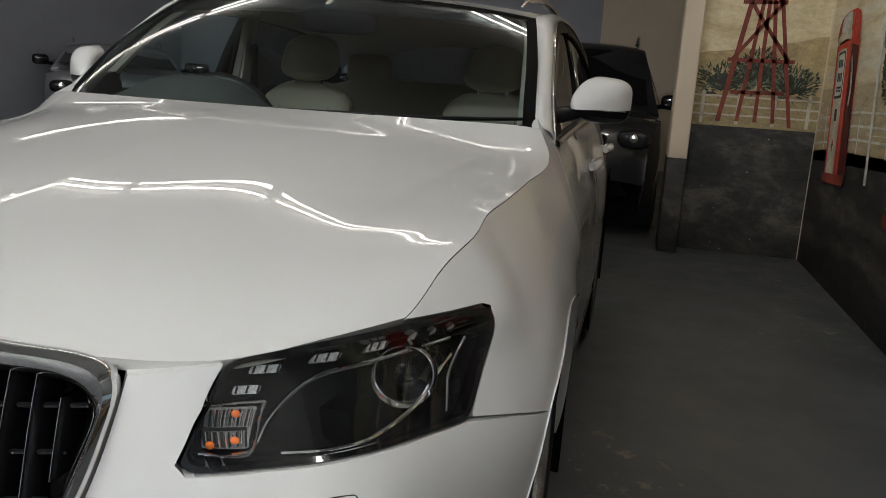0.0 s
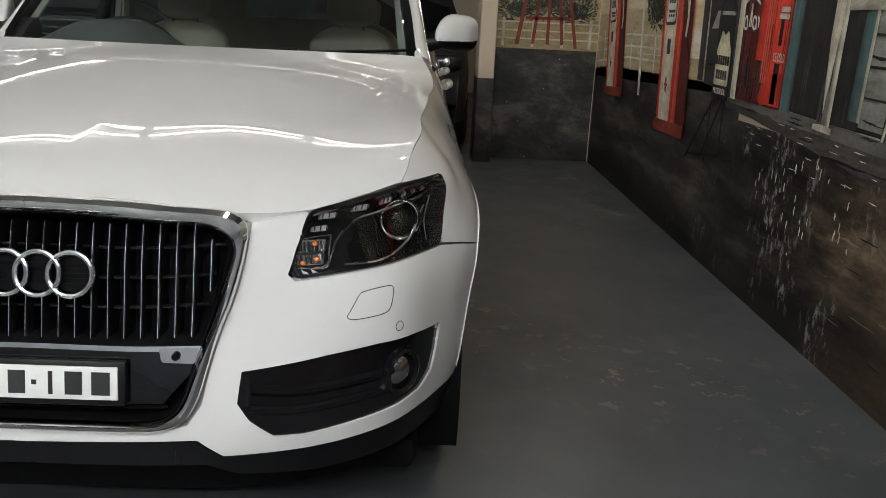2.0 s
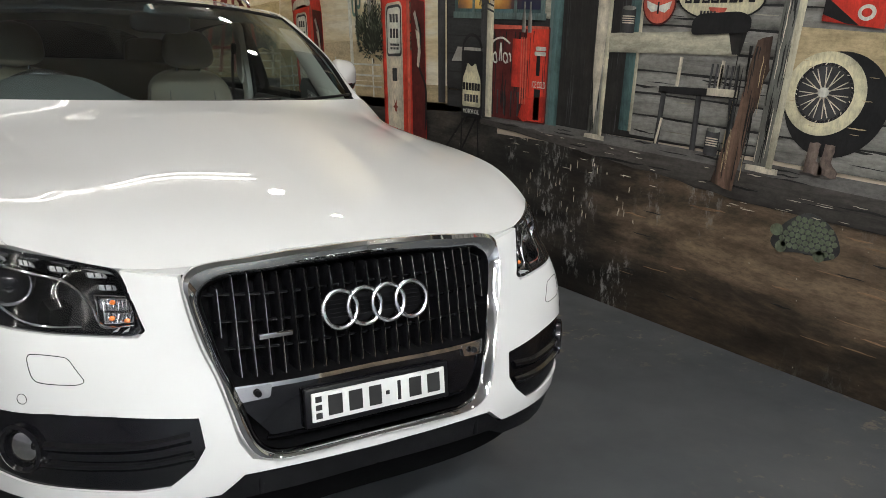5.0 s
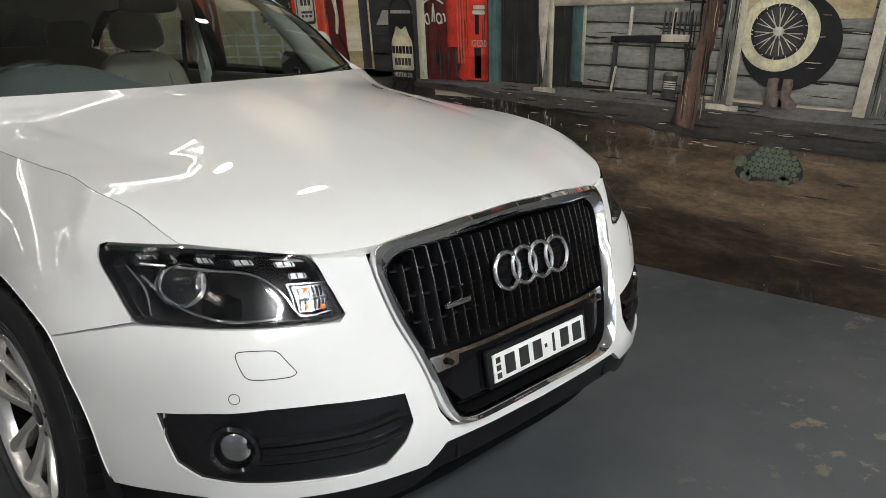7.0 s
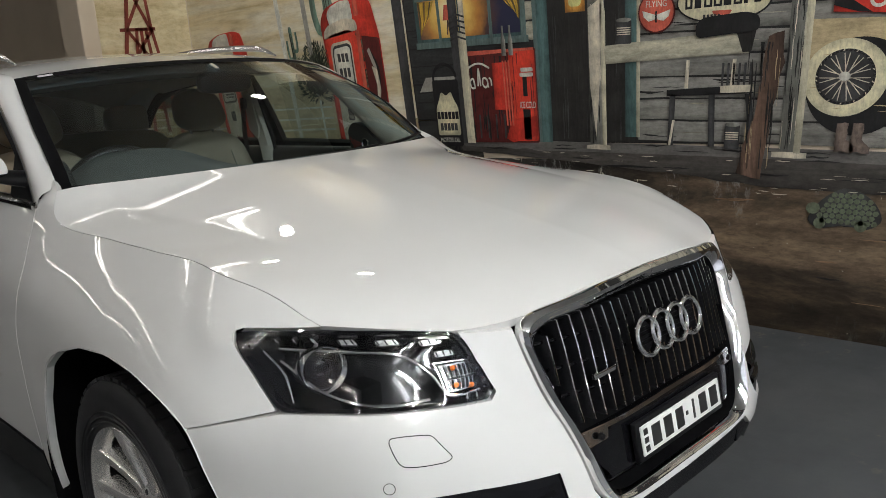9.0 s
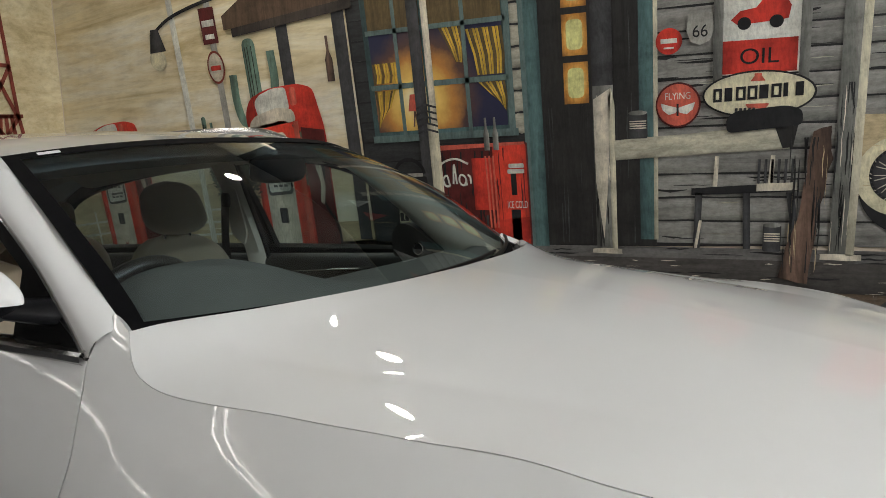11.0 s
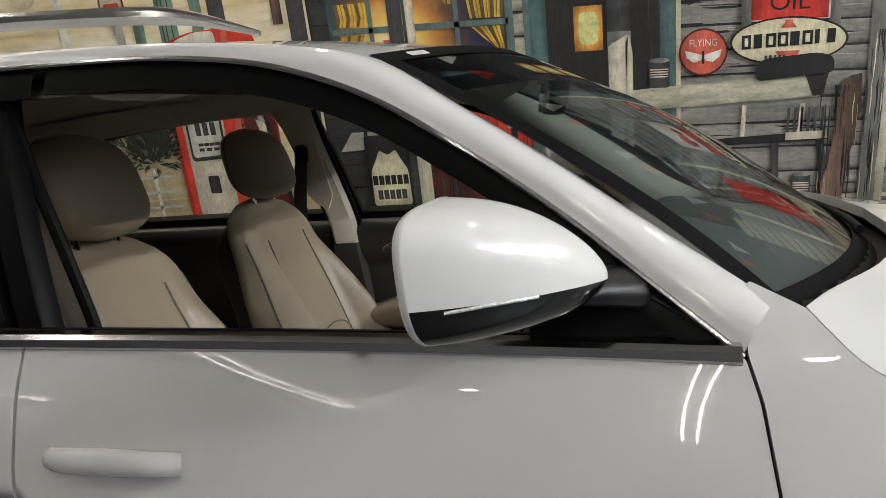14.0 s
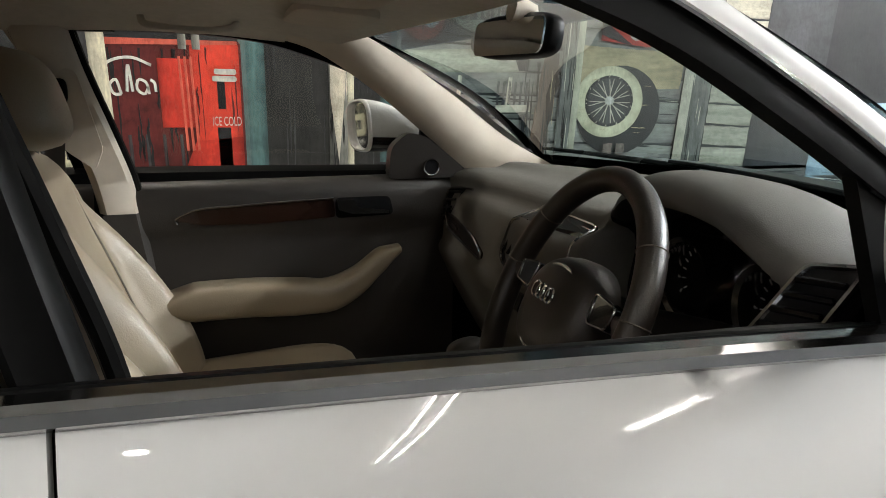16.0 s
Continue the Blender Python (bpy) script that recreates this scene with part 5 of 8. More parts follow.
dash_plate("inlay_badge", rounded([(0.645, 1.042), (0.575, 1.036), (0.58, 1.026), (0.645, 1.031)], 0.003, 2), M["satin"], "", 0.006)
stack = rounded([(0.235, 1.025), (0.185, 1.135), (0.12, 1.150), (-0.125, 1.150), (-0.125, 1.02), (0.10, 1.012)], 0.03, 5)
dash_plate("centre_panel", stack, M["black"])
dash_rim("centre_rim", stack, 0.0032)
M["display"] = stuff("unlit_display", (0.030, 0.016, 0.014), 0.14, vary=0.15, coat=0.4)
dash_plate("display", rounded([(0.115, 1.035), (0.115, 1.138), (-0.115, 1.138), (-0.115, 1.035)], 0.008, 3), M["display"], "dark unlit display screen", 0.008)
dash_rim("display_edge", [(0.11, 1.142), (-0.11, 1.142)], 0.0028, None, False)
for x0 in (0.205, 0.165):
    dash_rim("vent_slat", [(x0, 1.05), (x0 - 0.03, 1.125)], 0.004, M["black"], False)
lower = rounded([(0.215, 0.995), (0.13, 0.998), (0.13, 0.93), (0.225, 0.925)], 0.012, 4)
dash_plate("switch_panel", lower, M["void"])
dash_rim("switch_rim", lower, 0.0028)
for k in range(3):
    dash_plate("switch", rounded([(0.10 - 0.07 * k, 0.99), (0.045 - 0.07 * k, 0.99), (0.045 - 0.07 * k, 0.955), (0.10 - 0.07 * k, 0.955)], 0.006, 3), M["black"], "", 0.006)
# driver's outer vent
dv = rounded([(-0.672, 1.112), (-0.678, 1.204), (-0.742, 1.212), (-0.742, 1.112)], 0.012, 4)
vent_y = lambda a, b: 1.872 - 0.9 * (b - 1.163) + 0.25 * (a + 0.70)
bm = new_bm()
slab(bm, [tuple(p) for p in dv], lambda a, b, d: (a, vent_y(a, b) - d, b), 0.03)
dvent = part("driver_vent", bm, M["black"], dash, "black air vent with a satin rim")
bm = new_bm()
ring_tube(bm, [(a, vent_y(a, b) + 0.001, b) for a, b in dv], 0.0042, 6)
part("vent_rim", bm, M["satin"], dvent)
for k in range(5):
    z = 1.128 + 0.0155 * k
    bm = new_bm()
    tube(bm, [(-0.680, vent_y(-0.680, z) + 0.003, z), (-0.738, vent_y(-0.738, z) + 0.003, z + 0.004)], 0.0042, 6)
    part("vent_slat", bm, M["gloss"], dvent)

# steering wheel with a padded hub
sw = Matrix.Translation((-0.415, 2.015, 1.105)) @ Matrix.Rotation(radians(-64), 4, "X") @ Matrix.Rotation(math.pi, 4, "Z")


def wheel_part(name, bm, material, parent, label=""):
    bmesh.ops.transform(bm, matrix=sw, verts=bm.verts)
    return part(name, bm, material, parent, label, sharp=60)


bm = new_bm()
ring_tube(bm, [(0.186 * math.cos(a), 0.186 * math.sin(a), 0) for a in np.linspace(0, 2 * math.pi, 73)[:-1]], 0.0175, 14, 1.15)
steer = wheel_part("steering_wheel", bm, M["leather_rim"], car, "dark leather steering wheel")
for a in (0.12, math.pi - 0.12, 0.62, math.pi - 0.62):
    bm = new_bm()
    c = Vector((0.186 * math.cos(a), 0.186 * math.sin(a), 0))
    t = Vector((-math.sin(a), math.cos(a), 0))
    o = Vector((math.cos(a), math.sin(a), 0))
    ring_tube(bm, [c + (o * math.cos(b) + Vector((0, 0, 1.15)) * math.sin(b)) * 0.0178 for b in np.linspace(0, 2 * math.pi, 17)[:-1]], 0.0012, 4)
    wheel_part("rim_seam", bm, M["stitch"], steer)
bm = new_bm()
rows = []
for j in range(15):
    v = j / 14
    r = math.cos(v * math.pi / 2) ** 0.5
    rows.append([(0.098 * r * math.copysign(abs(math.cos(a)) ** 0.8, math.cos(a)), -0.012 + 0.082 * r * math.copysign(abs(math.sin(a)) ** 0.8, math.sin(a)), -0.03 + 0.062 * math.sin(v * math.pi / 2)) for a in np.linspace(0, 2 * math.pi, 37)[:-1]])
grid_surface(bm, rows, True)
wheel_part("airbag_cover", bm, M["leather_rim"], steer)
for a0, a1, w in ((0.12, 0.06, 0.026), (math.pi - 0.12, math.pi - 0.06, 0.026), (-math.pi / 2 + 0.16, -math.pi / 2 + 0.12, 0.018), (-math.pi / 2 - 0.16, -math.pi / 2 - 0.12, 0.018)):
    bm = new_bm()
    pts = [(r * math.cos(a), r * math.sin(a), z) for r, a, z in ((0.06, a0, -0.012), (0.11, a0, -0.010), (0.15, a1, -0.006), (0.18, a1, 0))]
    tube(bm, list(map(tuple, spline(pts, 14))), [w - 0.010 * k / 13 for k in range(14)], 12, True, 0.55)
    wheel_part("spoke", bm, M["leather_rim"], steer)
    if abs(math.cos(a0)) > 0.5:
        bm = new_bm()
        s = math.copysign(1, math.cos(a0))
        slab(bm, [(s * a, b) for a, b in rounded([(0.092, 0.036), (0.150, 0.030), (0.146, 0.000), (0.098, -0.004)], 0.008, 3)], lambda a, b, d: (a, b, 0.010 - d), 0.02)
        wheel_part("switch_pad", bm, M["gloss"], steer)
        bm = new_bm()
        ring_tube(bm, [(s * a, b, 0.0105) for a, b in rounded([(0.092, 0.036), (0.150, 0.030), (0.146, 0.000), (0.098, -0.004)], 0.008, 3)], 0.0018, 5)
        wheel_part("pad_rim", bm, M["satin"], steer)
shield = spline([(-0.050, 0.026), (-0.030, 0.043), (0.030, 0.043), (0.050, 0.026), (0.044, -0.03), (0.022, -0.068), (-0.022, -0.068), (-0.044, -0.03)], 48, True)
bm = new_bm()
ring_tube(bm, [(a, b, 0.031 - 2.6 * (a * a + (b + .012) ** 2)) for a, b in shield], 0.0026, 6)
wheel_part("hub_rim", bm, M["satin"], steer)
bm = new_bm()
for x in (-0.0225, -0.0075, 0.0075, 0.0225):
    ring_tube(bm, [(x + 0.0105 * math.cos(a), 0.004 + 0.0105 * math.sin(a), 0.0335) for a in np.linspace(0, 2 * math.pi, 17)[:-1]], 0.0018, 5)
wheel_part("wheel_emblem", bm, M["chrome"], steer)
bm = new_bm()
tube(bm, [(-0.415, 2.0, 1.09), (-0.415, 1.90, 1.04), (-0.415, 1.76, 1.0)], [0.05, 0.052, 0.055], 14)
part("steering_column", bm, M["leather_dark"], car)
for s in (1, -1):
    bm = new_bm()
    tube(bm, [(-0.415 + s * 0.05, 1.93, 1.06), (-0.415 + s * 0.13, 1.95, 1.075), (-0.415 + s * 0.19, 1.97, 1.09)], [0.006, 0.007, 0.009], 8)
    part("stalk", bm, M["black"], steer)
# gear lever
bm = new_bm()
tube(bm, [(0.0, 2.03, 0.70), (0.0, 2.02, 0.86)], 0.014, 10)
lever = part("gear_lever", bm, M["black"], car, "black gear lever")
bm = new_bm()
pad(bm, (0.0, 2.02, 0.895), (0.03, 0.042, 0.032), 0.8, -10, 14)
part("gear_knob", bm, M["leather_rim"], lever)
bm = new_bm()
ring_tube(bm, [(0.027 * math.cos(a), 2.02 + 0.038 * math.sin(a), 0.888) for a in np.linspace(0, 2 * math.pi, 25)[:-1]], 0.003, 5)
part("knob_rim", bm, M["satin"], lever)


# front door linings
def lining(s):
    prof = [(.765, 1.150), (.745, 1.160), (.715, 1.152), (.700, 1.130), (.698, 1.105), (.700, 1.045), (.712, 1.02), (.712, .96), (.706, .86), (.712, .70), (.74, .45)]
    bm = new_bm()
    ys = np.linspace(1.84, 2.665, 34)
    grid_surface(bm, [[(s * (a + 0.012 * (y < 1.95) * (1.95 - y) / 0.11), y, b) for a, b in spline(prof, 40)] for y in ys])
    c = part("door_lining", bm, M["leather_dark"], car, "dark door lining with a wood strip and beige armrest", sharp=70)
    # beige armrest: level, then rising to a pull
    line = spline([(.655, 2.64, .862), (.650, 2.54, .873), (.648, 2.40, .876), (.650, 2.27, .870), (.655, 2.19, .868), (.662, 2.12, .896), (.668, 2.05, .950), (.675, 2.00, .972)], 44)
    bm = new_bm()
    rows = []
    for k, p in enumerate(line):
        f = k / 43
        h = 0.040 * (1 - 0.45 * max(0, (f - 0.5) / 0.5)) * min(1, 0.35 + 4 * f, 0.4 + 6 * (1 - f))
        w = 0.060 * (1 - 0.55 * max(0, (f - 0.45) / 0.55))
        row = []
        for i in range(20):
            a = 2 * math.pi * i / 20
            ca, sa = math.cos(a), math.sin(a)
            row.append((s * (p[0] + w * math.copysign(abs(ca) ** 0.7, ca)), p[1] + (0.3 * h * sa if f > 0.6 else 0), p[2] + h * (1.0 if sa > 0 else 1.35) * math.copysign(abs(sa) ** 0.7, sa)))
        rows.append(row)
    vs = grid_surface(bm, rows, True)
    bm.faces.new(vs[0][::-1])
    bm.faces.new(vs[-1])
    part("armrest", bm, M["leather"], c, "beige leather armrest")
    out = rounded([(2.565, 1.066), (2.53, 1.086), (2.40, 1.097), (2.17, 1.105), (2.165, 1.058), (2.35, 1.05), (2.50, 1.052)], 0.010, 3)
    bm = new_bm()
    slab(bm, [tuple(p) for p in out], lambda y, z, d: (s * (0.694 + d), y, z), 0.015)
    part("door_inlay", bm, M["wood"], c, "dark glossy wood strip")
    bm = new_bm()
    tube(bm, list(map(tuple, spline([(s * .692, 2.56, 1.058), (s * .692, 2.566, 1.066), (s * .692, 2.53, 1.087), (s * .692, 2.40, 1.098), (s * .692, 2.17, 1.107)], 30))), 0.0030, 6)
    part("inlay_rim", bm, M["satin"], c)
    bm = new_bm()
    slab(bm, rounded([(2.165, 1.108), (2.02, 1.108), (2.01, 1.058), (2.165, 1.054)], 0.014, 3), lambda y, z, d: (s * (0.6955 + d), y, z), 0.014)
    part("latch_recess", bm, M["void"], c)
    bm = new_bm()
    slab(bm, rounded([(2.163, 1.106), (2.118, 1.104), (2.108, 1.082), (2.025, 1.072), (2.025, 1.063), (2.125, 1.066), (2.16, 1.078)], 0.006, 3), lambda y, z, d: (s * (0.682 + d), y, z), 0.010)
    part("door_latch", bm, M["satin"], c, "satin silver door latch")
    # sail panel with the small loudspeaker
    bm = new_bm()
    slab(bm, rounded([(1.79, 1.15), (2.02, 1.15), (2.015, 1.235), (1.97, 1.275), (1.92, 1.262), (1.83, 1.19)], 0.02, 3), lambda y, z, d: (s * (0.705 - 0.16 * (z - 1.15) + d), y - (0.24 if s < 0 else 0), z), 0.05)
    sail = part("sail_panel", bm, M["leather_dark"], c)
    bm = new_bm()
    lathe(bm, [(0.017, 0.0), (0.019, -0.004 * s), (0.022, -0.005 * s), (0.024, 0.0)], 28, "x", (s * .697, 1.905 - (0.24 if s < 0 else 0), 1.180))
    part("tweeter_rim", bm, M["satin"], sail)
    bm = new_bm()
    lathe(bm, [(0.0, 0.0), (0.017, 0.0)], 24, "x", (s * .6965, 1.905 - (0.24 if s < 0 else 0), 1.180))
    part("tweeter_mesh", bm, M["black"], sail)
    return c


for s in (1, -1):
    lining(s)
    # windscreen pillar trim
    bm = new_bm()
    up = [(.60, 2.17, 1.540), (.632, 2.105, 1.523), (.662, 2.007, 1.474), (.687, 1.851, 1.372), (.711, 1.682, 1.249), (.722, 1.55, 1.176)]
    mid = [(.628, 2.30, 1.540), (.640, 2.165, 1.502), (.652, 2.05, 1.420), (.668, 1.91, 1.315), (.684, 1.77, 1.213), (.70, 1.66, 1.165)]
    low = [(.690, 2.34, 1.520), (.700, 2.215, 1.484), (.704, 2.07, 1.392), (.710, 1.94, 1.285), (.714, 1.84, 1.200), (.716, 1.78, 1.150)]
    if s < 0:
        mid = [tuple(np.array(p) * .8 + np.array(q) * .2) for p, q in zip(up, mid)]
        low = [tuple(np.array(p) * .7 + np.array(q) * .3) for p, q in zip(up, low)]
    ribbon(bm, [[(s * a, b, c) for a, b, c in l] for l in (up, [tuple((2 * np.array(p) + np.array(q)) / 3 + [-.012, .008, -.004]) for p, q in zip(up, mid)], mid, [tuple((np.array(p) + np.array(q)) / 2 + [-.004, .006, -.004]) for p, q in zip(mid, low)], low)])
    part("pillar_trim", bm, M["trim_beige"], car, "beige windscreen pillar trim", sharp=80)
    # roof side trim over the doors
    bm = new_bm()
    ribbon(bm, [[(s * a, b, c) for a, b, c in l] for l in ([(.52, 2.20, 1.548), (.52, 2.5, 1.565), (.52, 3.2, 1.57), (.52, 3.7, 1.54)], [(.58, 2.24, 1.538), (.59, 2.5, 1.553), (.59, 3.2, 1.555), (.58, 3.7, 1.52)], [(.650, 2.28, 1.512), (.655, 2.5, 1.532), (.655, 3.2, 1.525), (.64, 3.7, 1.48)], [(.685, 2.28, 1.500), (.69, 2.5, 1.520), (.69, 3.2, 1.51), (.68, 3.7, 1.47)])])
    part("roof_side_trim", bm, M["headliner"], car, sharp=80)
    # centre pillar trim
    bm = new_bm()
    dy = 0.0 if s > 0 else -0.10
    front = [(.700, 2.775, 1.56), (.706, 2.740, 1.43), (.712, 2.695, 1.30), (.716, 2.652, 1.165), (.716, 2.64, 1.09)]
    back = [(.700, 2.93, 1.56), (.706, 2.86, 1.43), (.712, 2.80, 1.30), (.716, 2.755, 1.165), (.716, 2.74, 1.09)]
    mid1 = [tuple(np.array(p) * .85 + np.array(q) * .15 + [-.030, 0, 0]) for p, q in zip(front, back)]
    mid2 = [tuple(np.array(p) * .2 + np.array(q) * .8 + [-.034, 0, 0]) for p, q in zip(front, back)]
    ribbon(bm, [[(s * a, b + dy, c) for a, b, c in l] for l in (front, mid1, mid2, back)])
    part("pillar_trim", bm, M["trim_beige"], car, "beige centre pillar trim", sharp=60)
    bm = new_bm()
    tube(bm, [(s * a, b + dy, c) for a, b, c in spline(front, 24)], 0.010, 8)
    part("pillar_seal", bm, M["seal"], car)
    bm = new_bm()
    ribbon(bm, [[(s * a, b + dy, c) for a, b, c in l] for l in ([(.716, 2.64, 1.09), (.716, 2.60, .80), (.716, 2.58, .45)], [(.685, 2.655, 1.09), (.685, 2.615, .80), (.685, 2.60, .45)], [(.68, 2.73, 1.09), (.68, 2.72, .80), (.68, 2.72, .45)])])
    part("lower_pillar_trim", bm, M["leather_dark"], car, sharp=60)
    bm = new_bm()
    slab(bm, rounded([(2.785 + dy, 1.44), (2.760 + dy, 1.43), (2.715 + dy, 1.25), (2.735 + dy, 1.20), (2.80 + dy, 1.25), (2.82 + dy, 1.40)], 0.012, 3), lambda y, z, d: (s * (0.672 + d), y, z), 0.012)
    part("belt_slider_cover", bm, M["trim_beige"], car)
    bm = new_bm()
    pad(bm, (s * .655, 2.80 + dy, 1.385), (.012, .022, .030), .6, 0, 10)
    part("belt_guide", bm, M["seal"], car)
    bm = new_bm()
    ribbon(bm, [[(s * a, b + dy + o, c) for a, b, c in ((.650, 2.80, 1.38), (.655, 2.82, 1.2), (.66, 2.80, 1.0), (.665, 2.78, .7))] for o in (-.022, .022)])
    part("seat_belt", bm, M["leather_dark"], car, "dark seat belt")
    # grab handle with its recess
    bm = new_bm()
    tube(bm, list(map(tuple, spline([(s * .600, 2.395, 1.560), (s * .585, 2.400, 1.530), (s * .582, 2.43, 1.522), (s * .582, 2.57, 1.528), (s * .585, 2.60, 1.536), (s * .600, 2.605, 1.566)], 24))), 0.0085, 10)
    part("grab_handle", bm, M["headliner"], car, "beige grab handle")
    # rear door linings
    bm = new_bm()
    grid_surface(bm, [[(s * x, y, z) for x, z in ((.77, 1.15), (.745, 1.16), (.715, 1.15), (.70, 1.10), (.70, .9), (.73, .4))] for y in np.linspace(2.75, 4.0, 10)])
    part("rear_door_lining", bm, M["leather_dark"], car, sharp=60)
    # sun visor with its hinge
    bm = new_bm()
    pad(bm, (s * .36, 2.215, 1.538), (.19, .085, .012), .35, 6, 14)
    visor = part("sun_visor", bm, M["trim_beige"], car, "beige sun visor")
    bm = new_bm()
    tube(bm, [(s * .54, 2.15, 1.540), (s * .20, 2.15, 1.545)], 0.006, 8)
    part("visor_rod", bm, M["trim_beige"], visor)
# overhead lamp panel
bm = new_bm()
pad(bm, (0.0, 2.26, 1.553), (.10, .10, .02), .4, 4, 14)
part("roof_console", bm, M["trim_beige"], car)

# rear-view mirror
bm = new_bm()
pad(bm, (0.035, 1.915, 1.483), (0.128, 0.024, 0.040), 0.5, 8, 18)
rv = part("rear_view_mirror", bm, M["black"], car, "interior rear-view mirror")
bm = new_bm()
slab(bm, rounded([(-0.080, 1.451), (0.150, 1.451), (0.153, 1.514), (-0.083, 1.514)], 0.02, 4), lambda a, b, d: (a, 1.9395 - 0.15 * (b - 1.483) - d, b), 0.004)
part("mirror_glass", bm, M["chrome"], rv, "mirror glass")
for m in rv.children:
    m.data.transform(Matrix.Translation((0.035, 1.915, 1.483)) @ Matrix.Rotation(radians(12), 4, "Z") @ Matrix.Translation((-0.035, -1.915, -1.483)))
rv.data.transform(Matrix.Translation((0.035, 1.915, 1.483)) @ Matrix.Rotation(radians(12), 4, "Z") @ Matrix.Translation((-0.035, -1.915, -1.483)))
bm = new_bm()
tube(bm, [(0.0, 1.90, 1.49), (0.0, 1.905, 1.525), (0.0, 1.94, 1.532)], [0.014, 0.018, 0.026], 12)
part("mirror_foot", bm, M["trim_beige"], rv)

# the driver's window frame: rear post, its seal and the black panel behind it
for s in (-1, 1):
    dy = 0.0 if s < 0 else 0.10
    for name, y0, y1, out, mat in (("window_post", 2.552, 2.606, 0.0, "seal"), ("post_cover", 2.614, 2.69, 0.004, "gloss")):
        bm = new_bm()
        rows = []
        for k in range(15):
            v = k / 14
            z = 1.165 + 0.385 * v
            x = 0.812 - 0.060 * v - 0.050 * v ** 2.2 + out
            lean = 0.115 * v
            c = 0.008 * (1 if name == "window_post" else 0.4)
            rows.append([(s * (x - 0.035), y0 + lean + dy, z), (s * (x - 0.006), y0 + lean + dy + 0.002, z), (s * x, y0 + lean + dy + c, z), (s * (x - 0.004), (y0 + y1) / 2 + lean + dy, z), (s * x, y1 + lean + dy - c, z), (s * (x - 0.006), y1 + lean + dy, z), (s * (x - 0.035), y1 + lean + dy, z)])
        grid_surface(bm, rows)
        part(name, bm, M[mat], car, "black door window post" if mat == "seal" else "gloss black pillar cover", sharp=50)


# door mirrors: a shell that swells from its inner nose to an upright rim
def door_mirror(s, dy):
    c0, nose = np.array([.938, 1.932, 1.289]), np.array([.846, 1.764, 1.254])
    across, up = np.array([.972, .235, 0.0]), np.array([0.0, .06, 1.0])

    def loop(v, grow=0.0, back=0.0):
        k = max(0.0, 1 - v ** 1.9) ** 0.6
        c = c0 + (nose - c0) * v + np.array([0, back, 0]) + np.array([0.008, 0, 0.008]) * math.sin(math.pi * v)
        pts = []
        for i in range(56):
            a = 2 * math.pi * i / 56
            ca, sa = math.cos(a), math.sin(a)
            e = 0.62 + 0.3 * v
            u, w = math.copysign(abs(ca) ** e, ca), math.copysign(abs(sa) ** e, sa)
            h = (0.066 if w > 0 else 0.083) * (1 - 0.10 * u * (w > 0))
            pts.append(tuple((c + across * u * (0.080 + grow) * k + up * w * (h + grow) * k) * np.array([s, 1, 1]) + np.array([0, dy, 0])))
        return pts

    bm = new_bm()
    rows = [loop(v) for v in np.sin(np.linspace(0, 1, 34) * math.pi / 2) * 0.995]
    vs = grid_surface(bm, rows, True)
    bm.faces.new(vs[-1])
    cut_z, tilt = 1.252, -0.02
    bmesh.ops.bisect_plane(bm, geom=bm.verts[:] + bm.edges[:] + bm.faces[:], plane_co=(0, 1.9 + dy, cut_z), plane_no=Vector((0, tilt, 1)).normalized())
    me = bpy.data.meshes.new("tmp")
    bm.to_mesh(me)
    low = new_bm()
    low.from_mesh(me)
    bpy.data.meshes.remove(me)
    above = lambda f: f.calc_center_median().z + tilt * (f.calc_center_median().y - 1.9 - dy) > cut_z
    bmesh.ops.delete(low, geom=[f for f in low.faces if above(f)], context="FACES")
    bmesh.ops.delete(bm, geom=[f for f in bm.faces if not above(f)], context="FACES")
    cap = part("mirror_housing", bm, M["white"], car, "white door mirror with a gloss black base", sharp=60)
    part("mirror_base", low, M["gloss"], cap, "gloss black lower shell", sharp=60)
    # clear indicator strip along the parting line
    strip = []
    for v in np.linspace(0.12, 0.93, 26):
        ring = loop(v, 0.001)
        cand = [p for p in ring[:14] + ring[42:]]
        strip.append(min(cand, key=lambda p: abs(p[2] + tilt * (p[1] - 1.9 - dy) - cut_z + 0.004)))
    bm = new_bm()
    tube(bm, list(map(tuple, spline(strip[2:20:3], 30))), 0.0020, 8, True, 1.0)
    part("indicator_strip", bm, M["led"], cap, "clear indicator strip")
    # rim, glass, foot
    bm = new_bm()
    grid_surface(bm, [loop(0), loop(0, 0.001, 0.004), loop(0, -0.001, 0.009), loop(0, -0.006, 0.010), loop(0, -0.009, 0.002), loop(0, -0.010, -0.012)], True)
    part("mirror_rim", bm, M["white"], cap, sharp=60)
    bm = new_bm()
    bm.faces.new([bm.verts.new(p) for p in loop(0, -0.010, -0.004)])
    part("mirror_glass", bm, M["chrome"], cap, "mirror glass")
    bm = new_bm()
    path = spline([(.760, 1.730, 1.222), (.80, 1.750, 1.230), (.835, 1.780, 1.238), (.87, 1.82, 1.246)], 12)
    tube(bm, [(p[0] * s, p[1] + dy, p[2]) for p in path], [0.036 - 0.0012 * k for k in range(12)], 16, True, 0.62)
    part("mirror_arm", bm, M["black"], cap, "black mirror foot")


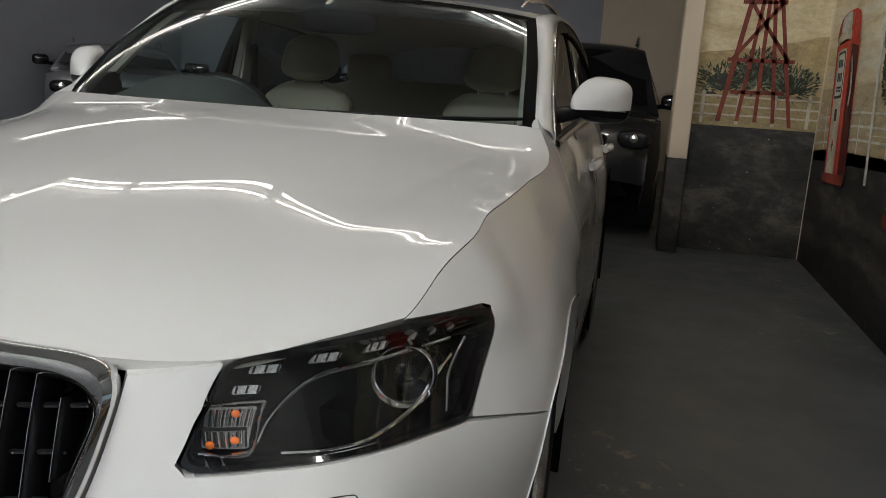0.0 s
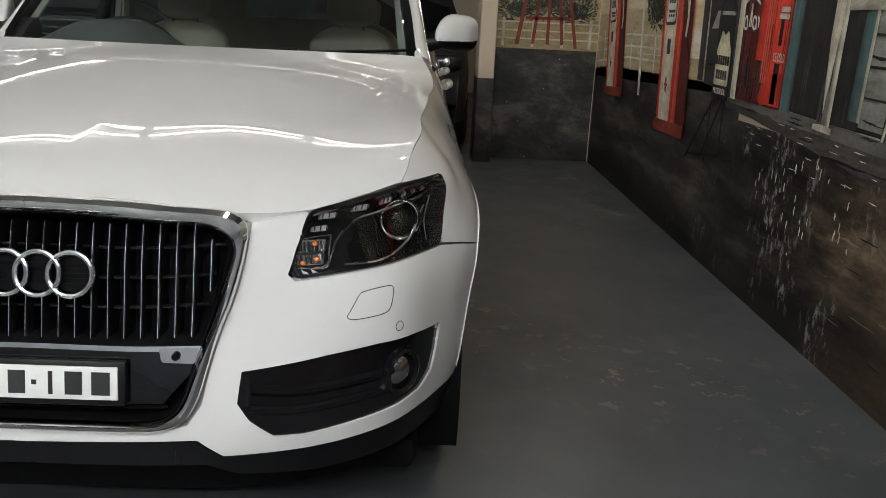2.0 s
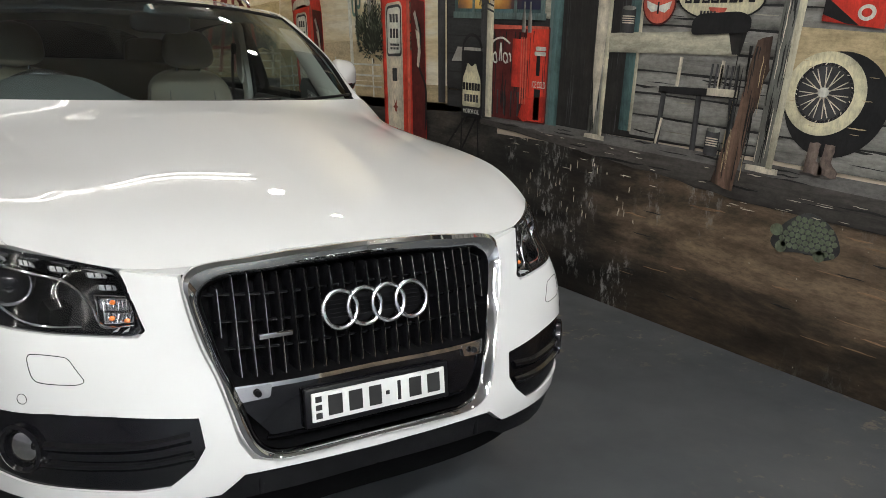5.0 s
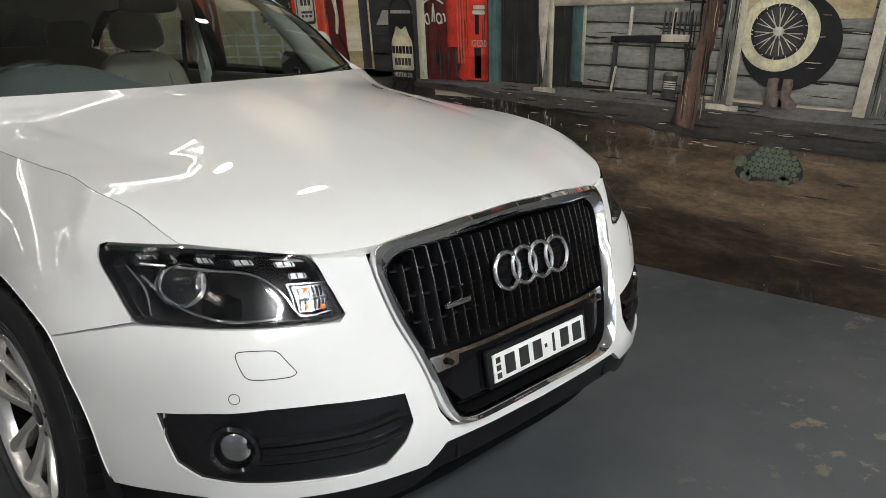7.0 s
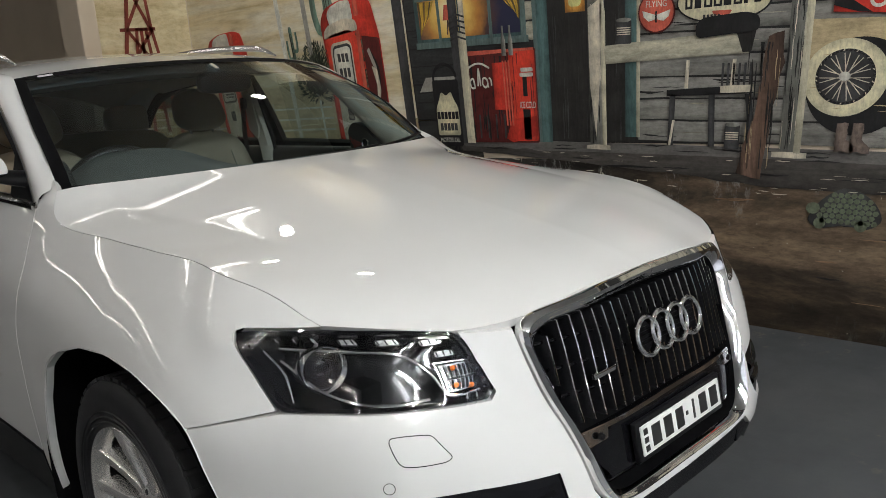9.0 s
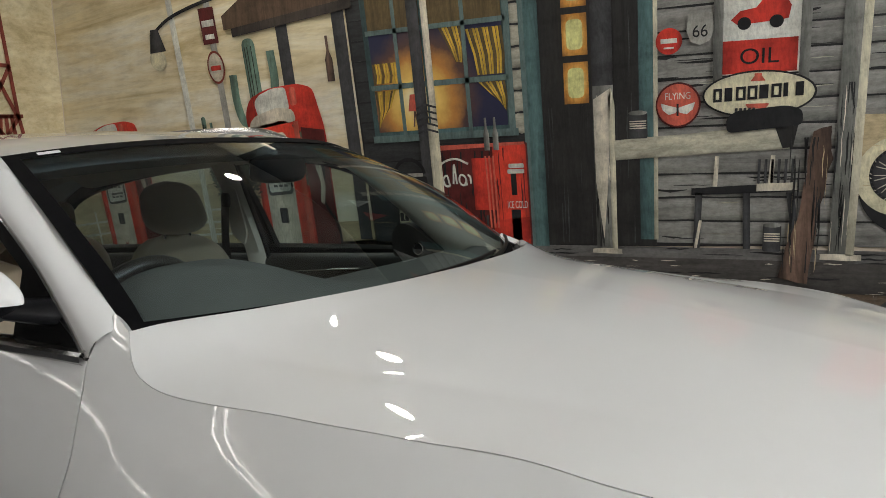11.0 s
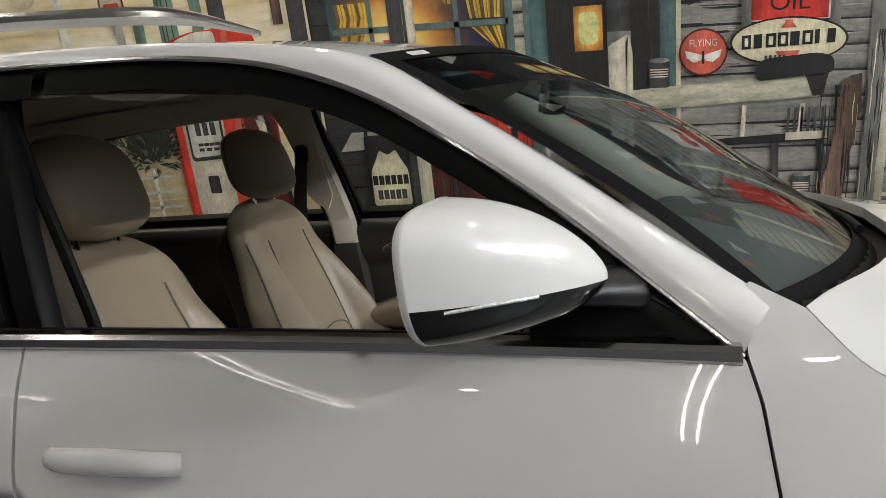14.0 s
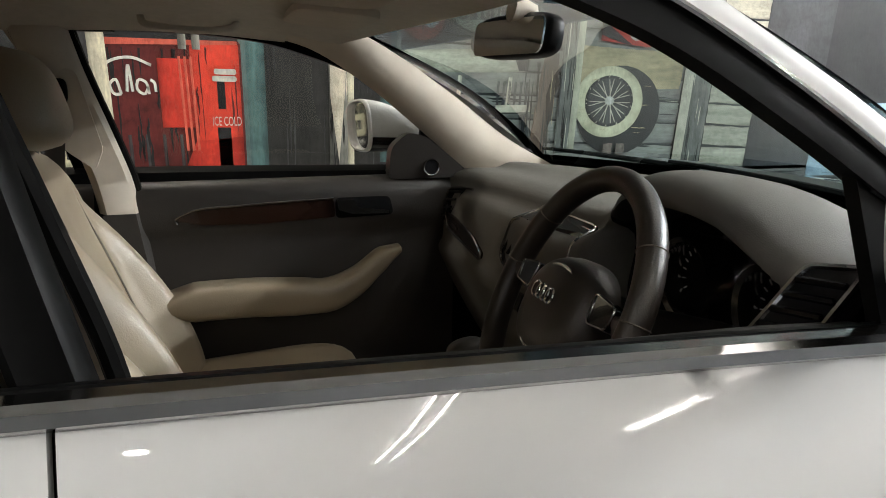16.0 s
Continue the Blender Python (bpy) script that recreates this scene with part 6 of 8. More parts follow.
door_mirror(-1, 0.0)
door_mirror(1, 0.12)
for s in (1, -1):
    # triangular sail between pillar and belt, with its raised rib
    bm = new_bm()
    slab(bm, [(1.625, 1.172), (1.862, 1.172), (1.87, 1.312), (1.75, 1.232)], lambda y, z, d: (s * (0.812 - 0.30 * (z - 1.165) - d), y + (0.05 if s > 0 else 0), z), 0.02)
    sail = part("mirror_sail", bm, M["seal"], car, "black mirror sail panel")
    bm = new_bm()
    tube(bm, [(s * (0.8125 - 0.30 * (z - 1.165)), y + (0.05 if s > 0 else 0), z) for y, z in ((1.66, 1.182), (1.75, 1.234), (1.855, 1.300))], 0.0028, 6)
    part("sail_rib", bm, M["black"], sail)


# ---- the painted wall ----
def across(nt, kind):
    """The way across a painted shape, from 0 to 1: along the wall, up it, or out from its middle."""
    tc = nt.nodes.new("ShaderNodeTexCoord")
    sep = nt.nodes.new("ShaderNodeSeparateXYZ")
    link(nt, tc.outputs["Generated"], sep.inputs[0])
    if kind == "r":
        com = nt.nodes.new("ShaderNodeCombineXYZ")
        link(nt, sep.outputs[1], com.inputs[1])
        link(nt, sep.outputs[2], com.inputs[2])
        dist = nt.nodes.new("ShaderNodeVectorMath")
        dist.operation = "DISTANCE"
        link(nt, com.outputs[0], dist.inputs[0])
        dist.inputs[1].default_value = (0, 0.5, 0.5)
        src = dist.outputs["Value"]
    else:
        src = sep.outputs[1 if kind == "y" else 2]
    n = noise_node(nt, 14, 4, 0.6)
    ma = nt.nodes.new("ShaderNodeMath")
    ma.operation = "MULTIPLY_ADD"
    ma.inputs[1].default_value = 0.30
    ma.inputs[2].default_value = -0.15
    link(nt, n.outputs[0], ma.inputs[0])
    ad = nt.nodes.new("ShaderNodeMath")
    link(nt, src, ad.inputs[0])
    link(nt, ma.outputs[0], ad.inputs[1])
    return ad.outputs[0]


def mixed(nt, kind, fac, a, b):
    mx = nt.nodes.new("ShaderNodeMix")
    mx.data_type, mx.blend_type = "RGBA", kind
    if isinstance(fac, float):
        mx.inputs[0].default_value = fac
    else:
        link(nt, fac, mx.inputs[0])
    for k, v in ((6, a), (7, b)):
        if isinstance(v, tuple):
            mx.inputs[k].default_value = (*v, 1)
        else:
            link(nt, v, mx.inputs[k])
    return mx.outputs[2]


def brushed(name, color, vary=0.25, stretch=(1, 1, 1), scale=9, wear=0.12, rough=0.55, grad=None):
    """Wall paint laid on with a brush: shading strokes across the shape, streaks, soft patches and small pale chips."""
    m, nt, p = tree(name)
    n1 = noise_node(nt, scale, 7, 0.70, stretch)
    n1.inputs["Distortion"].default_value = 0.6
    c = ramp_node(nt, n1.outputs[0], [(0.28, shade(color, 1 - vary)), (0.5, color), (0.74, shade(color, 1 + vary))]).outputs[0]
    if grad:
        way, stops = grad
        g = ramp_node(nt, across(nt, way), [(q, (k, k, k) if not isinstance(k, tuple) else k) for q, k in stops]).outputs[0]
        c = mixed(nt, "MULTIPLY", 1.0, c, g) if not isinstance(stops[0][1], tuple) else mixed(nt, "MIX", 0.85, c, g)
    n2 = noise_node(nt, 5.5, 8, 0.70, (1, 0.6, 1.5))
    c = mixed(nt, "MULTIPLY", 0.85, c, ramp_node(nt, n2.outputs[0], [(0.28, (0.50, 0.48, 0.46)), (0.48, (0.92, 0.91, 0.90)), (0.72, (1.12, 1.11, 1.08))]).outputs[0])
    n4 = noise_node(nt, 60, 5, 0.75, (1, 0.5, 0.9) if stretch[1] < 1 else (1, 1.2, 0.4))
    c = mixed(nt, "MULTIPLY", 0.7, c, ramp_node(nt, n4.outputs[0], [(0.30, (0.58, 0.57, 0.56)), (0.55, (1.0, 1.0, 1.0)), (0.75, (1.18, 1.17, 1.15))]).outputs[0])
    n3 = noise_node(nt, 38, 6, 0.7)
    r3 = ramp_node(nt, n3.outputs[0], [(0.70, (0, 0, 0)), (0.74, (wear, wear, wear))])
    c = mixed(nt, "MIX", r3.outputs[0], c, (0.5, 0.48, 0.44))
    link(nt, c, p.inputs["Base Color"])
    p.inputs["Roughness"].default_value = rough
    p.inputs["Specular IOR Level"].default_value = 0.30
    bump_from(nt, p, n1.outputs[0], 0.08, 0.003)
    return m


def along(nt, axis, lo, hi):
    """0 to 1 between two places in the room."""
    tc = nt.nodes.new("ShaderNodeTexCoord")
    sep = nt.nodes.new("ShaderNodeSeparateXYZ")
    link(nt, tc.outputs["Object"], sep.inputs[0])
    mr = nt.nodes.new("ShaderNodeMapRange")
    mr.inputs["From Min"].default_value, mr.inputs["From Max"].default_value = lo, hi
    link(nt, sep.outputs["xyz".index(axis)], mr.inputs[0])
    return mr.outputs[0]


def ground_paint(peel=0.9):
    """Earth in long sweeps, brown by the wheel and near black by the pumps, with peeled patches that gather in drips."""
    m, nt, p = tree("painted_earth" if peel > 0.5 else "painted_yard")
    a = noise_node(nt, 1.6, 8, 0.66, (1, 0.45, 1.7))
    a.inputs["Distortion"].default_value = 0.35
    brown = ramp_node(nt, a.outputs[0], [(0.34, (0.022, 0.018, 0.015)), (0.44, (0.075, 0.056, 0.040)), (0.53, (0.165, 0.118, 0.080)), (0.62, (0.27, 0.195, 0.130)), (0.76, (0.10, 0.08, 0.062))]).outputs[0]
    dark = ramp_node(nt, a.outputs[0], [(0.36, (0.012, 0.012, 0.012)), (0.50, (0.038, 0.036, 0.034)), (0.62, (0.105, 0.094, 0.080)), (0.74, (0.055, 0.050, 0.046))]).outputs[0]
    wob = noise_node(nt, 1.2, 4, 0.6)
    place = along(nt, "y", 0.9, 2.4)
    ad = nt.nodes.new("ShaderNodeMath")
    ad.operation = "MULTIPLY_ADD"
    ad.inputs[1].default_value = 1.2
    link(nt, wob.outputs[0], ad.inputs[0])
    sh = nt.nodes.new("ShaderNodeMath")
    sh.operation = "SUBTRACT"
    sh.inputs[1].default_value = 0.6
    link(nt, place, ad.inputs[2])
    link(nt, ad.outputs[0], sh.inputs[0])
    clampn = ramp_node(nt, sh.outputs[0], [(0.0, (0, 0, 0)), (1.0, (1, 1, 1))]).outputs[0]
    c = mixed(nt, "MIX", clampn, brown, dark) if peel > 0.5 else dark
    # the colour gets darker towards the foot of the wall
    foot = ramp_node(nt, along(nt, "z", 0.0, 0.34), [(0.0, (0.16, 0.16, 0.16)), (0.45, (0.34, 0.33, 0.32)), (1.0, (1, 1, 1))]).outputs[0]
    n = noise_node(nt, 8, 8, 0.72, (1, 0.35, 1.9))
    c = mixed(nt, "MULTIPLY", 0.85, c, ramp_node(nt, n.outputs[0], [(0.3, (0.35, 0.34, 0.33)), (0.52, (0.95, 0.93, 0.9)), (0.7, (1.35, 1.3, 1.22))]).outputs[0])
    grain = noise_node(nt, 55, 6, 0.75, (1, 0.4, 1.2))
    c = mixed(nt, "MULTIPLY", 0.8, c, ramp_node(nt, grain.outputs[0], [(0.3, (0.5, 0.5, 0.5)), (0.55, (1, 1, 1)), (0.75, (1.3, 1.28, 1.25))]).outputs[0])
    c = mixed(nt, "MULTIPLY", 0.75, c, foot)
    chip = noise_node(nt, 18, 9, 0.78, (1, 1.5, 0.65))
    zone = noise_node(nt, 2.1, 3, 0.55, (1, 1.6, 0.7))
    band = ramp_node(nt, along(nt, "y", 0.2, 3.6), [(0.0, (0.10, 0.10, 0.10)), (0.30, (0.85, 0.85, 0.85)), (0.62, (0.9, 0.9, 0.9)), (1.0, (0.15, 0.15, 0.15))]).outputs[0]
    m1 = ramp_node(nt, chip.outputs[0], [(0.52, (0, 0, 0)), (0.60, (1, 1, 1))]).outputs[0]
    m2 = ramp_node(nt, zone.outputs[0], [(0.52, (0, 0, 0)), (0.64, (peel, peel, peel))]).outputs[0]
    k = mixed(nt, "MULTIPLY", 1.0, mixed(nt, "MULTIPLY", 1.0, m1, m2), band)
    c = mixed(nt, "MIX", k, c, (0.36, 0.355, 0.34))
    fleck = ramp_node(nt, noise_node(nt, 30, 3, 0.5).outputs[0], [(0.745, (0, 0, 0)), (0.765, (0.7, 0.7, 0.7))]).outputs[0]
    c = mixed(nt, "MIX", fleck, c, (0.52, 0.49, 0.40))
    link(nt, c, p.inputs["Base Color"])
    p.inputs["Roughness"].default_value = 0.5
    p.inputs["Specular IOR Level"].default_value = 0.3
    bump_from(nt, p, chip.outputs[0], 0.2, 0.004)
    return m


def sky_paint(name, low, mid, high):
    """A hazy evening sky: cream above, ochre banks of cloud laid on in level strokes."""
    m, nt, p = tree(name)
    a = noise_node(nt, 1.4, 7, 0.66, (1, 0.35, 2.6))
    a.inputs["Distortion"].default_value = 0.8
    c = ramp_node(nt, a.outputs[0], [(0.32, low), (0.46, mid), (0.60, high), (0.75, mid)]).outputs[0]
    n = noise_node(nt, 16, 7, 0.72, (1, 0.25, 1.6))
    c = mixed(nt, "MULTIPLY", 0.6, c, ramp_node(nt, n.outputs[0], [(0.3, (0.62, 0.58, 0.50)), (0.55, (1, 1, 1))]).outputs[0])
    g = noise_node(nt, 3.0, 4, 0.6)
    c = mixed(nt, "MULTIPLY", 0.4, c, ramp_node(nt, g.outputs[0], [(0.35, (0.70, 0.66, 0.58)), (0.6, (1, 1, 1))]).outputs[0])
    link(nt, c, p.inputs["Base Color"])
    p.inputs["Roughness"].default_value = 0.55
    bump_from(nt, p, n.outputs[0], 0.06, 0.003)
    return m


def glow_paint(name, y, z, reach):
    """The lit room behind the window, painted from pale yellow by the lamp through amber to night blue."""
    m, nt, p = tree(name)
    tc = nt.nodes.new("ShaderNodeTexCoord")
    d = nt.nodes.new("ShaderNodeVectorMath")
    d.operation = "DISTANCE"
    d.inputs[1].default_value = (WALL_X - 0.012, y, z)
    link(nt, tc.outputs["Object"], d.inputs[0])
    k = nt.nodes.new("ShaderNodeMath")
    k.operation = "DIVIDE"
    k.inputs[1].default_value = reach
    link(nt, d.outputs["Value"], k.inputs[0])
    w = nt.nodes.new("ShaderNodeMath")
    w.operation = "MULTIPLY_ADD"
    w.inputs[1].default_value = 0.25
    link(nt, noise_node(nt, 9, 5, 0.6).outputs[0], w.inputs[0])
    link(nt, k.outputs[0], w.inputs[2])
    c = ramp_node(nt, w.outputs[0], [(0.18, (0.95, 0.86, 0.55)), (0.36, (0.90, 0.62, 0.16)), (0.52, (0.55, 0.24, 0.05)), (0.68, (0.10, 0.05, 0.04)), (0.85, (0.016, 0.018, 0.055))]).outputs[0]
    link(nt, c, p.inputs["Base Color"])
    p.inputs["Roughness"].default_value = 0.5
    return m


PAINT = {}


def paint(key, color, **kw):
    if key not in PAINT:
        PAINT[key] = brushed("paint_" + key, tuple(min(0.8, c * 1.35) for c in color), **kw)
    return PAINT[key]


H = (1, 0.25, 2.2)      # streaks along the wall
V = (1, 2.4, 0.25)      # streaks up the wall
paint("board", (0.19, 0.185, 0.17), stretch=H, vary=0.45, grad=("z", ((0.0, 0.30), (0.16, 0.85), (0.55, 1.1), (0.88, 1.15), (1.0, 0.55))))
paint("board_dark", (0.028, 0.029, 0.030), stretch=H, vary=0.4)
paint("board_pale", (0.36, 0.34, 0.27), stretch=H, vary=0.35, grad=("z", ((0.0, 0.40), (0.18, 0.95), (0.85, 1.1), (1.0, 0.6))))
paint("gap", (0.015, 0.015, 0.015))
paint("cream_wood", (0.48, 0.45, 0.34), stretch=V, vary=0.3, grad=("y", ((0.0, 1.1), (0.35, 1.15), (0.75, 0.85), (1.0, 0.45))))
paint("grey_wood", (0.20, 0.20, 0.18), stretch=V, vary=0.45, grad=("y", ((0.0, 1.5), (0.30, 1.05), (0.62, 0.62), (1.0, 0.35))))
paint("beam", (0.42, 0.40, 0.31), stretch=H, vary=0.3, grad=("z", ((0.0, 0.55), (0.22, 0.95), (0.75, 1.1), (1.0, 0.7))))
paint("dark_wood", (0.045, 0.036, 0.03), stretch=V, vary=0.5, grad=("y", ((0.0, 0.50), (0.22, 1.0), (0.60, 1.12), (0.82, 0.9), (1.0, 0.48))))
paint("brown_log", (0.10, 0.062, 0.045), stretch=V, vary=0.55, grad=("y", ((0.0, 0.45), (0.35, 0.8), (0.62, 1.45), (0.8, 1.0), (1.0, 0.4))))
paint("teal", (0.065, 0.12, 0.12), stretch=V, vary=0.35, grad=("y", ((0.0, 0.55), (0.4, 1.2), (0.7, 0.9), (1.0, 0.5))))
paint("teal_pale", (0.095, 0.14, 0.135), stretch=V, vary=0.35)
paint("door", (0.020, 0.019, 0.018), stretch=V, vary=0.5)
paint("amber", (0.75, 0.36, 0.06), vary=0.25, grad=("r", ((0.10, (0.95, 0.84, 0.50)), (0.28, (0.92, 0.62, 0.20)), (0.45, (0.70, 0.30, 0.06)), (0.62, (0.28, 0.10, 0.03)))))
paint("amber_pale", (0.90, 0.66, 0.25), vary=0.15, grad=("r", ((0.1, 1.05), (0.5, 0.95))))
paint("red", (0.47, 0.035, 0.022), vary=0.25, grad=("y", ((0.0, 0.50), (0.22, 1.0), (0.60, 1.12), (0.82, 0.9), (1.0, 0.48))))
paint("red_bright", (0.62, 0.05, 0.028), vary=0.2, grad=("y", ((0.0, 0.55), (0.2, 1.0), (0.75, 1.05), (1.0, 0.7))))
paint("red_dark", (0.085, 0.014, 0.013), vary=0.4)
paint("orange_red", (0.50, 0.10, 0.065), vary=0.25, grad=("y", ((0.0, 0.75), (0.45, 1.15), (1.0, 0.65))))
paint("white", (0.62, 0.60, 0.53), vary=0.15, grad=("y", ((0.0, 0.75), (0.35, 1.05), (0.75, 1.0), (1.0, 0.7))))
paint("cream", (0.62, 0.55, 0.38), vary=0.15, grad=("r", ((0.2, 1.08), (0.42, 0.95), (0.55, 0.62))))
paint("bone", (0.55, 0.50, 0.40), vary=0.2, grad=("y", ((0.0, 0.7), (0.4, 1.1), (1.0, 0.65))))
paint("black", (0.012, 0.012, 0.013), vary=0.4)
paint("charcoal", (0.04, 0.04, 0.042), vary=0.4, grad=("y", ((0.0, 0.6), (0.5, 1.3), (1.0, 0.6))))
paint("yellow", (0.48, 0.31, 0.045), vary=0.35, stretch=V, grad=("y", ((0.0, 0.7), (0.5, 1.2), (1.0, 0.6))))
paint("curtain_dark", (0.10, 0.07, 0.03), vary=0.5, stretch=V)
paint("porch", (0.055, 0.050, 0.046), stretch=H, vary=0.5, grad=("z", ((0.0, 0.35), (0.5, 1.0), (1.0, 1.2))))
paint("porch_top", (0.115, 0.11, 0.105), stretch=H, vary=0.4)
paint("green", (0.10, 0.118, 0.080), vary=0.5, scale=25)
paint("cactus", (0.12, 0.19, 0.15), vary=0.4, stretch=V, grad=("y", ((0.0, 0.45), (0.35, 1.1), (0.6, 1.25), (1.0, 0.45))))
paint("bush", (0.035, 0.045, 0.030), vary=0.6, scale=30)
paint("leafless", (0.02, 0.022, 0.016), vary=0.5, scale=30)
paint("ochre_earth", (0.20, 0.125, 0.075), vary=0.4, stretch=H)
paint("rust", (0.22, 0.042, 0.025), vary=0.35, grad=("y", ((0.0, 0.7), (0.45, 1.1), (1.0, 0.6))))
paint("sand", (0.40, 0.32, 0.19), vary=0.25, stretch=H)
paint("hill", (0.46, 0.38, 0.24), vary=0.2, stretch=H)
# darker copies of hill and sand for the end wall
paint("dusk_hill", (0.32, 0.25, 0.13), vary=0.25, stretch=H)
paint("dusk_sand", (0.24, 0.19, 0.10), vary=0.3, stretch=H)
paint("boot", (0.13, 0.10, 0.085), vary=0.5, scale=20, grad=("y", ((0.0, 0.5), (0.5, 1.3), (1.0, 0.5))))
paint("shield", (0.30, 0.29, 0.26), vary=0.2)
paint("pale_blue", (0.22, 0.30, 0.36), vary=0.3)
paint("roof_tile", (0.085, 0.055, 0.035), vary=0.5, stretch=V)

bm = new_bm()
box(bm, (WALL_X, SOUTH_Y, 0), (WALL_X + 0.2, NORTH_Y, CEIL_Z))
structure("wall_east", bm, M["cream"], "long wall covered by a painted desert scene")
bm = new_bm()
box(bm, (1.40, NORTH_Y, 0), (WALL_X + 0.2, NORTH_Y + 0.2, CEIL_Z))
structure("wall_end", bm, M["cream"], "short end wall covered by the painted scene")

mural = thing("mural", "painted wall scene of a weathered desert filling station", "mural")
LAYER = 0.0014
DRAW_END = 7.9


def on_wall(a, b):
    """Drawing coordinates to the long wall's own (along, up)."""
    k = max(a, 0.0)
    y = a + 0.1203 - 0.0578 * k - 0.1274 * b + 0.0579 * k * b - 0.0091 * k * k
    z = 0.0173 + 0.0093 * k + 0.9525 * b + 0.0337 * k * b - 0.0063 * k * k
    if b <= 0.001:
        z = 0.0
    return min(y, NORTH_Y - 0.004), min(z, CEIL_Z)


def on_end(a, b):
    """Drawing coordinates to the short end wall's own (across, up)."""
    return min(0.1335 + 0.9523 * a, WALL_X - 0.012), min(0.95 * b + 0.009, CEIL_Z) if b > 0.001 else 0.0


def art(name, outline, key, layer, label="", parent=None, end=False):
    """A flat painted shape on the wall: outline in (along, up)."""
    bm = new_bm()
    outline = [on_end(a, b) if end else on_wall(a, b) for a, b in outline]
    if end:
        slab(bm, outline, lambda a, b, d: (a, NORTH_Y - 0.001 - LAYER * layer + d, b), LAYER * 0.9)
    else:
        slab(bm, outline, lambda a, b, d: (WALL_X - 0.001 - LAYER * layer + d, a, b), LAYER * 0.9)
    mat = PAINT[key] if isinstance(key, str) else key
    return part(name, bm, mat, parent or mural, label, smooth=False)


def rect(y0, z0, y1, z1):
    return [(y0, z0), (y1, z0), (y1, z1), (y0, z1)]


def ellipse(cy, cz, ry, rz, n=36, a0=0.0, a1=2 * math.pi):
    return [(cy + ry * math.cos(a0 + (a1 - a0) * k / n), cz + rz * math.sin(a0 + (a1 - a0) * k / n)) for k in range(n)]


def stroke(points, w):
    """A painted line of a width, as an outline."""
    p = np.array(points, float)
    d = np.gradient(p, axis=0)
    d /= np.maximum(np.linalg.norm(d, axis=1), 1e-9)[:, None]
    n = np.stack([-d[:, 1], d[:, 0]], 1) * w / 2
    return [tuple(a) for a in p + n] + [tuple(a) for a in (p - n)[::-1]]


def ragged(line, amp, n, seed):
    rnd = random.Random(seed)
    out = []
    for (a, b), (c, d) in zip(line, line[1:] + line[:1]):
        for k in range(n):
            u = k / n
            out.append((a + (c - a) * u + rnd.uniform(-amp, amp), b + (d - b) * u + rnd.uniform(-amp, amp)))
    return out


def lettering(text, cy, cz, height, key, layer, width=None, parent=None, name="lettering"):
    """Words painted on the wall, read from inside the room."""
    cu = bpy.data.curves.new(name, "FONT")
    cu.body, cu.align_x, cu.align_y = text, "CENTER", "CENTER"
    cu.size, cu.extrude = height * 1.4, 0.0004
    tmp = bpy.data.objects.new("tmp", cu)
    scene.collection.objects.link(tmp)
    dg = bpy.context.evaluated_depsgraph_get()
    me = bpy.data.meshes.new_from_object(tmp.evaluated_get(dg))
    bpy.data.objects.remove(tmp)
    bm = new_bm()
    bm.from_mesh(me)
    bpy.data.meshes.remove(me)
    xs = [v.co.x for v in bm.verts]
    k = (width / (max(xs) - min(xs))) if width else 1.0
    for v in bm.verts:
        v.co = Vector((WALL_X - 0.001 - LAYER * layer - v.co.z, *on_wall(cy - v.co.x * k, cz + v.co.y)))
    return part(name, bm, PAINT[key], parent or mural, smooth=False)


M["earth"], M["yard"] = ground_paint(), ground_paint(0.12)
bm = new_bm()
box(bm, (1.317, NORTH_Y - 0.283, 0.0), (1.478, NORTH_Y + 0.147, 0.80), 0.012)
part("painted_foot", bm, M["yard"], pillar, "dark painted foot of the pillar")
M["sky_paint"] = sky_paint("painted_sky", (0.60, 0.47, 0.24), (0.82, 0.71, 0.46), (0.92, 0.87, 0.72))
# the same sky in darker tones for the end wall
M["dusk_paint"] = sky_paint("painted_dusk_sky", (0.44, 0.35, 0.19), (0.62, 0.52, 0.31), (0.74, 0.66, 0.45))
# broad grounds
art("painted_sky", rect(3.3, 0.9, DRAW_END, CEIL_Z), M["sky_paint"], 1)
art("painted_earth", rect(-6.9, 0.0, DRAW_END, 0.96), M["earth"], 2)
art("far_hill", ragged([(4.4, 1.1), (DRAW_END, 1.08), (DRAW_END, 1.42), (5.9, 1.36), (4.4, 1.42)], 0.012, 5, 3), "hill", 2)
art("far_sand", [(3.4, .95), (DRAW_END, .95), (DRAW_END, 1.14), (3.4, 1.12)], "sand", 3)
art("yard", ragged([(2.9, .55), (DRAW_END, .50), (DRAW_END, .97), (2.9, 1.0)], 0.008, 8, 5), M["yard"], 3)
for z in (1.06, 1.14, 1.22):
    art("fence_rail", stroke([(4.6, z), (5.6, z + 0.005), (DRAW_END, z)], 0.014), "white", 4)
for y in (4.75, 5.15, 5.5, 6.1, 6.6):
    art("fence_post", rect(y - 0.012, .98, y + 0.012, 1.27), "white", 4)
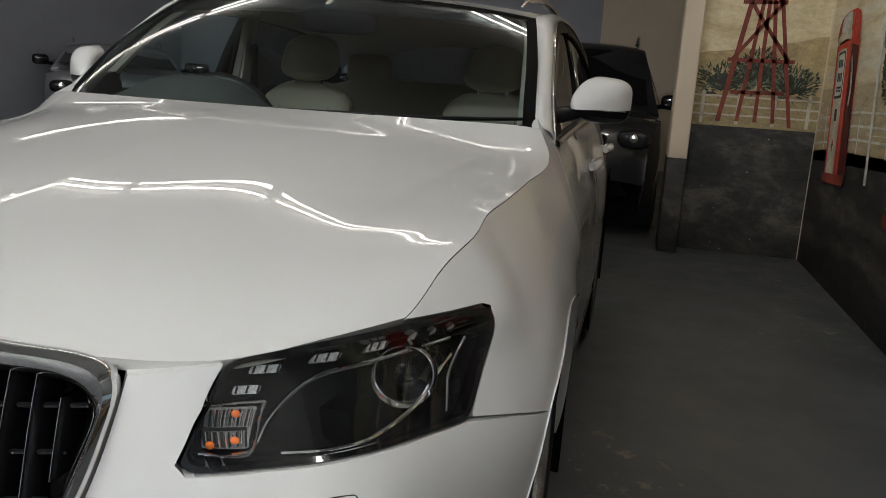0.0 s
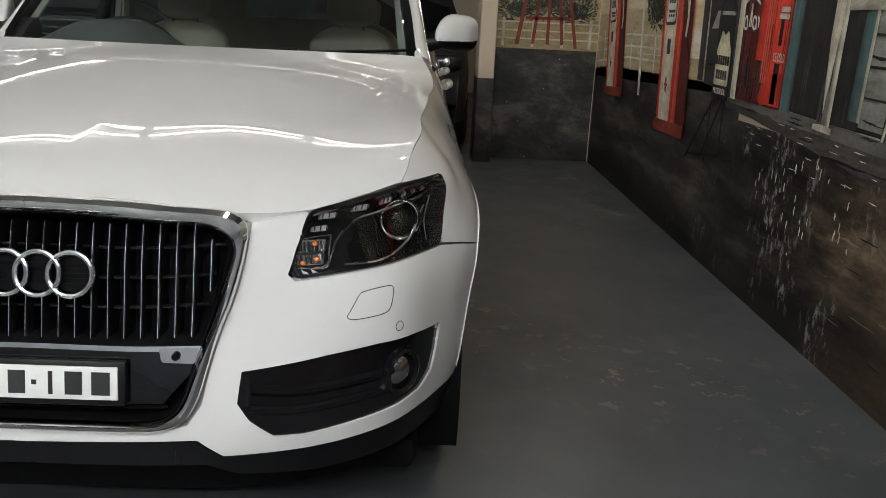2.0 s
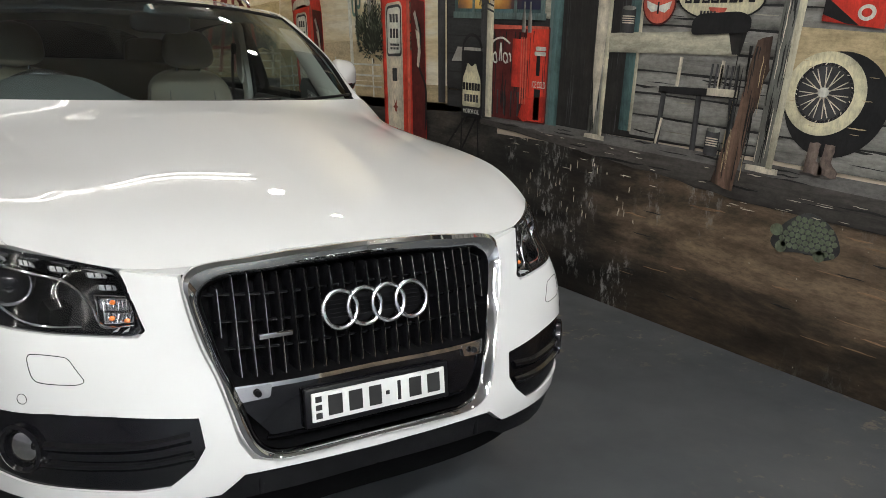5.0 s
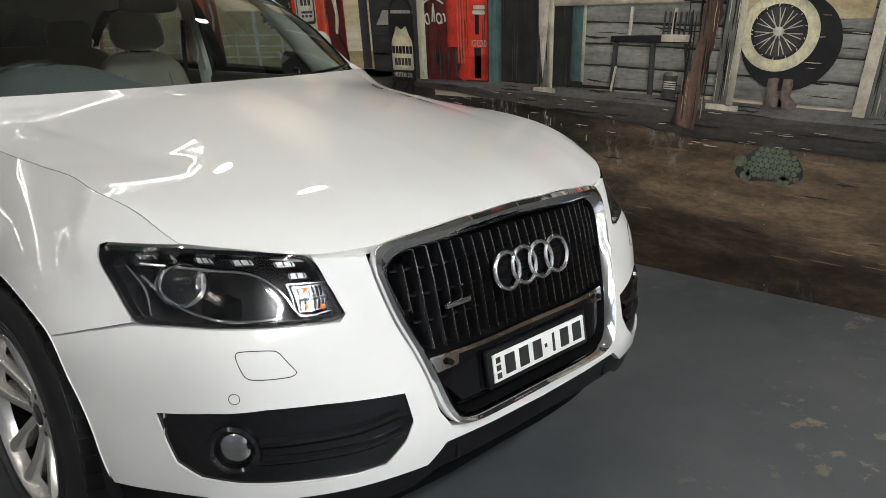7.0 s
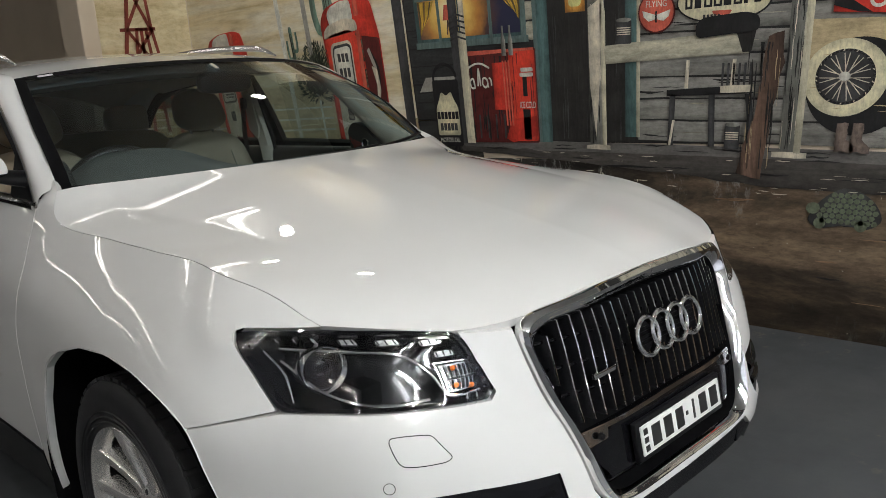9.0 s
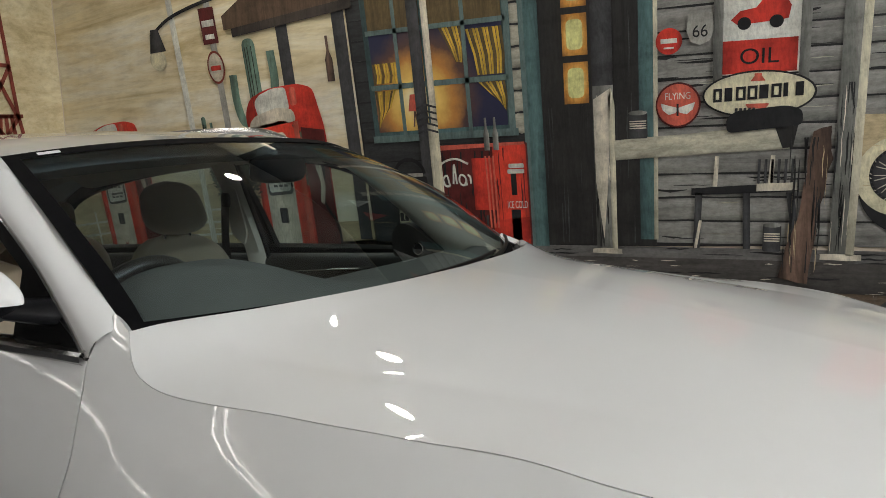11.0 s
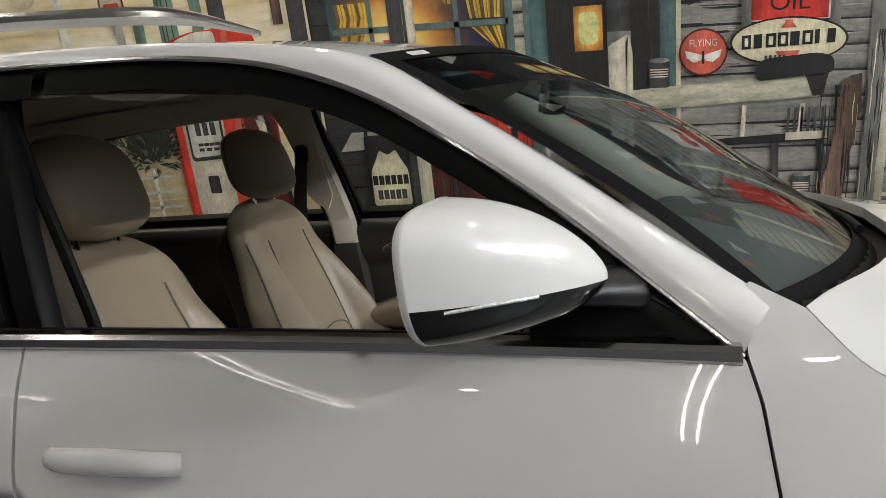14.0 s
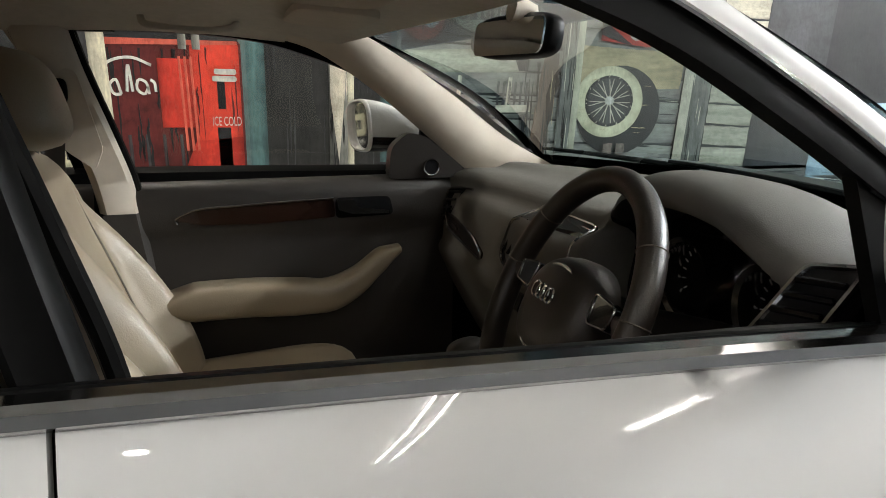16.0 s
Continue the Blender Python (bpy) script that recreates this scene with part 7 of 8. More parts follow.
# shack walls, board by board
art("shack_shadow", rect(-6.9, 0.96, 3.55, CEIL_Z), "gap", 3)
rnd = random.Random(8)
z = 0.985
while z < 2.9:
    h = 0.118
    art("board", ragged(rect(2.38, z, 3.54, z + h - 0.008), 0.002, 4, int(z * 99)), "board_dark", 4)
    art("board", ragged(rect(0.80, z, 1.64, z + h - 0.010), 0.003, 5, int(z * 98)), "board", 4)
    art("board", ragged(rect(0.12, z, 0.70, z + h - 0.010), 0.003, 5, int(z * 97)), "board", 4)
    art("board", ragged([(-0.34, z - 0.02), (-0.06, z), (-0.06, z + h - 0.012), (-0.34, z + h - 0.030)], 0.003, 5, int(z * 96)), "board_pale", 4)
    art("board", ragged(rect(-3.6, z, -1.35, z + h - 0.010), 0.003, 5, int(z * 95)), "board", 4)
    if z > 1.5:
        art("board", ragged(rect(2.385, z, 2.46, z + h - 0.012), 0.003, 4, int(z * 94)), "board_pale", 5)
    z += h
art("tan_panel", ragged(rect(0.13, 1.40, 0.70, 1.60), 0.004, 4, 2), "sand", 5)


def streaks(y0, z0, y1, z1, n, key, layer, seed, flat=True, long=0.22, thick=0.009):
    """Loose brush strokes inside a field, long and thin, with uneven ends."""
    r = random.Random(seed)
    bm = new_bm()
    put = lambda a, b, d: (WALL_X - 0.001 - LAYER * layer + d, *on_wall(a, b))
    for _ in range(n):
        y, z = r.uniform(y0, y1), r.uniform(z0, z1)
        a, t = r.uniform(0.3, 1.0) * long, r.uniform(0.3, 1.0) * thick
        line = []
        for k in range(6):
            u = k / 5
            if flat:
                line.append((min(max(y + (u - 0.5) * a, y0), y1), z + r.uniform(-0.3, 0.3) * t))
            else:
                line.append((y + r.uniform(-0.3, 0.3) * t, min(max(z + (u - 0.5) * a, z0), z1)))
        wid = [t * math.sin(math.pi * (0.08 + 0.84 * k / 5)) * r.uniform(0.6, 1.0) for k in range(6)]
        if flat:
            slab(bm, [(p[0], p[1] + w / 2) for p, w in zip(line, wid)] + [(p[0], p[1] - w / 2) for p, w in zip(line, wid)][::-1], put, LAYER * 0.9)
        else:
            slab(bm, [(p[0] + w / 2, p[1]) for p, w in zip(line, wid)] + [(p[0] - w / 2, p[1]) for p, w in zip(line, wid)][::-1], put, LAYER * 0.9)
    return tagged(part("brushwork", bm, PAINT[key], mural, smooth=False), "", "", "", "stuff")


for y0, y1, sd in ((0.81, 1.63, 1), (0.13, 0.69, 2), (-2.6, -1.36, 3)):
    streaks(y0, 0.99, y1, 2.5, 46, "gap", 4.5, sd, True, 0.26, 0.016)
    streaks(y0, 0.99, y1, 2.5, 26, "board_pale", 4.5, sd + 10, True, 0.2, 0.008)
streaks(2.40, 0.99, 3.5, 2.4, 30, "gap", 4.5, 21, True, 0.3, 0.014)
streaks(-6.0, .78, 3.0, .955, 60, "gap", 7, 31, True, 0.4, 0.016)
streaks(0.2, .72, 3.0, .90, 40, "bone", 8, 32, True, 0.09, 0.006)
streaks(-3.0, .10, 2.6, .78, 40, "gap", 3, 33, True, 0.16, 0.014)
streaks(-3.0, .05, 1.6, .72, 60, "ochre_earth", 3.5, 34, True, 0.22, 0.012)
streaks(1.5, .35, 2.6, .86, 40, "bone", 4, 35, False, 0.05, 0.012)
streaks(1.64, .98, 1.86, 2.6, 14, "charcoal", 6.5, 36, False, 0.4, 0.012)
streaks(1.98, .98, 2.27, 1.7, 14, "charcoal", 6.5, 37, False, 0.4, 0.012)
for y0, y1, sd in ((1.865, 1.97, 41), (.725, .80, 42), (-.045, .11, 43)):
    streaks(y0, .96, y1, 1.75, 16, "gap", 9.5, sd, False, 0.3, 0.012)
    streaks(y0, .96, y1, 1.75, 8, "bone", 9.5, sd + 10, False, 0.25, 0.008)
# porch floor
art("porch_top", ragged([(-6.8, .965), (2.55, .965), (3.1, .985), (3.1, .93), (2.2, .90), (-6.8, .87)], 0.004, 8, 11), "porch_top", 5)
art("porch_face", ragged([(-6.8, .875), (2.2, .905), (3.1, .935), (3.1, .90), (1.9, .83), (0.9, .76), (-6.8, .74)], 0.007, 9, 12), "porch", 6)
# door, jambs and posts
art("door_opening", rect(1.97, .97, 2.28, 2.8), "door", 6)
art("door_jamb", rect(2.27, .96, 2.385, 2.8), "teal", 7)
art("door_edge", rect(2.355, .96, 2.385, 2.8), "teal_pale", 8)
for z0, z1 in ((1.715, 1.93), (1.965, 2.18), (2.215, 2.4)):
    pane = art("glowing_pane", rect(1.995, z0, 2.135, z1), "amber", 7)
    art("pane_glow", rounded(rect(2.02, z0 + .03, 2.11, z1 - .03), .03), "amber_pale", 8, parent=pane)
art("dark_recess", rect(1.64, .965, 1.87, 2.8), "door", 6)
art("door_jamb", rect(1.63, 1.0, 1.725, 2.8), "teal", 7)
art("door_edge", rect(1.628, 1.0, 1.650, 2.8), "cream_wood", 8)
art("porch_post", rect(1.862, .95, 1.975, 1.80), "grey_wood", 9)
art("post_light", [(1.855, .945), (1.885, .945), (1.888, 1.74), (1.872, 1.785), (1.855, 1.70)], "cream_wood", 10)
art("porch_post", rect(1.862, 1.80, 1.975, 2.8), "charcoal", 9)
art("post_light", [(1.875, 1.785), (1.972, 1.73), (1.968, 1.30), (1.93, 1.0), (1.90, 1.3)], "bone", 10)
art("post_foot", ragged(rect(1.83, .925, 2.0, .95), 0.003, 3, 4), "bone", 10)
art("porch_post", rect(.722, .94, .805, 2.8), "grey_wood", 9)
art("post_light", rect(.695, .94, .730, 2.8), "cream_wood", 10)
art("post_foot", ragged(rect(.66, .915, .84, .945), 0.003, 3, 6), "bone", 10)
art("porch_post", rect(-.05, .95, .115, 2.8), "grey_wood", 9)
art("post_light", rect(.06, .95, .115, 2.8), "bone", 10)
art("dark_recess", rect(-.76, .95, -.34, 2.8), "charcoal", 5)
art("faded_sign", rounded(rect(-1.35, .90, -.76, 1.32), .02), "pale_blue", 6)
art("faded_disc", ellipse(-1.05, 1.06, .22, .17), "white", 7)
art("faded_bar", rect(-1.20, 1.02, -.90, 1.10), "charcoal", 8)
# rail with tin
art("porch_rail", ragged([(.98, 1.565), (1.86, 1.515), (1.858, 1.41), (1.0, 1.45)], 0.003, 5, 9), "beam", 11)
art("rail_end", [(.965, 1.57), (1.07, 1.56), (1.03, 1.452), (.985, 1.455)], "door", 12)


def tin(y, z, w, h, layer):
    o = art("tin_can", rounded(rect(y - w / 2, z, y + w / 2, z + h), .012), "charcoal", layer, "dark painted tin")
    for k in range(4):
        art("tin_band", rect(y - w / 2 + .006, z + h * (.38 + .09 * k), y + w / 2 - .006, z + h * (.38 + .09 * k) + .006), "bone", layer + 1, parent=o)
    art("tin_lid", ellipse(y, z + h, w / 2, .012, 20), "grey_wood", layer + 1, parent=o)


tin(1.73, 1.52, .10, .13, 12)
tin(1.06, .95, .085, .13, 12)
# signs
o = art("round_sign", ellipse(1.525, 1.68, .112, .112), "red_dark", 12, "round red painted sign")
art("sign_disc", ellipse(1.525, 1.68, .103, .103), "orange_red", 13, parent=o)
lettering("FLYING", 1.525, 1.722, .034, "white", 14, .125, o)
for s in (1, -1):
    art("wing", [(1.525, 1.665), (1.525 + s * .085, 1.69), (1.525 + s * .075, 1.655), (1.525 + s * .045, 1.632), (1.525 + s * .01, 1.64)], "white", 14, parent=o)
art("torch", rect(1.52, 1.625, 1.53, 1.685), "black", 15, parent=o)
o = art("round_sign", ellipse(1.57, 1.995, .065, .065), "red", 12, "small round red painted sign")
art("sign_bar", rect(1.53, 1.985, 1.61, 2.008), "white", 13, parent=o)
art("sign_bar", rect(1.545, 1.958, 1.595, 1.966), "white", 13, parent=o)
o = art("shield_sign", [(1.365, 2.12), (1.475, 2.12), (1.485, 2.04), (1.465, 1.985), (1.42, 1.965), (1.375, 1.985), (1.355, 2.04)], "shield", 12, "grey shield road sign")
lettering("66", 1.42, 2.03, .06, "black", 13, .07, o)
o = art("oil_sign", rect(.975, 1.81, 1.325, 2.32), "white", 12, "red and white painted oil sign")
art("sign_field", rect(.985, 1.815, 1.315, 1.972), "red", 13, parent=o)
lettering("OIL", 1.15, 1.89, .075, "black", 14, .17, o)
art("painted_car", [(1.03, 2.06), (1.07, 2.055), (1.25, 2.045), (1.28, 2.07), (1.24, 2.11), (1.17, 2.12), (1.13, 2.17), (1.05, 2.17), (1.02, 2.12)], "red", 13, parent=o)
for y in (1.08, 1.22):
    art("painted_tyre", ellipse(y, 2.05, .03, .03, 20), "black", 14, parent=o)
for y in (.955, 1.335):
    art("sign_stile", rect(y - .022, 1.77, y + .022, 2.6), "grey_wood", 13, parent=o)
o = art("oval_sign", ellipse(1.15, 1.715, .255, .112, 48), "black", 14, "cream oval painted sign")
art("oval_field", ellipse(1.15, 1.715, .245, .103, 48), "cream", 15, parent=o)
art("sign_bell", rounded([(1.115, 1.775), (1.185, 1.775), (1.165, 1.80), (1.168, 1.812), (1.132, 1.812), (1.135, 1.80)], .006), "orange_red", 16, parent=o)
art("sign_bell", rounded([(1.095, 1.668), (1.205, 1.668), (1.19, 1.645), (1.11, 1.645)], .01), "orange_red", 16, parent=o)
for k, (w, hole) in enumerate(((.040, 1), (.036, 0), (.044, 1), (.044, 1), (.040, 0), (.044, 1), (.020, 0), (.034, 0))):
    y = 1.352 - k * .0525
    z0 = 1.682 + .0022 * k
    art("sign_bar", [(y, z0), (y - w, z0 + .001), (y - w, z0 + .066), (y, z0 + .065)], "black", 17, parent=o)
    if hole:
        art("sign_notch", rect(y - w + .012, z0 + .012, y - .012, z0 + .052), "cream", 18, parent=o)
for k in range(5):
    art("sign_bar", rect(1.25 - k * .02, 1.632, 1.238 - k * .02, 1.650), "charcoal", 17, parent=o)
o = art("repair_sign", [(.335, 1.612), (.61, 1.63), (.615, 2.4), (.335, 2.4)], "red", 12, "red painted repair sign")
art("sign_band", [(.61, 1.66), (.50, 1.625), (.44, 1.62), (.61, 1.735)], "black", 13, parent=o)
lettering("REPAIRS", .475, 1.755, .048, "white", 14, .235, o)
lettering("S", .475, 1.875, .115, "white", 14, None, o)
art("sign_disc", ellipse(.42, 1.675, .038, .034, 24), "white", 14, parent=o)
art("sign_disc_core", ellipse(.42, 1.675, .022, .018, 20), "red", 15, parent=o)
# chair
o = art("painted_chair", rounded([(.945, 1.56), (1.285, 1.53), (1.29, 1.60), (1.25, 1.635), (1.02, 1.655), (.95, 1.635)], .03), "black", 18, "black spindle-back chair painted on the porch")
for k in range(6):
    y = .975 + k * .03
    art("chair_spindle", [(y, 1.40), (y + .012, 1.40), (y + .014, 1.26), (y + .002, 1.26)], "charcoal", 10, parent=o)
art("chair_seat", [(.95, 1.285), (1.20, 1.275), (1.455, 1.262), (1.455, 1.228), (1.2, 1.235), (.955, 1.245)], "black", 10, parent=o)
art("chair_seat_light", [(.955, 1.288), (1.14, 1.282), (1.14, 1.245), (.955, 1.25)], "bone", 11, parent=o)
for a, b, c in ((1.42, 1.45, "charcoal"), (1.19, 1.20, "charcoal"), (.99, .965, "charcoal")):
    art("chair_leg", [(a + .015, 1.24), (a - .02, 1.24), (b - .04, .96), (b - .005, .96)], c, 10, parent=o)
art("chair_leg_light", [(1.415, 1.1), (1.40, 1.1), (1.425, .96), (1.44, .96)], "bone", 11, parent=o)
for y in (1.32, 1.06):
    art("chair_stile", [(y, 1.42), (y + .02, 1.42), (y + .03, 1.27), (y + .008, 1.27)], "bone", 10, parent=o)
# leaning log
art("leaning_log", ragged([(.83, 1.55), (.905, 1.53), (.93, 1.2), (1.03, .82), (.885, .80), (.86, 1.1), (.815, 1.4)], 0.006, 5, 21), "brown_log", 13, "brown leaning log")
streaks(.83, .85, 1.02, 1.5, 18, "gap", 13.5, 73, False, 0.35, 0.014)
streaks(.83, .85, 1.0, 1.5, 8, "sand", 13.5, 74, False, 0.25, 0.006)
# spare wheel
o = art("painted_wheel", ellipse(.465, 1.275, .235, .235, 48), "black", 8, "whitewall spare wheel with wire spokes")
art("white_wall", ellipse(.525, 1.318, .19, .187, 48), "cream", 9, parent=o)
art("wheel_shade", ellipse(.525, 1.322, .134, .134, 40), "black", 10, parent=o)
art("wheel_disc", ellipse(.525, 1.322, .122, .122, 40), "charcoal", 11, parent=o)
for k in range(22):
    a = 2 * math.pi * k / 22
    b = a + (.25 if k % 2 else -.25)
    art("wire_spoke", stroke([(.525 + .02 * math.cos(a), 1.322 + .02 * math.sin(a)), (.525 + .115 * math.cos(b), 1.322 + .115 * math.sin(b))], .0042), "bone", 12, parent=o)
art("wheel_hub", ellipse(.525, 1.325, .026, .022, 24), "white", 13, parent=o)
for y in (.50, .43):
    art("boot", ragged([(y + .03, 1.10), (y - .02, 1.10), (y - .02, 1.02), (y - .06, .985), (y - .06, .955), (y + .03, .96)], .004, 3, int(y * 100)), "boot", 14, "worn leather boot")
streaks(.30, 1.15, .70, 1.50, 14, "sand", 9.5, 75, True, 0.10, 0.008)
for k in range(40):
    a = 2 * math.pi * k / 40
    art("rim_glint", stroke([(.525 + .124 * math.cos(a), 1.322 + .124 * math.sin(a)), (.525 + .132 * math.cos(a + .05), 1.322 + .132 * math.sin(a + .05))], .004), "charcoal" if k % 3 else "bone", 12.5, parent=o)
# tortoise
o = art("painted_tortoise", spline([(.62, .60), (.60, .66), (.54, .73), (.46, .775), (.38, .76), (.30, .70), (.27, .62), (.33, .575), (.42, .585), (.50, .575), (.57, .565)], 40, True).tolist(), "charcoal", 7, "green tortoise painted on the earth")
for r in range(6):
    for c in range(9):
        y, z = .30 + c * .031 + (.0155 if r % 2 else 0), .605 + r * .027
        if ((y - .43) / .155) ** 2 + ((z - .60) / .165) ** 2 < 1:
            art("tortoise_plate", ellipse(y, z, .0155, .0145, 6), "green", 8, parent=o)
art("tortoise_head", ellipse(.60, .665, .035, .03, 16), "green", 8, parent=o)
for y in (.56, .36):
    art("tortoise_leg", ellipse(y, .59, .03, .03, 14), "green", 8, parent=o)
# window
o = art("painted_window", rect(2.44, 1.575, 3.44, 2.6), "teal", 7, "lit window with yellow curtains and a lamp")
M["glow"] = glow_paint("painted_lamplight", *on_wall(3.08, 1.80), 0.62)
for y0, y1 in ((2.485, 2.72), (2.745, 2.98), (3.02, 3.19), (3.21, 3.40)):
    for z0, z1 in ((1.625, 1.868), (1.898, 2.184), (2.212, 2.5)):
        art("window_pane", rect(y0, z0, y1, z1), M["glow"] if z0 < 2.2 else "curtain_dark", 8, parent=o)


def drape(a, b, c, d, folds, layer, seed):
    """A gathered curtain between the top edge a-b and the tied edge c-d, fold by fold."""
    r = random.Random(seed)
    for k in range(folds):
        u, v = k / folds, (k + 0.8) / folds
        mix = lambda p, q, w: (p[0] + (q[0] - p[0]) * w, p[1] + (q[1] - p[1]) * w)
        bend = lambda p, q: ((p[0] + q[0]) / 2 + (0.012 if c[0] > a[0] else -0.012), (p[1] + q[1]) / 2 - 0.015)
        p0, p1, q0, q1 = mix(a, b, u), mix(a, b, v), mix(c, d, u), mix(c, d, v)
        art("curtain_fold", [p0, p1, bend(p1, q1), q1, q0, bend(p0, q0)], "yellow" if k % 3 else "curtain_dark", layer + 0.1 * (k % 3), parent=o)


drape((3.398, 1.862), (3.235, 1.862), (3.398, 1.64), (3.36, 1.70), 8, 9, 1)
drape((3.398, 2.02), (3.215, 2.02), (3.398, 1.905), (3.22, 1.905), 9, 9, 2)
drape((2.487, 1.865), (2.66, 1.865), (2.487, 1.70), (2.53, 1.76), 8, 9, 3)
drape((2.487, 2.16), (2.72, 2.16), (2.487, 1.905), (2.66, 1.905), 11, 9, 4)
drape((2.745, 2.184), (2.90, 2.184), (2.745, 1.98), (2.80, 1.99), 7, 9, 5)
art("lamp_shade", [(3.068, 1.735), (3.160, 1.735), (3.138, 1.83), (3.090, 1.83)], "orange_red", 10, parent=o)
for k in (-.015, .015):
    art("lamp_stem", stroke([(3.114, 1.735), (3.114 + k, 1.645)], .010), "brown_log", 10, parent=o)
for y in (2.73, 3.20):
    art("glazing_bar", rect(y - .013, 1.60, y + .013, 2.6), "teal_pale", 11, parent=o)
for z in (1.882, 2.198):
    art("glazing_bar", rect(2.46, z - .014, 3.42, z + .014), "teal_pale", 11, parent=o)
art("window_sill", rect(2.42, 1.565, 3.45, 1.605), "teal_pale", 11, parent=o)
art("window_stile", rect(2.435, 1.60, 2.475, 2.6), "teal_pale", 11, parent=o)
for y in (2.57, 2.63):
    art("bottle", [(y - .018, 1.49), (y + .018, 1.49), (y + .018, 1.58), (y + .007, 1.62), (y + .007, 1.67), (y - .007, 1.67), (y - .007, 1.62), (y - .018, 1.58)], "grey_wood", 14, "small glass bottle")
# veranda post by the window
art("porch_post", rect(3.02, .95, 3.10, 2.7), "charcoal", 13)
art("post_light", rect(2.955, .95, 3.03, 1.66), "cream_wood", 14)
art("post_light", rect(2.955, 1.66, 3.0, 2.7), "bone", 14)
for k in range(5):
    art("post_stripe", [(2.955, 1.60 + .035 * k), (3.03, 1.62 + .035 * k), (3.10, 1.60 + .035 * k), (3.10, 1.612 + .035 * k), (3.03, 1.632 + .035 * k), (2.955, 1.612 + .035 * k)], "charcoal", 15)
art("table_top", [(3.03, 1.30), (3.48, 1.285), (3.40, 1.38), (3.05, 1.38)], "shield", 8)
# drinks cooler
o = art("drink_cooler", rounded(rect(2.375, .955, 3.03, 1.53), .02), "red_dark", 9, "old red drinks cooler")
art("cooler_front", rounded(rect(2.385, .965, 2.60, 1.52), .015), "red_bright", 10, parent=o)
art("cooler_panel", rect(2.60, 1.16, 2.745, 1.45), "red", 11, parent=o)
art("cooler_lid", [(2.39, 1.515), (3.02, 1.50), (3.02, 1.53), (2.39, 1.53)], "orange_red", 11, parent=o)
for k, y in enumerate((2.585, 2.61, 2.635)):
    art("cooler_edge", [(y, 1.06), (y + .012, 1.06), (y + .02, 1.46), (y + .008, 1.46)], "orange_red", 12, parent=o)
art("cooler_shade", rect(2.44, .975, 2.50, 1.16), "black", 11, parent=o)
art("cooler_shade", rect(2.455, 1.24, 2.49, 1.38), "black", 11, parent=o)
art("cooler_foot", [(2.385, 1.0), (2.60, .955), (2.66, .98), (2.60, 1.10), (2.385, 1.12)], "red", 11, parent=o)
streaks(2.62, .97, 3.02, 1.49, 26, "gap", 10.5, 71, False, 0.35, 0.020)
streaks(2.39, .97, 2.60, 1.50, 12, "red_dark", 10.5, 72, False, 0.30, 0.014)
lettering("ICE COLD", 2.455, 1.185, .04, "white", 13, .13, o)
for k, (w, zz) in enumerate(((.11, 1.37), (.10, 1.40))):
    art("script_bar", rounded(rect(2.40, zz - .012, 2.40 + w, zz + .012), .01), "white", 13, parent=o)
for pts in ([(2.79, 1.30), (2.80, 1.35), (2.83, 1.36), (2.84, 1.32), (2.81, 1.30), (2.79, 1.33)], [(2.86, 1.31), (2.87, 1.42), (2.885, 1.31)], [(2.91, 1.30), (2.93, 1.36), (2.955, 1.34), (2.94, 1.30), (2.91, 1.30)], [(2.76, 1.31), (2.765, 1.35), (2.78, 1.36)], [(2.77, 1.42), (2.85, 1.45), (2.93, 1.44), (3.0, 1.40)]):
    art("script_stroke", stroke(spline(pts, 14).tolist(), .012), "white", 12, parent=o)
for k in range(9):
    art("cooler_slat", rect(2.66 + .038 * k, .98, 2.675 + .038 * k, 1.13), "red_dark" if k % 2 else "charcoal", 10, parent=o)
# oil stand
o = art("oil_stand", rounded(rect(3.07, .93, 3.33, 1.36), .015), "black", 16, "folding black oil stand with a cream jug sign")
art("stand_hoop", stroke(ellipse(3.20, 1.36, .115, .10, 20, 0, math.pi), .022), "black", 15, parent=o)
art("jug", rounded([(3.085, 1.0), (3.315, 1.0), (3.31, 1.18), (3.27, 1.24), (3.25, 1.285), (3.20, 1.255), (3.15, 1.285), (3.13, 1.24), (3.09, 1.18)], .02), "cream", 17, parent=o)
for k, (y0, y1) in enumerate(((3.09, 3.31), (3.11, 3.29))):
    zz = 1.13 - k * .075
    for i in range(6 if k == 0 else 5):
        w = (y1 - y0) / (6 if k == 0 else 5)
        art("sign_bar", rect(y0 + i * w + .004, zz - .024, y0 + (i + 1) * w - .004, zz + .024), "black" if k == 0 else "charcoal", 18, parent=o)
lettering("MOTOR OIL", 3.20, .968, .03, "white", 18, .20, o)
for a, b in (((3.28, .93), (3.72, .56)), ((3.12, .93), (3.10, .63)), ((3.32, .92), (3.34, .58)), ((3.10, .64), (3.70, .58)), ((3.14, .93), (3.42, .60))):
    art("stand_leg", stroke([a, b], .016), "black", 16, parent=o)


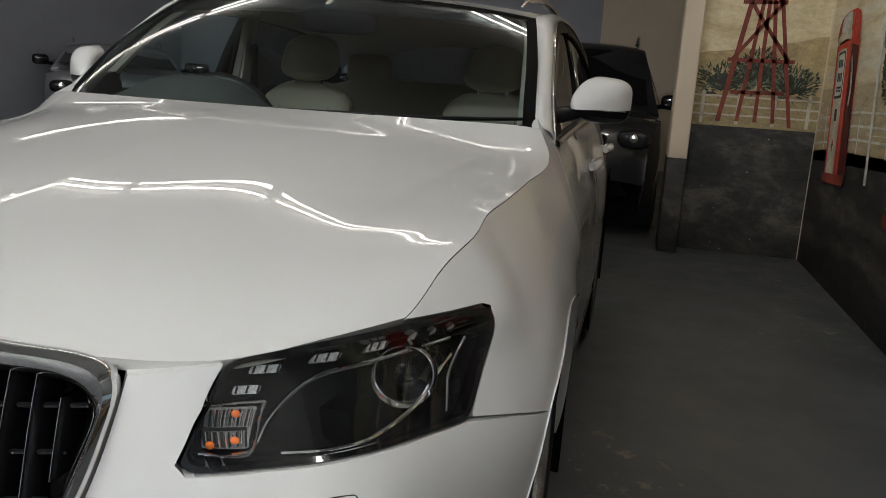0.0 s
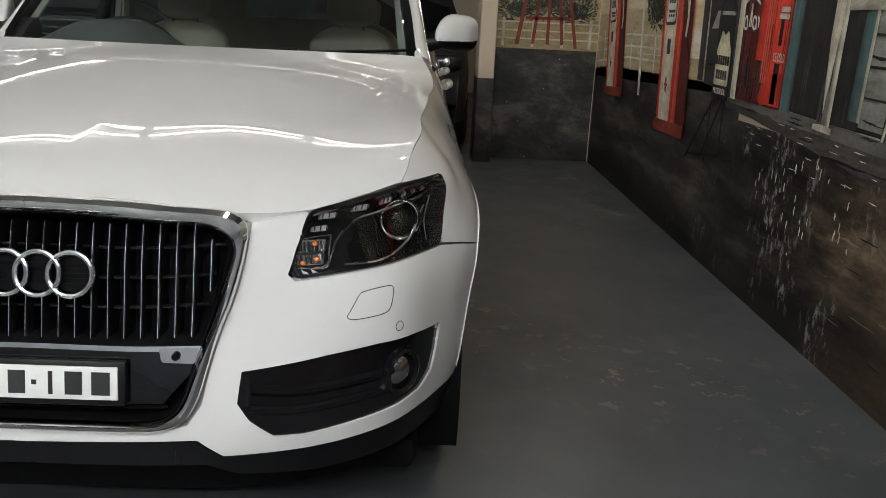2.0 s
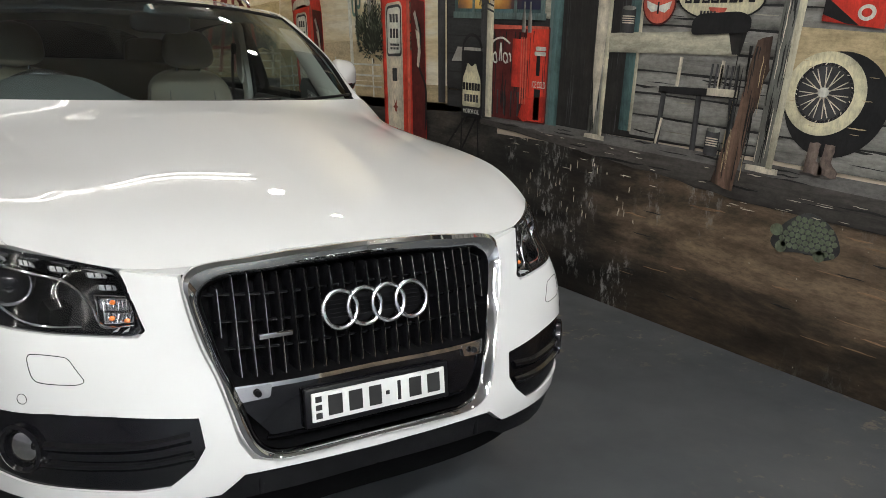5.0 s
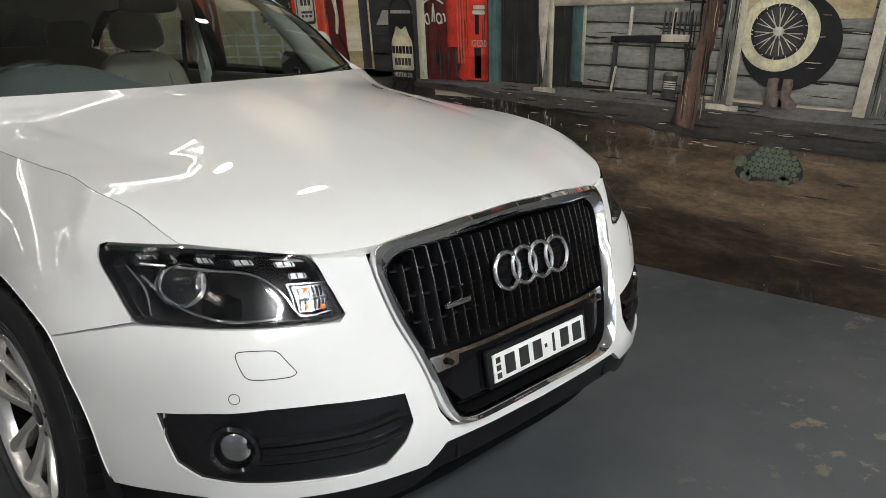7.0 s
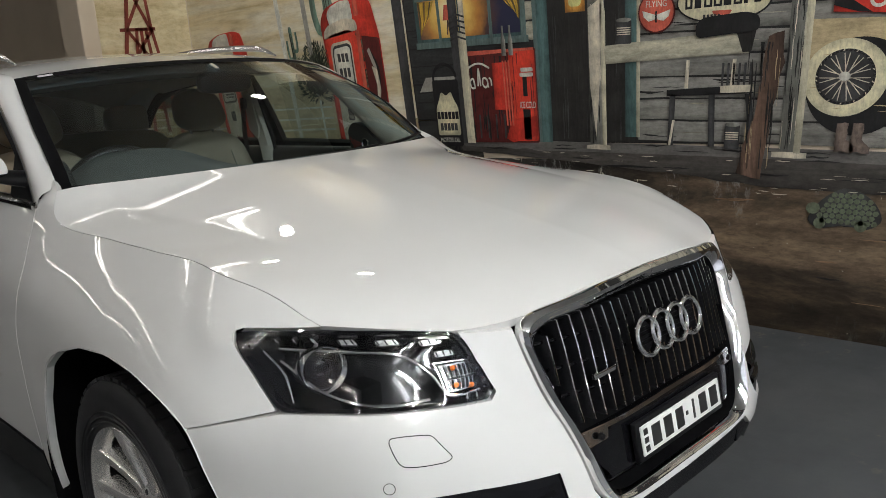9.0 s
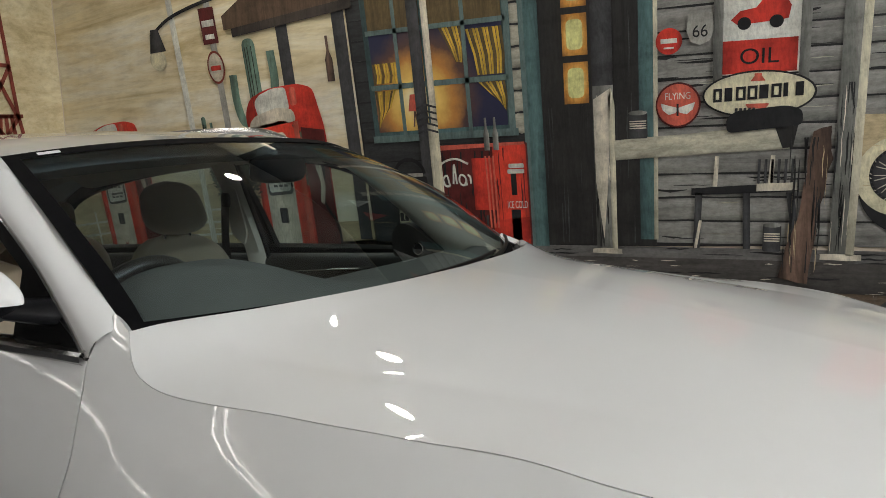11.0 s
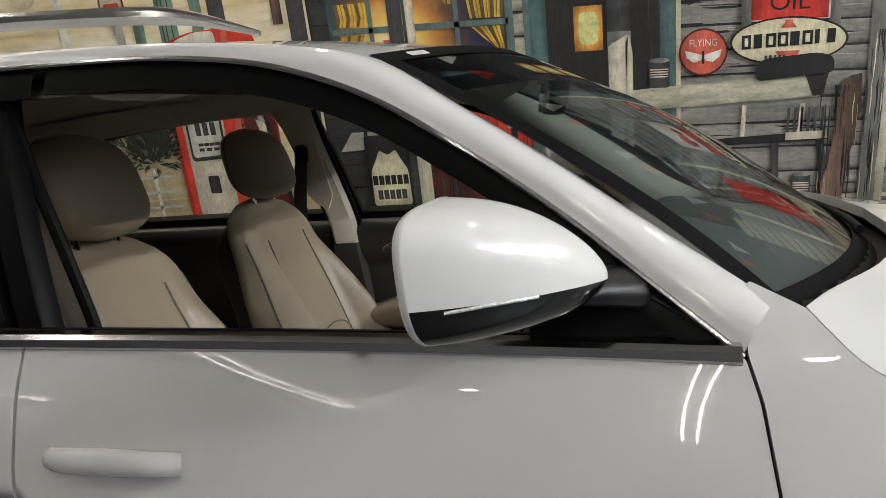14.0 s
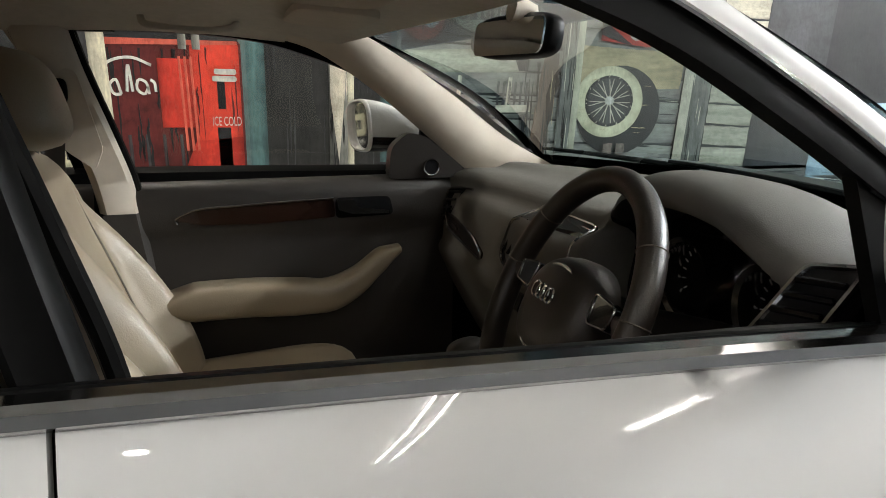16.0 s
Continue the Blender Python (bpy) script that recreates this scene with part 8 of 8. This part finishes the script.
# fuel pumps
def pump(y0, y1, zb, zt, layer):
    w, h = y1 - y0, zt - zb
    P_ = lambda u, v: (y1 - w * u, zb + h * v)
    pl = lambda *q: [P_(*p) for p in q]
    o = art("fuel_pump", rounded(pl((.06, 0), (.98, 0), (.98, .79), (.93, .90), (.90, .975), (.74, 1.0), (.36, .992), (.12, .955), (.03, .88), (.05, .78)), .07, 5), "red", layer, "old red and cream fuel pump")
    art("pump_dark_side", pl((.70, .01), (.97, .02), (.965, .78), (.70, .80)), "red_dark", layer + 1, parent=o)
    art("pump_top", rounded(pl((.20, .86), (.60, .885), (.585, .99), (.42, .99), (.24, .965), (.17, .93)), .03, 4), "white", layer + 1, parent=o)
    art("pump_cap_light", rounded(pl((.62, .90), (.70, .905), (.70, .985), (.63, .99)), .02, 4), "orange_red", layer + 1.2, parent=o)
    art("pump_brow", rounded(pl((.06, .80), (.66, .83), (.64, .885), (.45, .90), (.16, .87), (.08, .84)), .04, 5), "bone", layer + 2, parent=o)
    art("pump_front", rounded(pl((.10, .03), (.60, .03), (.62, .81), (.50, .84), (.18, .82), (.08, .79)), .04, 4), "red_bright", layer + 2, parent=o)
    art("pump_panel", rounded(pl((.15, .04), (.50, .04), (.52, .76), (.48, .785), (.20, .775), (.15, .75)), .03, 4), "bone", layer + 3, parent=o)
    art("pump_edge", pl((.60, .03), (.66, .03), (.68, .83), (.62, .83)), "orange_red", layer + 3, parent=o)
    art("dial_frame", rounded(pl((.175, .49), (.495, .495), (.505, .755), (.45, .77), (.215, .76), (.18, .73)), .03, 4), "charcoal", layer + 4, parent=o)
    art("pump_face", rounded(pl((.195, .505), (.475, .51), (.485, .745), (.44, .755), (.225, .745), (.20, .72)), .025, 4), "white", layer + 5, parent=o)
    for v, n, t in ((.695, 3, .045), (.615, 3, .05), (.555, 4, .012), (.535, 3, .012)):
        for k in range(n):
            art("dial_bar", rect(*P_(.26 + .20 * k / n + .045, v - t / 2), *P_(.26 + .20 * k / n, v + t / 2)), "charcoal", layer + 6, parent=o)
    star = [P_(.33 + (.055 if k % 2 else .022) * math.sin(math.pi * k / 6), .22 + (.045 if k % 2 else .018) * math.cos(math.pi * k / 6)) for k in range(12)]
    art("pump_mark", star, "rust", layer + 4, parent=o)
    art("pump_mark", rounded(pl((.28, .36), (.38, .36), (.38, .43), (.28, .43)), .01), "charcoal", layer + 4, parent=o)
    art("pump_base", rounded(pl((.02, 0), (1.0, .0), (1.0, .06), (.02, .055)), .01), "rust", layer + 7, parent=o)
    art("pump_hose", stroke(spline(pl((.80, .72), (.90, .62), (.86, .45), (.98, .35), (.97, .12)), 20).tolist(), .022), "black", layer + 4, parent=o)
    art("nozzle_hook", pl((.76, .72), (.80, .735), (.88, .63), (.86, .60)), "shield", layer + 5, parent=o)
    art("pump_nozzle", rounded(pl((.80, .64), (.88, .62), (.90, .52), (.86, .44), (.82, .45), (.85, .54)), .01, 3), "bone", layer + 5.5, parent=o)
    return o


pump(3.83, 4.58, .64, 1.96, 10)
pump(5.72, 6.48, .78, 1.86, 8)
# lamp post, round signs and cactus
art("lamp_post", rect(5.10, .82, 5.16, 2.62), "white", 9, "white painted lamp post")
art("lamp_arm", stroke(spline([(4.66, 2.55), (4.85, 2.53), (5.2, 2.46), (5.34, 2.40)], 16).tolist(), .022), "black", 10, "black lamp arm")
art("lamp_bell", [(5.30, 2.42), (5.38, 2.42), (5.43, 2.27), (5.25, 2.27)], "charcoal", 11, "dark bell lamp shade")
art("lamp_light", ellipse(5.36, 2.22, .09, .07, 24), "cream", 9)
art("sign_post", rect(4.72, 1.3, 4.78, 2.7), "shield", 9)
o = art("round_sign", ellipse(4.76, 2.12, .085, .105), "rust", 11, "small round bottle-cap sign")
art("sign_disc", ellipse(4.76, 2.12, .072, .09), "bone", 12, parent=o)
art("sign_bar", rect(4.71, 2.10, 4.81, 2.13), "red", 13, parent=o)
o = art("price_sign", rect(4.69, 2.27, 4.84, 2.50), "red_dark", 11, "small painted price sign")
art("sign_bar", rect(4.705, 2.38, 4.825, 2.42), "white", 12, parent=o)
art("sign_bar", rect(4.72, 2.30, 4.81, 2.33), "white", 12, parent=o)


def cactus(y, z, h, w, layer):
    o = art("painted_cactus", rounded(rect(y - w / 2, z, y + w / 2, z + h), w * .45), "cactus", layer, "tall green painted cactus")
    for s, u in ((1, .45), (-1, .58)):
        art("cactus_arm", stroke(spline([(y + s * w * .3, z + h * u), (y + s * w * 1.3, z + h * u), (y + s * w * 1.6, z + h * (u + .1)), (y + s * w * 1.6, z + h * (u + .32))], 14).tolist(), w * .6), "cactus", layer, parent=o)
    for k in (-.2, .1, .3):
        art("cactus_rib", rect(y + w * k - .003, z + .02, y + w * k + .003, z + h - .05), "leafless", layer + 1, parent=o)


cactus(4.42, 1.35, .92, .12, 9)
cactus(5.0, 1.40, .42, .045, 8)


def scrub(cy, cz, ry, rz, seed, layer, key="bush", end=False):
    """A painted bush: hundreds of pointed leaf strokes in two greens over a dark heart."""
    r = random.Random(seed)
    o = art("painted_bush", ragged(ellipse(cy, cz - .12 * rz, ry * .62, rz * .62, 14), .12 * min(ry, rz), 3, seed), "leafless", layer, "dark painted bush of spiky leaves", end=end)
    for tone, n, dl in (("leafless", 150, .3), (key, 150, .6), ("green", 60, .9)):
        bm = new_bm()
        for _ in range(n):
            a, q = r.uniform(0, 2 * math.pi), math.sqrt(r.random())
            y, z = cy + ry * q * math.cos(a), cz + rz * q * math.sin(a)
            t = math.atan2(z - cz + .8 * rz, y - cy) + r.uniform(-.5, .5)
            l, w = r.uniform(.25, .5) * min(ry, rz), r.uniform(.03, .06) * min(ry, rz)
            d, e = (math.cos(t), math.sin(t)), (-math.sin(t), math.cos(t))
            out = [(y, z), (y + d[0] * l * .5 + e[0] * w, z + d[1] * l * .5 + e[1] * w), (y + d[0] * l, z + d[1] * l), (y + d[0] * l * .5 - e[0] * w, z + d[1] * l * .5 - e[1] * w)]
            pts = [on_end(*p) if end else on_wall(*p) for p in out]
            if end:
                slab(bm, pts, lambda p, q2, dd: (p, NORTH_Y - 0.001 - LAYER * (layer + dl) + dd, q2), LAYER * 0.3)
            else:
                slab(bm, pts, lambda p, q2, dd: (WALL_X - 0.001 - LAYER * (layer + dl) + dd, p, q2), LAYER * 0.3)
        tagged(part("leaves", bm, PAINT[tone], o, smooth=False), "", "", "", "stuff")


scrub(4.25, 1.50, .30, .17, 2, 10)
scrub(4.72, 1.42, .28, .15, 3, 10)
for y in (3.62, 4.10):
    art("shed_post", rect(y - .05, 1.0, y + .05, 2.45), "charcoal", 6)
art("shed_roof", [(3.5, 2.42), (4.62, 2.34), (4.62, 2.43), (4.2, 2.62), (3.5, 2.75)], "roof_tile", 12, "rusty tin porch roof")
art("roof_beam", [(3.5, 2.36), (4.55, 2.29), (4.55, 2.345), (3.5, 2.43)], "dark_wood", 11)
art("bottle", [(3.70, 1.95), (3.76, 1.95), (3.76, 2.08), (3.74, 2.13), (3.74, 2.22), (3.72, 2.22), (3.72, 2.13), (3.70, 2.08)], "brown_log", 11, "tall dark bottle")

# end wall: windmill over the yard
E_ = dict(end=True)
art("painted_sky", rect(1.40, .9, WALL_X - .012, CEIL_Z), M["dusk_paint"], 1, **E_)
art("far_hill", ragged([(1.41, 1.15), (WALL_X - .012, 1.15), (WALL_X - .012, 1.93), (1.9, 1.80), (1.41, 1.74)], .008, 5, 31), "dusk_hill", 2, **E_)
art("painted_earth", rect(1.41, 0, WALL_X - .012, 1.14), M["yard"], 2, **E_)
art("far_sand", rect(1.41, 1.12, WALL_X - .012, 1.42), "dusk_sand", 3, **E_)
scrub(1.66, 1.52, .24, .13, 7, 4, "bush", True)
scrub(4.70, 1.55, .16, .12, 21, 8.2, "bush")
scrub(4.10, 1.62, .13, .12, 22, 8.2, "bush")
scrub(4.93, 1.50, .09, .08, 23, 8.2, "bush")
scrub(2.22, 1.52, .20, .13, 8, 4, "bush", True)
scrub(1.94, 1.60, .22, .16, 9, 4.2, "bush", True)
for z in (1.22, 1.30, 1.38):
    art("fence_rail", stroke([(1.42, z), (WALL_X - .02, z)], .016), "bone", 6, **E_)
for x in (1.50, 1.80, 2.10, 2.38):
    art("fence_post", rect(x - .014, 1.14, x + .014, 1.42), "bone", 6, **E_)
o = art("windmill_tower", stroke([(1.64, 1.16), (1.80, 2.18), (1.93, 3.2)], .040), "rust", 9, "red lattice windmill tower", **E_)
for a, b in (((2.24, 1.14), (2.05, 2.19)), ((2.05, 2.19), (1.96, 3.2)), ((1.80, 1.17), (1.90, 2.2)), ((2.10, 1.17), (1.99, 2.2)), ((1.95, 1.17), (1.945, 2.2)), ((1.72, 1.42), (2.16, 1.43)), ((1.66, 1.695), (2.21, 1.70)), ((1.73, 2.18), (2.09, 2.19)), ((1.70, 1.70), (2.06, 2.19)), ((2.16, 1.70), (1.80, 2.18)), ((1.80, 2.19), (2.02, 2.6)), ((2.04, 2.19), (1.86, 2.6)), ((1.84, 2.6), (2.02, 2.6))):
    art("tower_strut", stroke([a, b], .032), "rust", 9.5, parent=o, **E_)


# string of pennants sagging between hooks high on the painted wall
bunting = thing("bunting", "string of red, white and black triangular pennants along the wall", "bunting")
M["flag_red"] = stuff("red_pennant_cloth", (0.50, 0.04, 0.03), 0.7, vary=0.15, scale=14)
M["flag_white"] = stuff("white_pennant_cloth", (0.75, 0.74, 0.70), 0.7, vary=0.08, scale=14)
M["flag_black"] = stuff("black_pennant_cloth", (0.02, 0.02, 0.02), 0.7, vary=0.2, scale=14)
hooks = [-5.0, -3.1, -1.2, 0.7, 2.6]


def sag(y):
    for a, b in zip(hooks, hooks[1:]):
        if y <= b:
            u = (y - a) / (b - a)
            return 3.25 - 0.34 * u * (1 - u)
    return 3.25


line = [(2.31, y, sag(y)) for y in np.linspace(-5.0, 2.6, 77)]
bm = new_bm()
tube(bm, line, 0.003, 5)
part("string", bm, M["flag_black"], bunting)
for y in hooks:
    bm = new_bm()
    tube(bm, [(2.31, y, 3.25), (2.40, y, 3.262), (WALL_X, y, 3.262)], 0.004, 6)
    part("hook", bm, M["black"], bunting)
rng = random.Random(8)
for k in range(30):
    y = -4.9 + k * 0.25
    z, tw = sag(y + 0.08), rng.uniform(-0.05, 0.05)
    bm = new_bm()
    top = [(2.31, y, sag(y)), (2.31, y + 0.08, z), (2.31, y + 0.16, sag(y + 0.16))]
    mid = [(2.31 + tw * 0.5, y + 0.04, z - 0.12), (2.31 + tw * 0.2, y + 0.08, z - 0.125), (2.31 + tw * 0.6, y + 0.12, z - 0.12)]
    tip = [(2.31 + tw, y + 0.08 - 0.004, z - 0.24), (2.31 + tw, y + 0.08, z - 0.242), (2.31 + tw, y + 0.08 + 0.004, z - 0.24)]
    grid_surface(bm, [top, mid, tip])
    bmesh.ops.solidify(bm, geom=bm.faces[:], thickness=0.0015)
    part("pennant", bm, M[("flag_red", "flag_white", "flag_black")[k % 3]], bunting)

# ---- cars further back ----
def plain_car(name, label, at, turn, paint_mat, tall=1.75, front_only=True):
    """A parked SUV with body, glass, lamps, mirrors and wheels, its nose at its own origin, facing -y."""
    e = thing(name, label, "car")
    W, L = 0.93, 4.5
    prof = [(0.0, .55), (0.02, .85), (.12, 1.02), (.9, 1.12), (1.25, 1.16), (1.95, tall - .08), (2.5, tall), (3.8, tall - .05), (4.35, 1.25), (4.45, .9), (4.42, .5)]
    p = spline(prof, 44)
    bm = new_bm()
    rows = []
    for y, z in p:
        top = max(0, (z - 1.1) / (tall - 1.1))
        w = W * (1 - .24 * top) * (1 - .14 * max(0, 1 - y / .5) ** 2)
        row = []
        for u in np.linspace(-1, 1, 17):
            row.append((w * u, y + .14 * abs(u) ** 3 * (y < 1.2), z - .05 * abs(u) ** 4))
        rows.append([(-w - .005, y + .14 * (y < 1.2), .32)] + [(-w - .03, y + .14 * (y < 1.2), min(z, .75))] + row + [(w + .03, y + .14 * (y < 1.2), min(z, .75))] + [(w + .005, y + .14 * (y < 1.2), .32)])
    grid_surface(bm, rows)
    part("body", bm, paint_mat, e, sharp=50)
    bm = new_bm()
    grid_surface(bm, [[(u * (.80 - .1 * v), 1.28 + .64 * v + .06 * u * u, 1.19 + (tall - .30 - 1.0) * v - .02 * u * u) for u in np.linspace(-1, 1, 13)] for v in np.linspace(0, 1, 7)])
    bmesh.ops.translate(bm, verts=bm.verts, vec=(0, -.03, .012))
    part("windscreen", bm, M["gloss"], e, "dark windscreen")
    bm = new_bm()
    slab(bm, rounded([(-.42, .62), (.42, .62), (.48, .93), (-.48, .93)], .04), lambda a, b, d: (a, -.012 + d + .02 * (b - .6), b), .03)
    part("grille", bm, M["gloss"], e)
    bm = new_bm()
    slab(bm, rounded([(-.7, .40), (.7, .40), (.62, .54), (-.62, .54)], .04), lambda a, b, d: (a, .03 + d + .2 * a * a, b), .04)
    part("lower_intake", bm, M["void"], e)
    for s in (1, -1):
        bm = new_bm()
        pad(bm, (s * .70, .13, .90), (.15, .08, .085), .7, 0, 12)
        lamp = part("headlight", bm, M["bowl"], e)
        bm = new_bm()
        lathe(bm, [(0.0, -.09), (.03, -.085), (.045, -.07)], 16, "y", (s * .70, .13, .91))
        part("headlight_lens", bm, M["bright"], lamp)
        bm = new_bm()
        pad(bm, (s * 1.04, 1.55, 1.22), (.11, .06, .075), .6, 0, 12)
        part("mirror_housing", bm, M["gloss"], e)
        bm = new_bm()
        tube(bm, [(s * .80, 1.52, 1.15), (s * .98, 1.55, 1.18)], .025, 8)
        part("mirror_arm", bm, M["gloss"], e)
        bm = new_bm()
        grid_surface(bm, [[(s * (.952 - .20 * v), y, 1.15 + (tall - 1.34) * v) for v in np.linspace(0.05, .95, 6)] for y in np.linspace(2.0, 3.9, 10)])
        part("side_glass", bm, M["gloss"], e)
        bm = new_bm()
        tube(bm, list(map(tuple, spline([(s * .62, 2.2, tall - .02), (s * .63, 2.35, tall + .05), (s * .63, 3.5, tall + .04), (s * .62, 3.7, tall - .03)], 16))), .016, 8)
        part("roof_rail", bm, M["satin"], e)
        for y in (.9, 3.6):
            bm = new_bm()
            lathe(bm, [(.21, .86 * s), (.33, .955 * s), (.365, .93 * s), (.37, .75 * s), (.2, .72 * s)], 36, "x", (0, y, .37))
            w = part("wheel", bm, M["rubber"], e)
            bm = new_bm()
            lathe(bm, [(0.0, .93 * s), (.08, .93 * s), (.21, .90 * s), (.235, .94 * s)], 30, "x", (0, y, .37))
            part("rim", bm, M["alloy"], w)
    bm = new_bm()
    box(bm, (-.8, .3, .22), (.8, 4.2, .4), .04)
    part("underbody", bm, M["void"], e)
    e.matrix_basis = pose(*at, 0, 0, turn)
    return e


M["dark_paint"] = stuff("dark_grey_car_paint", (0.02, 0.021, 0.024), 0.3, metal=0.3, vary=0.1, coat=1.0)
M["silver_paint"] = stuff("silver_car_paint", (0.30, 0.31, 0.33), 0.3, metal=0.6, vary=0.05, coat=1.0)
plain_car("parked_car", "dark grey SUV parked behind the white car", (0.33, 6.45, 0), 0, M["dark_paint"], 1.82)
plain_car("parked_car", "silver car parked across the showroom", (-5.6, 8.9, 0), 35, M["silver_paint"], 1.5)
plain_car("parked_car", "dark car parked across the showroom", (-3.6, 9.3, 0), 25, M["dark_paint"], 1.48)
